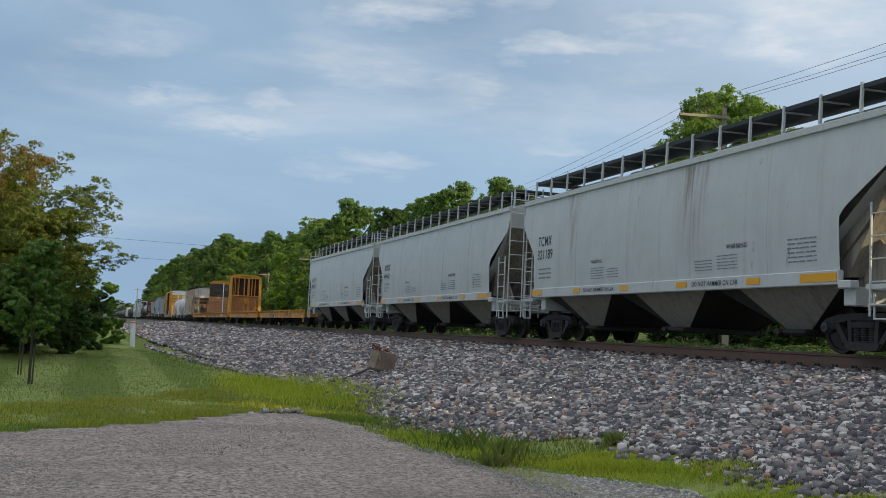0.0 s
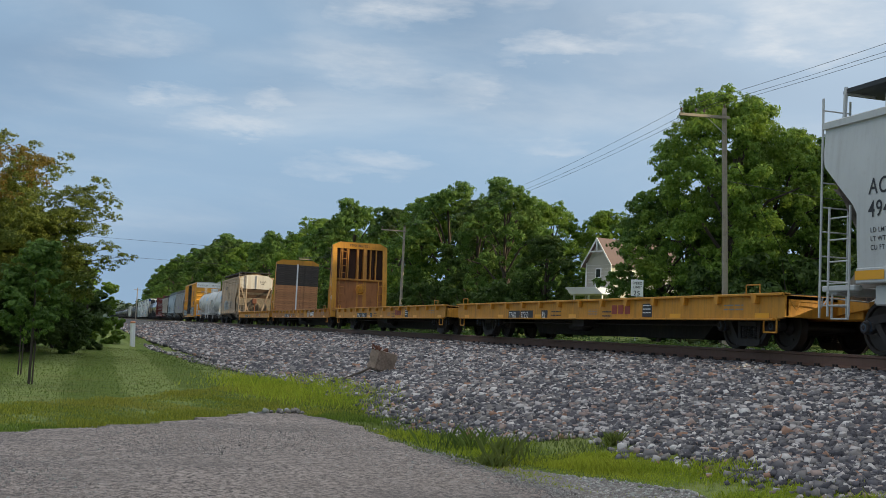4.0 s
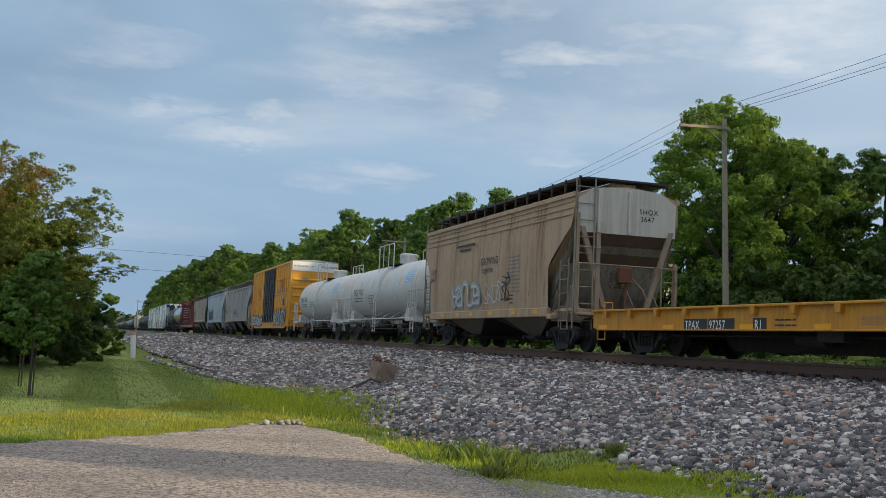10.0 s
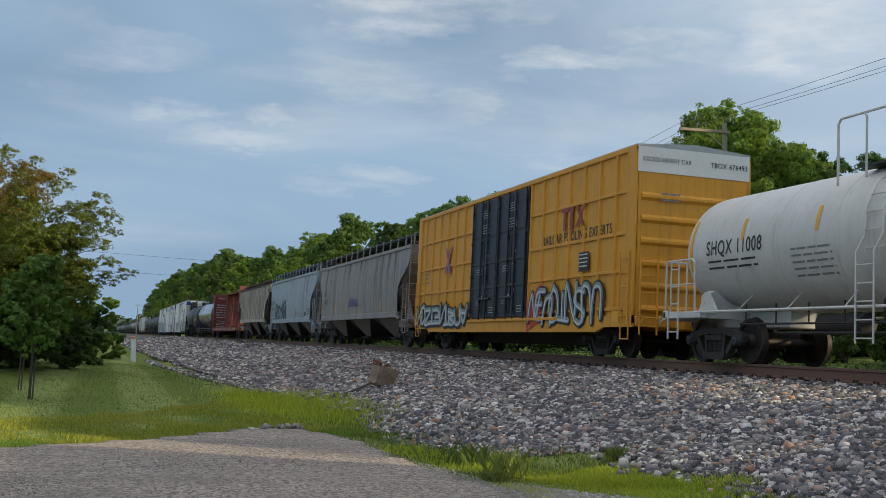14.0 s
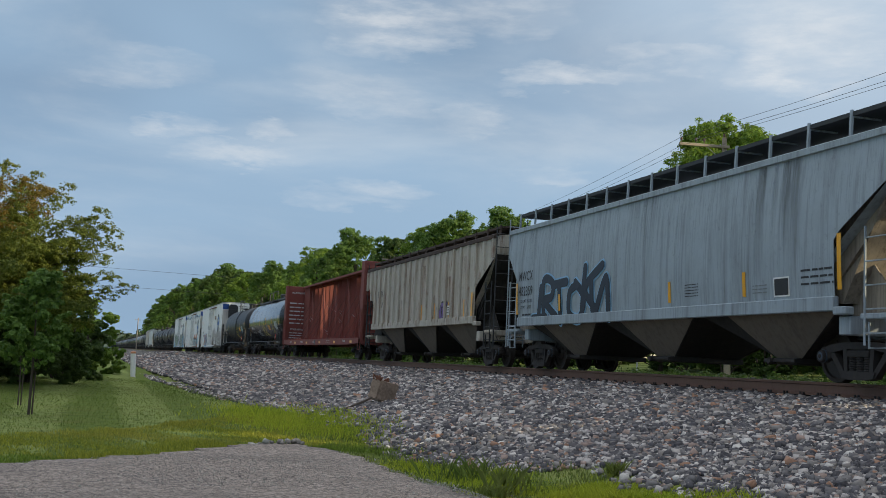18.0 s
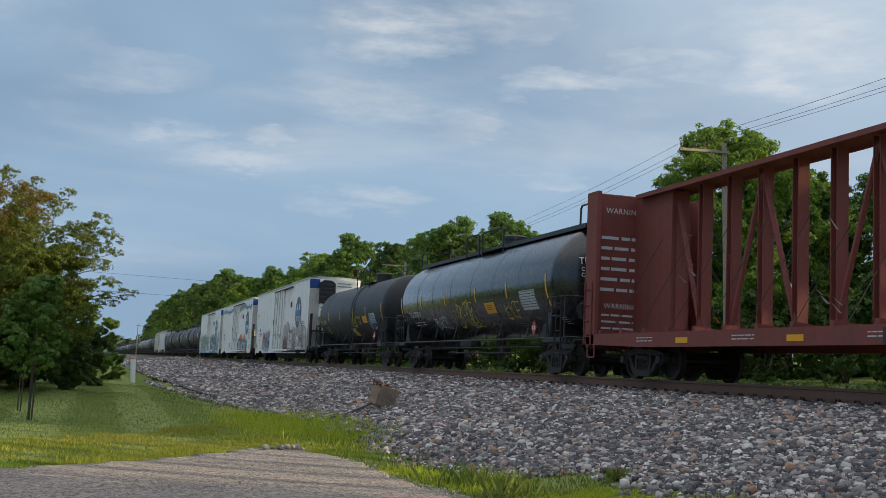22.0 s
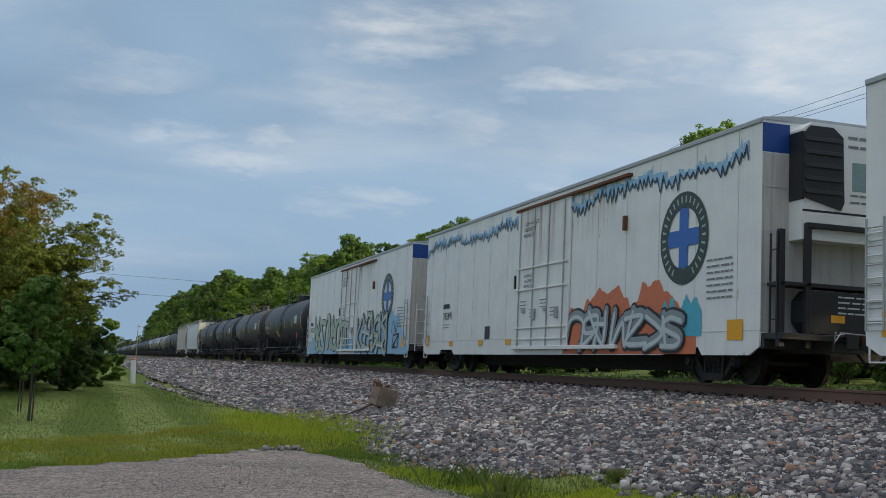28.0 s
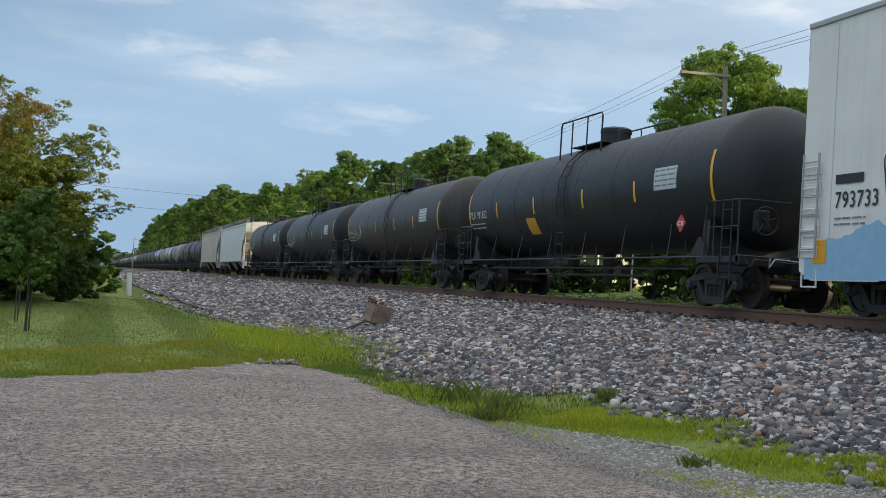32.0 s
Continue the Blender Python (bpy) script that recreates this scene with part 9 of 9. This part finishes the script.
    bx, by = bx[ok], by[ok]
    size = bg.uniform(0.22, 0.50, len(bx))
    me = leaves_mesh("brush", np.stack([bx, by, land(bx, by) + size * 0.7 + bg.uniform(0, 0.25, len(bx))], -1), size, 46000, 0.07, 15, 0.9, 8, 0.3, 0.6)
    me.materials.append(M["leaf_dark"])
    tagged(new("brush", me), "dark green brush along the foot of the far bank", "brush", kind="stuff")
    # low weeds on the far side of the track
    for i in range(46):
        x, y = 17.6 + g.uniform(-0.5, 1.8), 15 + i * 2.1 + g.uniform(-0.8, 0.8)
        t = copy_thing(sb, Matrix.Translation((x, y, float(land(x, y)) - 0.1)) @ Matrix.Rotation(g.uniform(0, 6.28), 4, "Z"))
        q = g.uniform(0.13, 0.23)
        t.scale = (q * 1.5, q * 1.5, q)
        tagged(t, "low green weeds beside the far rail", "weeds", "weeds beside the track")
        t.name = "weed_clump"
    # far ridge
    rg = np.random.default_rng(5)
    cs, rs = [], []
    for k in range(420):
        a = rg.uniform(-0.30, 0.34)
        d = rg.uniform(1500, 2100)
        cs.append((d * math.sin(a), d * math.cos(a), 4 + 20 * (d - 1500) / 600 * (0.7 + 0.3 * math.sin(a * 23)) + rg.uniform(-2, 3)))
        rs.append(rg.uniform(9, 17))
    me = leaves_mesh("far_woods", cs, rs, 22000, 3.2, 6, 0.8)
    me.materials.append(M["far_leaf"])
    tagged(new("far_woods", me), "hazy blue-green wooded ridge on the horizon", "woods", kind="stuff")
    hill = MB()
    rows = []
    for d, z in ((700, -1.5), (1300, 1.0), (1600, 8), (2100, 24), (2700, 20)):
        rows.append([(d * math.sin(a), d * math.cos(a), z + 3 * math.sin(a * 31) * (d > 1200)) for a in [-0.6 + 1.3 * k / 40 for k in range(41)]])
    hill.grid(rows)
    structure("backdrop_ridge", hill, "far_leaf", "low wooded ridge far behind the train")


# ---------- roadside things beyond the track ----------
def make_beyond():
    poles = [(25.45, 40.7), (26.6, 97.5), (28.2, 150), (30.0, 205), (33.0, 270), (38, 340)]
    tops = []
    for i, (x, y) in enumerate(poles):
        z0 = float(land(x, y))
        hgt = 10.25 - z0 if i == 0 else 9.9
        p = thing("utility_pole", "weathered grey wooden utility pole with one side crossarm", "utility pole", "pole line beyond the track", (x, y, z0))
        part("pole", MB().tube([(0, 0, -0.5), (0, 0, hgt * 0.5), (0, 0, hgt)], [0.15, 0.125, 0.10], 10), "pole_wood", p)
        part("crossarm", MB().box(-2.25, 0.16, -0.17, -0.06, hgt - 0.48, hgt - 0.36, 0.01), "pole_wood", p)
        part("brace", MB().tube([(-0.95, -0.12, hgt - 0.45), (-0.05, -0.12, hgt - 1.15)], 0.02, 5), "galv", p)
        for dx in (-2.15, -1.45, -1.05):
            part("insulator", MB().lathe([(0.015, hgt - 0.36), (0.015, hgt - 0.26), (0.055, hgt - 0.24), (0.05, hgt - 0.16), (0.025, hgt - 0.12)], (dx, -0.11, 0), "z", 8), "ceramic", p)
        part("insulator", MB().lathe([(0.015, hgt), (0.05, hgt + 0.06), (0.04, hgt + 0.16)], (0, 0, 0), "z", 8), "ceramic", p)
        lean = radians(-2.0) if i == 0 else 0.0
        p.rotation_euler = (0, lean, 0)
        tops.append([Vector((x + dx + math.sin(lean) * hgt, y - 0.11, z0 + hgt - 0.14 - math.sin(lean) * dx)) for dx in (-2.15, -1.45, -1.05)])
    near = [Vector((24.6 + dx, -14, 11.6)) for dx in (-2.15, -1.45, -1.05)]
    for k in range(3):
        mb = MB()
        line, pts = [near] + tops, []
        for a, b in zip(line, line[1:]):
            pts += [a[k].lerp(b[k], t) - Vector((0, 0, 1.0 * 4 * t * (1 - t))) for t in [q / 14 for q in range(14)]]
        mb.tube(pts, 0.008, 4)
        w = part("power_line", mb, "wire")
        tagged(w, "thin dark power line sagging between the poles", "cable", "power lines")
    # a guy wire and a side branch to the houses
    t0 = tops[0]
    w = part("guy_wire", MB().tube([(25.45, 40.7, 8.3), (32.5, 43.5, 1.0)], 0.012, 4), "wire")
    tagged(w, "steel guy wire from the pole to the ground", "cable")
    w = part("service_line", MB().tube([Vector((25.45, 40.7, 7.1)).lerp(Vector((60, 50, 9.4)), q / 12) - Vector((0, 0, 3.2 * (q / 12) * (1 - q / 12))) for q in range(13)], 0.012, 4), "wire")
    tagged(w, "thin service cable running from the pole", "cable")
    # far line across the sky on the other side
    for dz in (0.0, 4.2):
        mb = MB().tube([(-60, 262, 16.0 + dz), (-10, 268, 14.6 + dz), (33, 270, 14.2 + dz)], 0.03, 4)
        tagged(part("power_line", mb, "wire"), "distant power line crossing above the track", "cable", "power lines")
    fp = thing("utility_pole", "distant bare utility pole beside the track", "utility pole", "pole line beyond the track", (10.5, 330, -0.5))
    part("pole", MB().tube([(0, 0, -0.5), (0, 0, 9.5)], [0.17, 0.12], 8), "pole_wood", fp)
    part("crossarm", MB().box(-0.9, 0.9, -0.06, 0.06, 8.8, 8.95), "pole_wood", fp)
    # speed sign
    sx, sy = 23.1, 44.35
    s = thing("speed_sign", "white speed limit sign on a steel post", "road sign", at=(sx, sy, float(land(sx, sy))))
    zt = 2.80 - s.location.z
    part("post", MB().box(-0.03, 0.03, -0.02, 0.03, -0.3, zt + 0.1), "galv", s)
    pl = part("plate", MB().box(-0.28, 0.28, -0.035, -0.022, zt - 0.70, zt + 0.05, 0.004), "white", s)
    words(pl, "SPEED", -0.22, zt - 0.16, 0.115, "marking_black", None, 0.95, end=-0.032)
    words(pl, "LIMIT", -0.18, zt - 0.34, 0.115, "marking_black", None, 0.95, end=-0.032)
    words(pl, "25", -0.17, zt - 0.66, 0.22, "marking_black", None, 0.95, end=-0.032)
    s.rotation_euler = (0, 0, radians(-14))
    # country house on the rise
    hx, hy = 46.3, 97.0
    hs = thing("house", "cream two-storey house with white trim and a porch", "house", at=(hx, hy, float(land(hx, hy)) - 0.2))
    gb = 4.35 - hs.location.z
    hs.rotation_euler = (0, 0, radians(-76))
    part("wall", MB().prism([(-1.9, 0), (1.9, 0), (1.9, gb + 3.3), (0, gb + 5.5), (-1.9, gb + 3.3)], 0, 9.0, "y"), "house_wall", hs)
    for sg in (-1, 1):
        part("roof_plane", MB().prism([(sg * 2.3, gb + 2.95), (0, gb + 5.72), (0, gb + 5.56), (sg * 2.2, gb + 2.85)], -0.35, 9.3, "y"), "roof", hs, "weathered brown-red shingles")
    for k in range(9):
        part("clapboard", MB().box(-1.93, 1.93, -0.012, 0.0, gb + 0.3 + k * 0.34, gb + 0.32 + k * 0.34), "house_trim", hs)
    side = part("window", MB().box(1.88, 1.95, 2.0, 2.9, gb + 0.9, gb + 2.6, 0.01), "house_trim", hs)
    part("pane", MB().box(1.945, 1.96, 2.1, 2.8, gb + 1.0, gb + 2.5), "glass", side)
    tm = MB()
    for sg in (-1, 1):
        tm.prism([(0, gb + 5.72), (sg * 2.32, gb + 2.98), (sg * 2.32, gb + 2.78), (0, gb + 5.48)], -0.40, -0.34, "y")
        tm.box(sg * 1.78, sg * 1.95, -0.05, 0.05, 0, gb + 3.3)
    tm.box(-0.07, 0.07, -0.38, -0.30, gb + 4.4, gb + 5.6)
    tm.box(-1.0, 1.0, -0.38, -0.30, gb + 4.3, gb + 4.42)
    part("gable_trim", tm, "house_trim", hs)
    wn = part("window", MB().box(-0.42, 0.42, -0.05, 0.02, gb + 0.9, gb + 2.75, 0.01), "house_trim", hs)
    part("pane", MB().box(-0.30, 0.30, -0.062, -0.05, gb + 1.02, gb + 1.78), "glass", wn)
    part("pane", MB().box(-0.30, 0.30, -0.062, -0.05, gb + 1.86, gb + 2.63), "glass", wn)
    po = MB().prism([(-3.4, gb + 0.05), (3.4, gb + 0.05), (2.2, gb + 0.75), (-2.2, gb + 0.75)], -2.2, 0, "y")
    part("porch_roof", po, "house_trim", hs)
    for x in (-3.1, -1.1, 1.1, 3.1):
        part("porch_post", MB().box(x - 0.07, x + 0.07, -2.1, -1.96, gb - 2.6, gb + 0.05), "house_trim", hs)
    # low concrete wall and post seen below the cars
    wl = thing("concrete_wall", "low weathered concrete wall beside the far road", "wall", at=(0, 0, 0))
    for i in range(3):
        x, y = 20.6 + i * 1.15, 33.6 - i * 0.5
        z = float(land(x, y))
        part("wall_panel", MB().box(x - 0.55, x + 0.55, y - 0.1, y + 0.1, z - 0.3, -0.02 + 0.05 * (i % 2), 0.03), "concrete", wl)


# ---------- things on the near side ----------
def make_near():
    p = thing("marker_post", "white plastic utility marker post with orange cap", "post", at=(1.75, 57.0, float(land(1.75, 57.0))))
    part("post", MB().lathe([(0.13, -0.2), (0.13, 1.16)], (0, 0, 0), "z", 14), "post_white", p)
    part("cap", MB().lathe([(0.14, 1.16), (0.14, 1.22), (0.09, 1.26), (0.0, 1.27)], (0, 0, 0), "z", 14), "post_cap", p)
    p.rotation_euler = (0, radians(-2.5), 0)
    sz = float(land(6.95, 27.2))
    st = thing("broken_block", "broken pitted concrete block with rusty iron, leaning on the stones", "stone block", at=(6.95, 27.2, sz + 0.05))
    bm = bmesh.new()
    bmesh.ops.create_cube(bm, size=1.0)
    bmesh.ops.scale(bm, verts=bm.verts, vec=(0.46, 0.36, 0.42))
    bmesh.ops.bevel(bm, geom=bm.edges[:], offset=0.03, segments=2, affect="EDGES")
    bmesh.ops.subdivide_edges(bm, edges=bm.edges[:], cuts=2, use_grid_fill=True)
    for v in bm.verts:
        v.co += Vector((noise.noise(v.co * 9), noise.noise(v.co * 9 + Vector((5, 0, 0))), noise.noise(v.co * 9 + Vector((0, 7, 0))))) * 0.03
        v.co.z += 0.20
    me = bpy.data.meshes.new("block")
    bm.to_mesh(me)
    bm.free()
    part("block", me, "stump", st)
    g = random.Random(3)
    for k in range(9):
        x, y = g.uniform(-0.24, 0.02), g.uniform(-0.12, 0.15)
        part("rusty_scrap", MB().tube([(x, y, 0.40), (x + g.uniform(-0.1, 0.1), y + 0.05, 0.44 + g.uniform(0, 0.07)), (x + g.uniform(-0.12, 0.12), y, 0.42)], 0.022, 5), "rust", st)
    st.rotation_euler = (radians(6), radians(12), radians(20))
    st.scale = (1.25, 1.25, 1.25)
    bd = part("fallen_stick", MB().tube([(5.9, 26.6, float(land(5.9, 26.6)) + 0.06), (6.4, 26.9, float(land(6.4, 26.9)) + 0.12), (6.75, 27.1, float(land(6.75, 27.1)) + 0.2)], [0.025, 0.03, 0.02], 6), "bark")
    tagged(bd, "dark rotten stick lying on the stones", "stick")
    for i, (x, y, h, r) in enumerate([(-1.30, 24.9, 3.0, 0.98), (-1.75, 28.5, 1.5, 0.22)]):
        s = thing("sapling", "young staked tree with drooping dark green leaves" if i == 0 else "thin staked sapling with sparse leaves on the lawn", "sapling", "saplings on the lawn", (x, y, float(land(x, y))))
        part("stake", MB().tube([(0.06, 0, -0.2), (0.07, 0, 0.9)], [0.018, 0.016], 7), "bark", s)
        part("stem", MB().tube([(0, 0, -0.1), (0.0, 0.02, h * 0.45), (-0.03, 0, h * 0.9)], [0.032 if i == 0 else 0.02, 0.026 if i == 0 else 0.014, 0.006], 7), "bark", s)
        cs, rs = [], []
        g = random.Random(50 + i)
        for k in range(34 if i == 0 else 6):
            t = g.random()
            q = r * (1.05 - 0.75 * t) * math.sqrt(g.uniform(0.1, 1))
            a = g.uniform(0, 6.28)
            cs.append((q * math.cos(a), q * math.sin(a), h * (0.42 + 0.52 * t)))
            rs.append(r * g.uniform(0.18, 0.32))
        part("foliage", leaves_mesh("foliage", cs, rs, 13000 if i == 0 else 260, 0.045 if i == 0 else 0.035, 70 + i, 1.1), "leaf" if i == 0 else "leaf_light", s)


make_trees()
make_beyond()
make_near()


def motions():
    """The train rolls by at an even pace; all wheelsets turn with it."""
    for car, y in CARS:
        walk(car, [(t, pose(DC, y - SPEED * t, 0)) for t in (0, 8, 16, 24, 32)])
    step = 1.0 / FPS
    turn = math.degrees(SPEED * step / 0.457)
    lead = {}
    for ws, s in WHEELS:
        if s not in lead:
            lead[s] = ws
            walk(ws, [(k * step, pose(0, s * 0.889, 0.457, turn * k)) for k in range(961)])
        else:
            a = lead[s].animation_data
            ws.rotation_mode = "QUATERNION"
            b = ws.animation_data_create()
            b.action = a.action
            b.action_slot = a.action_slot


motions()
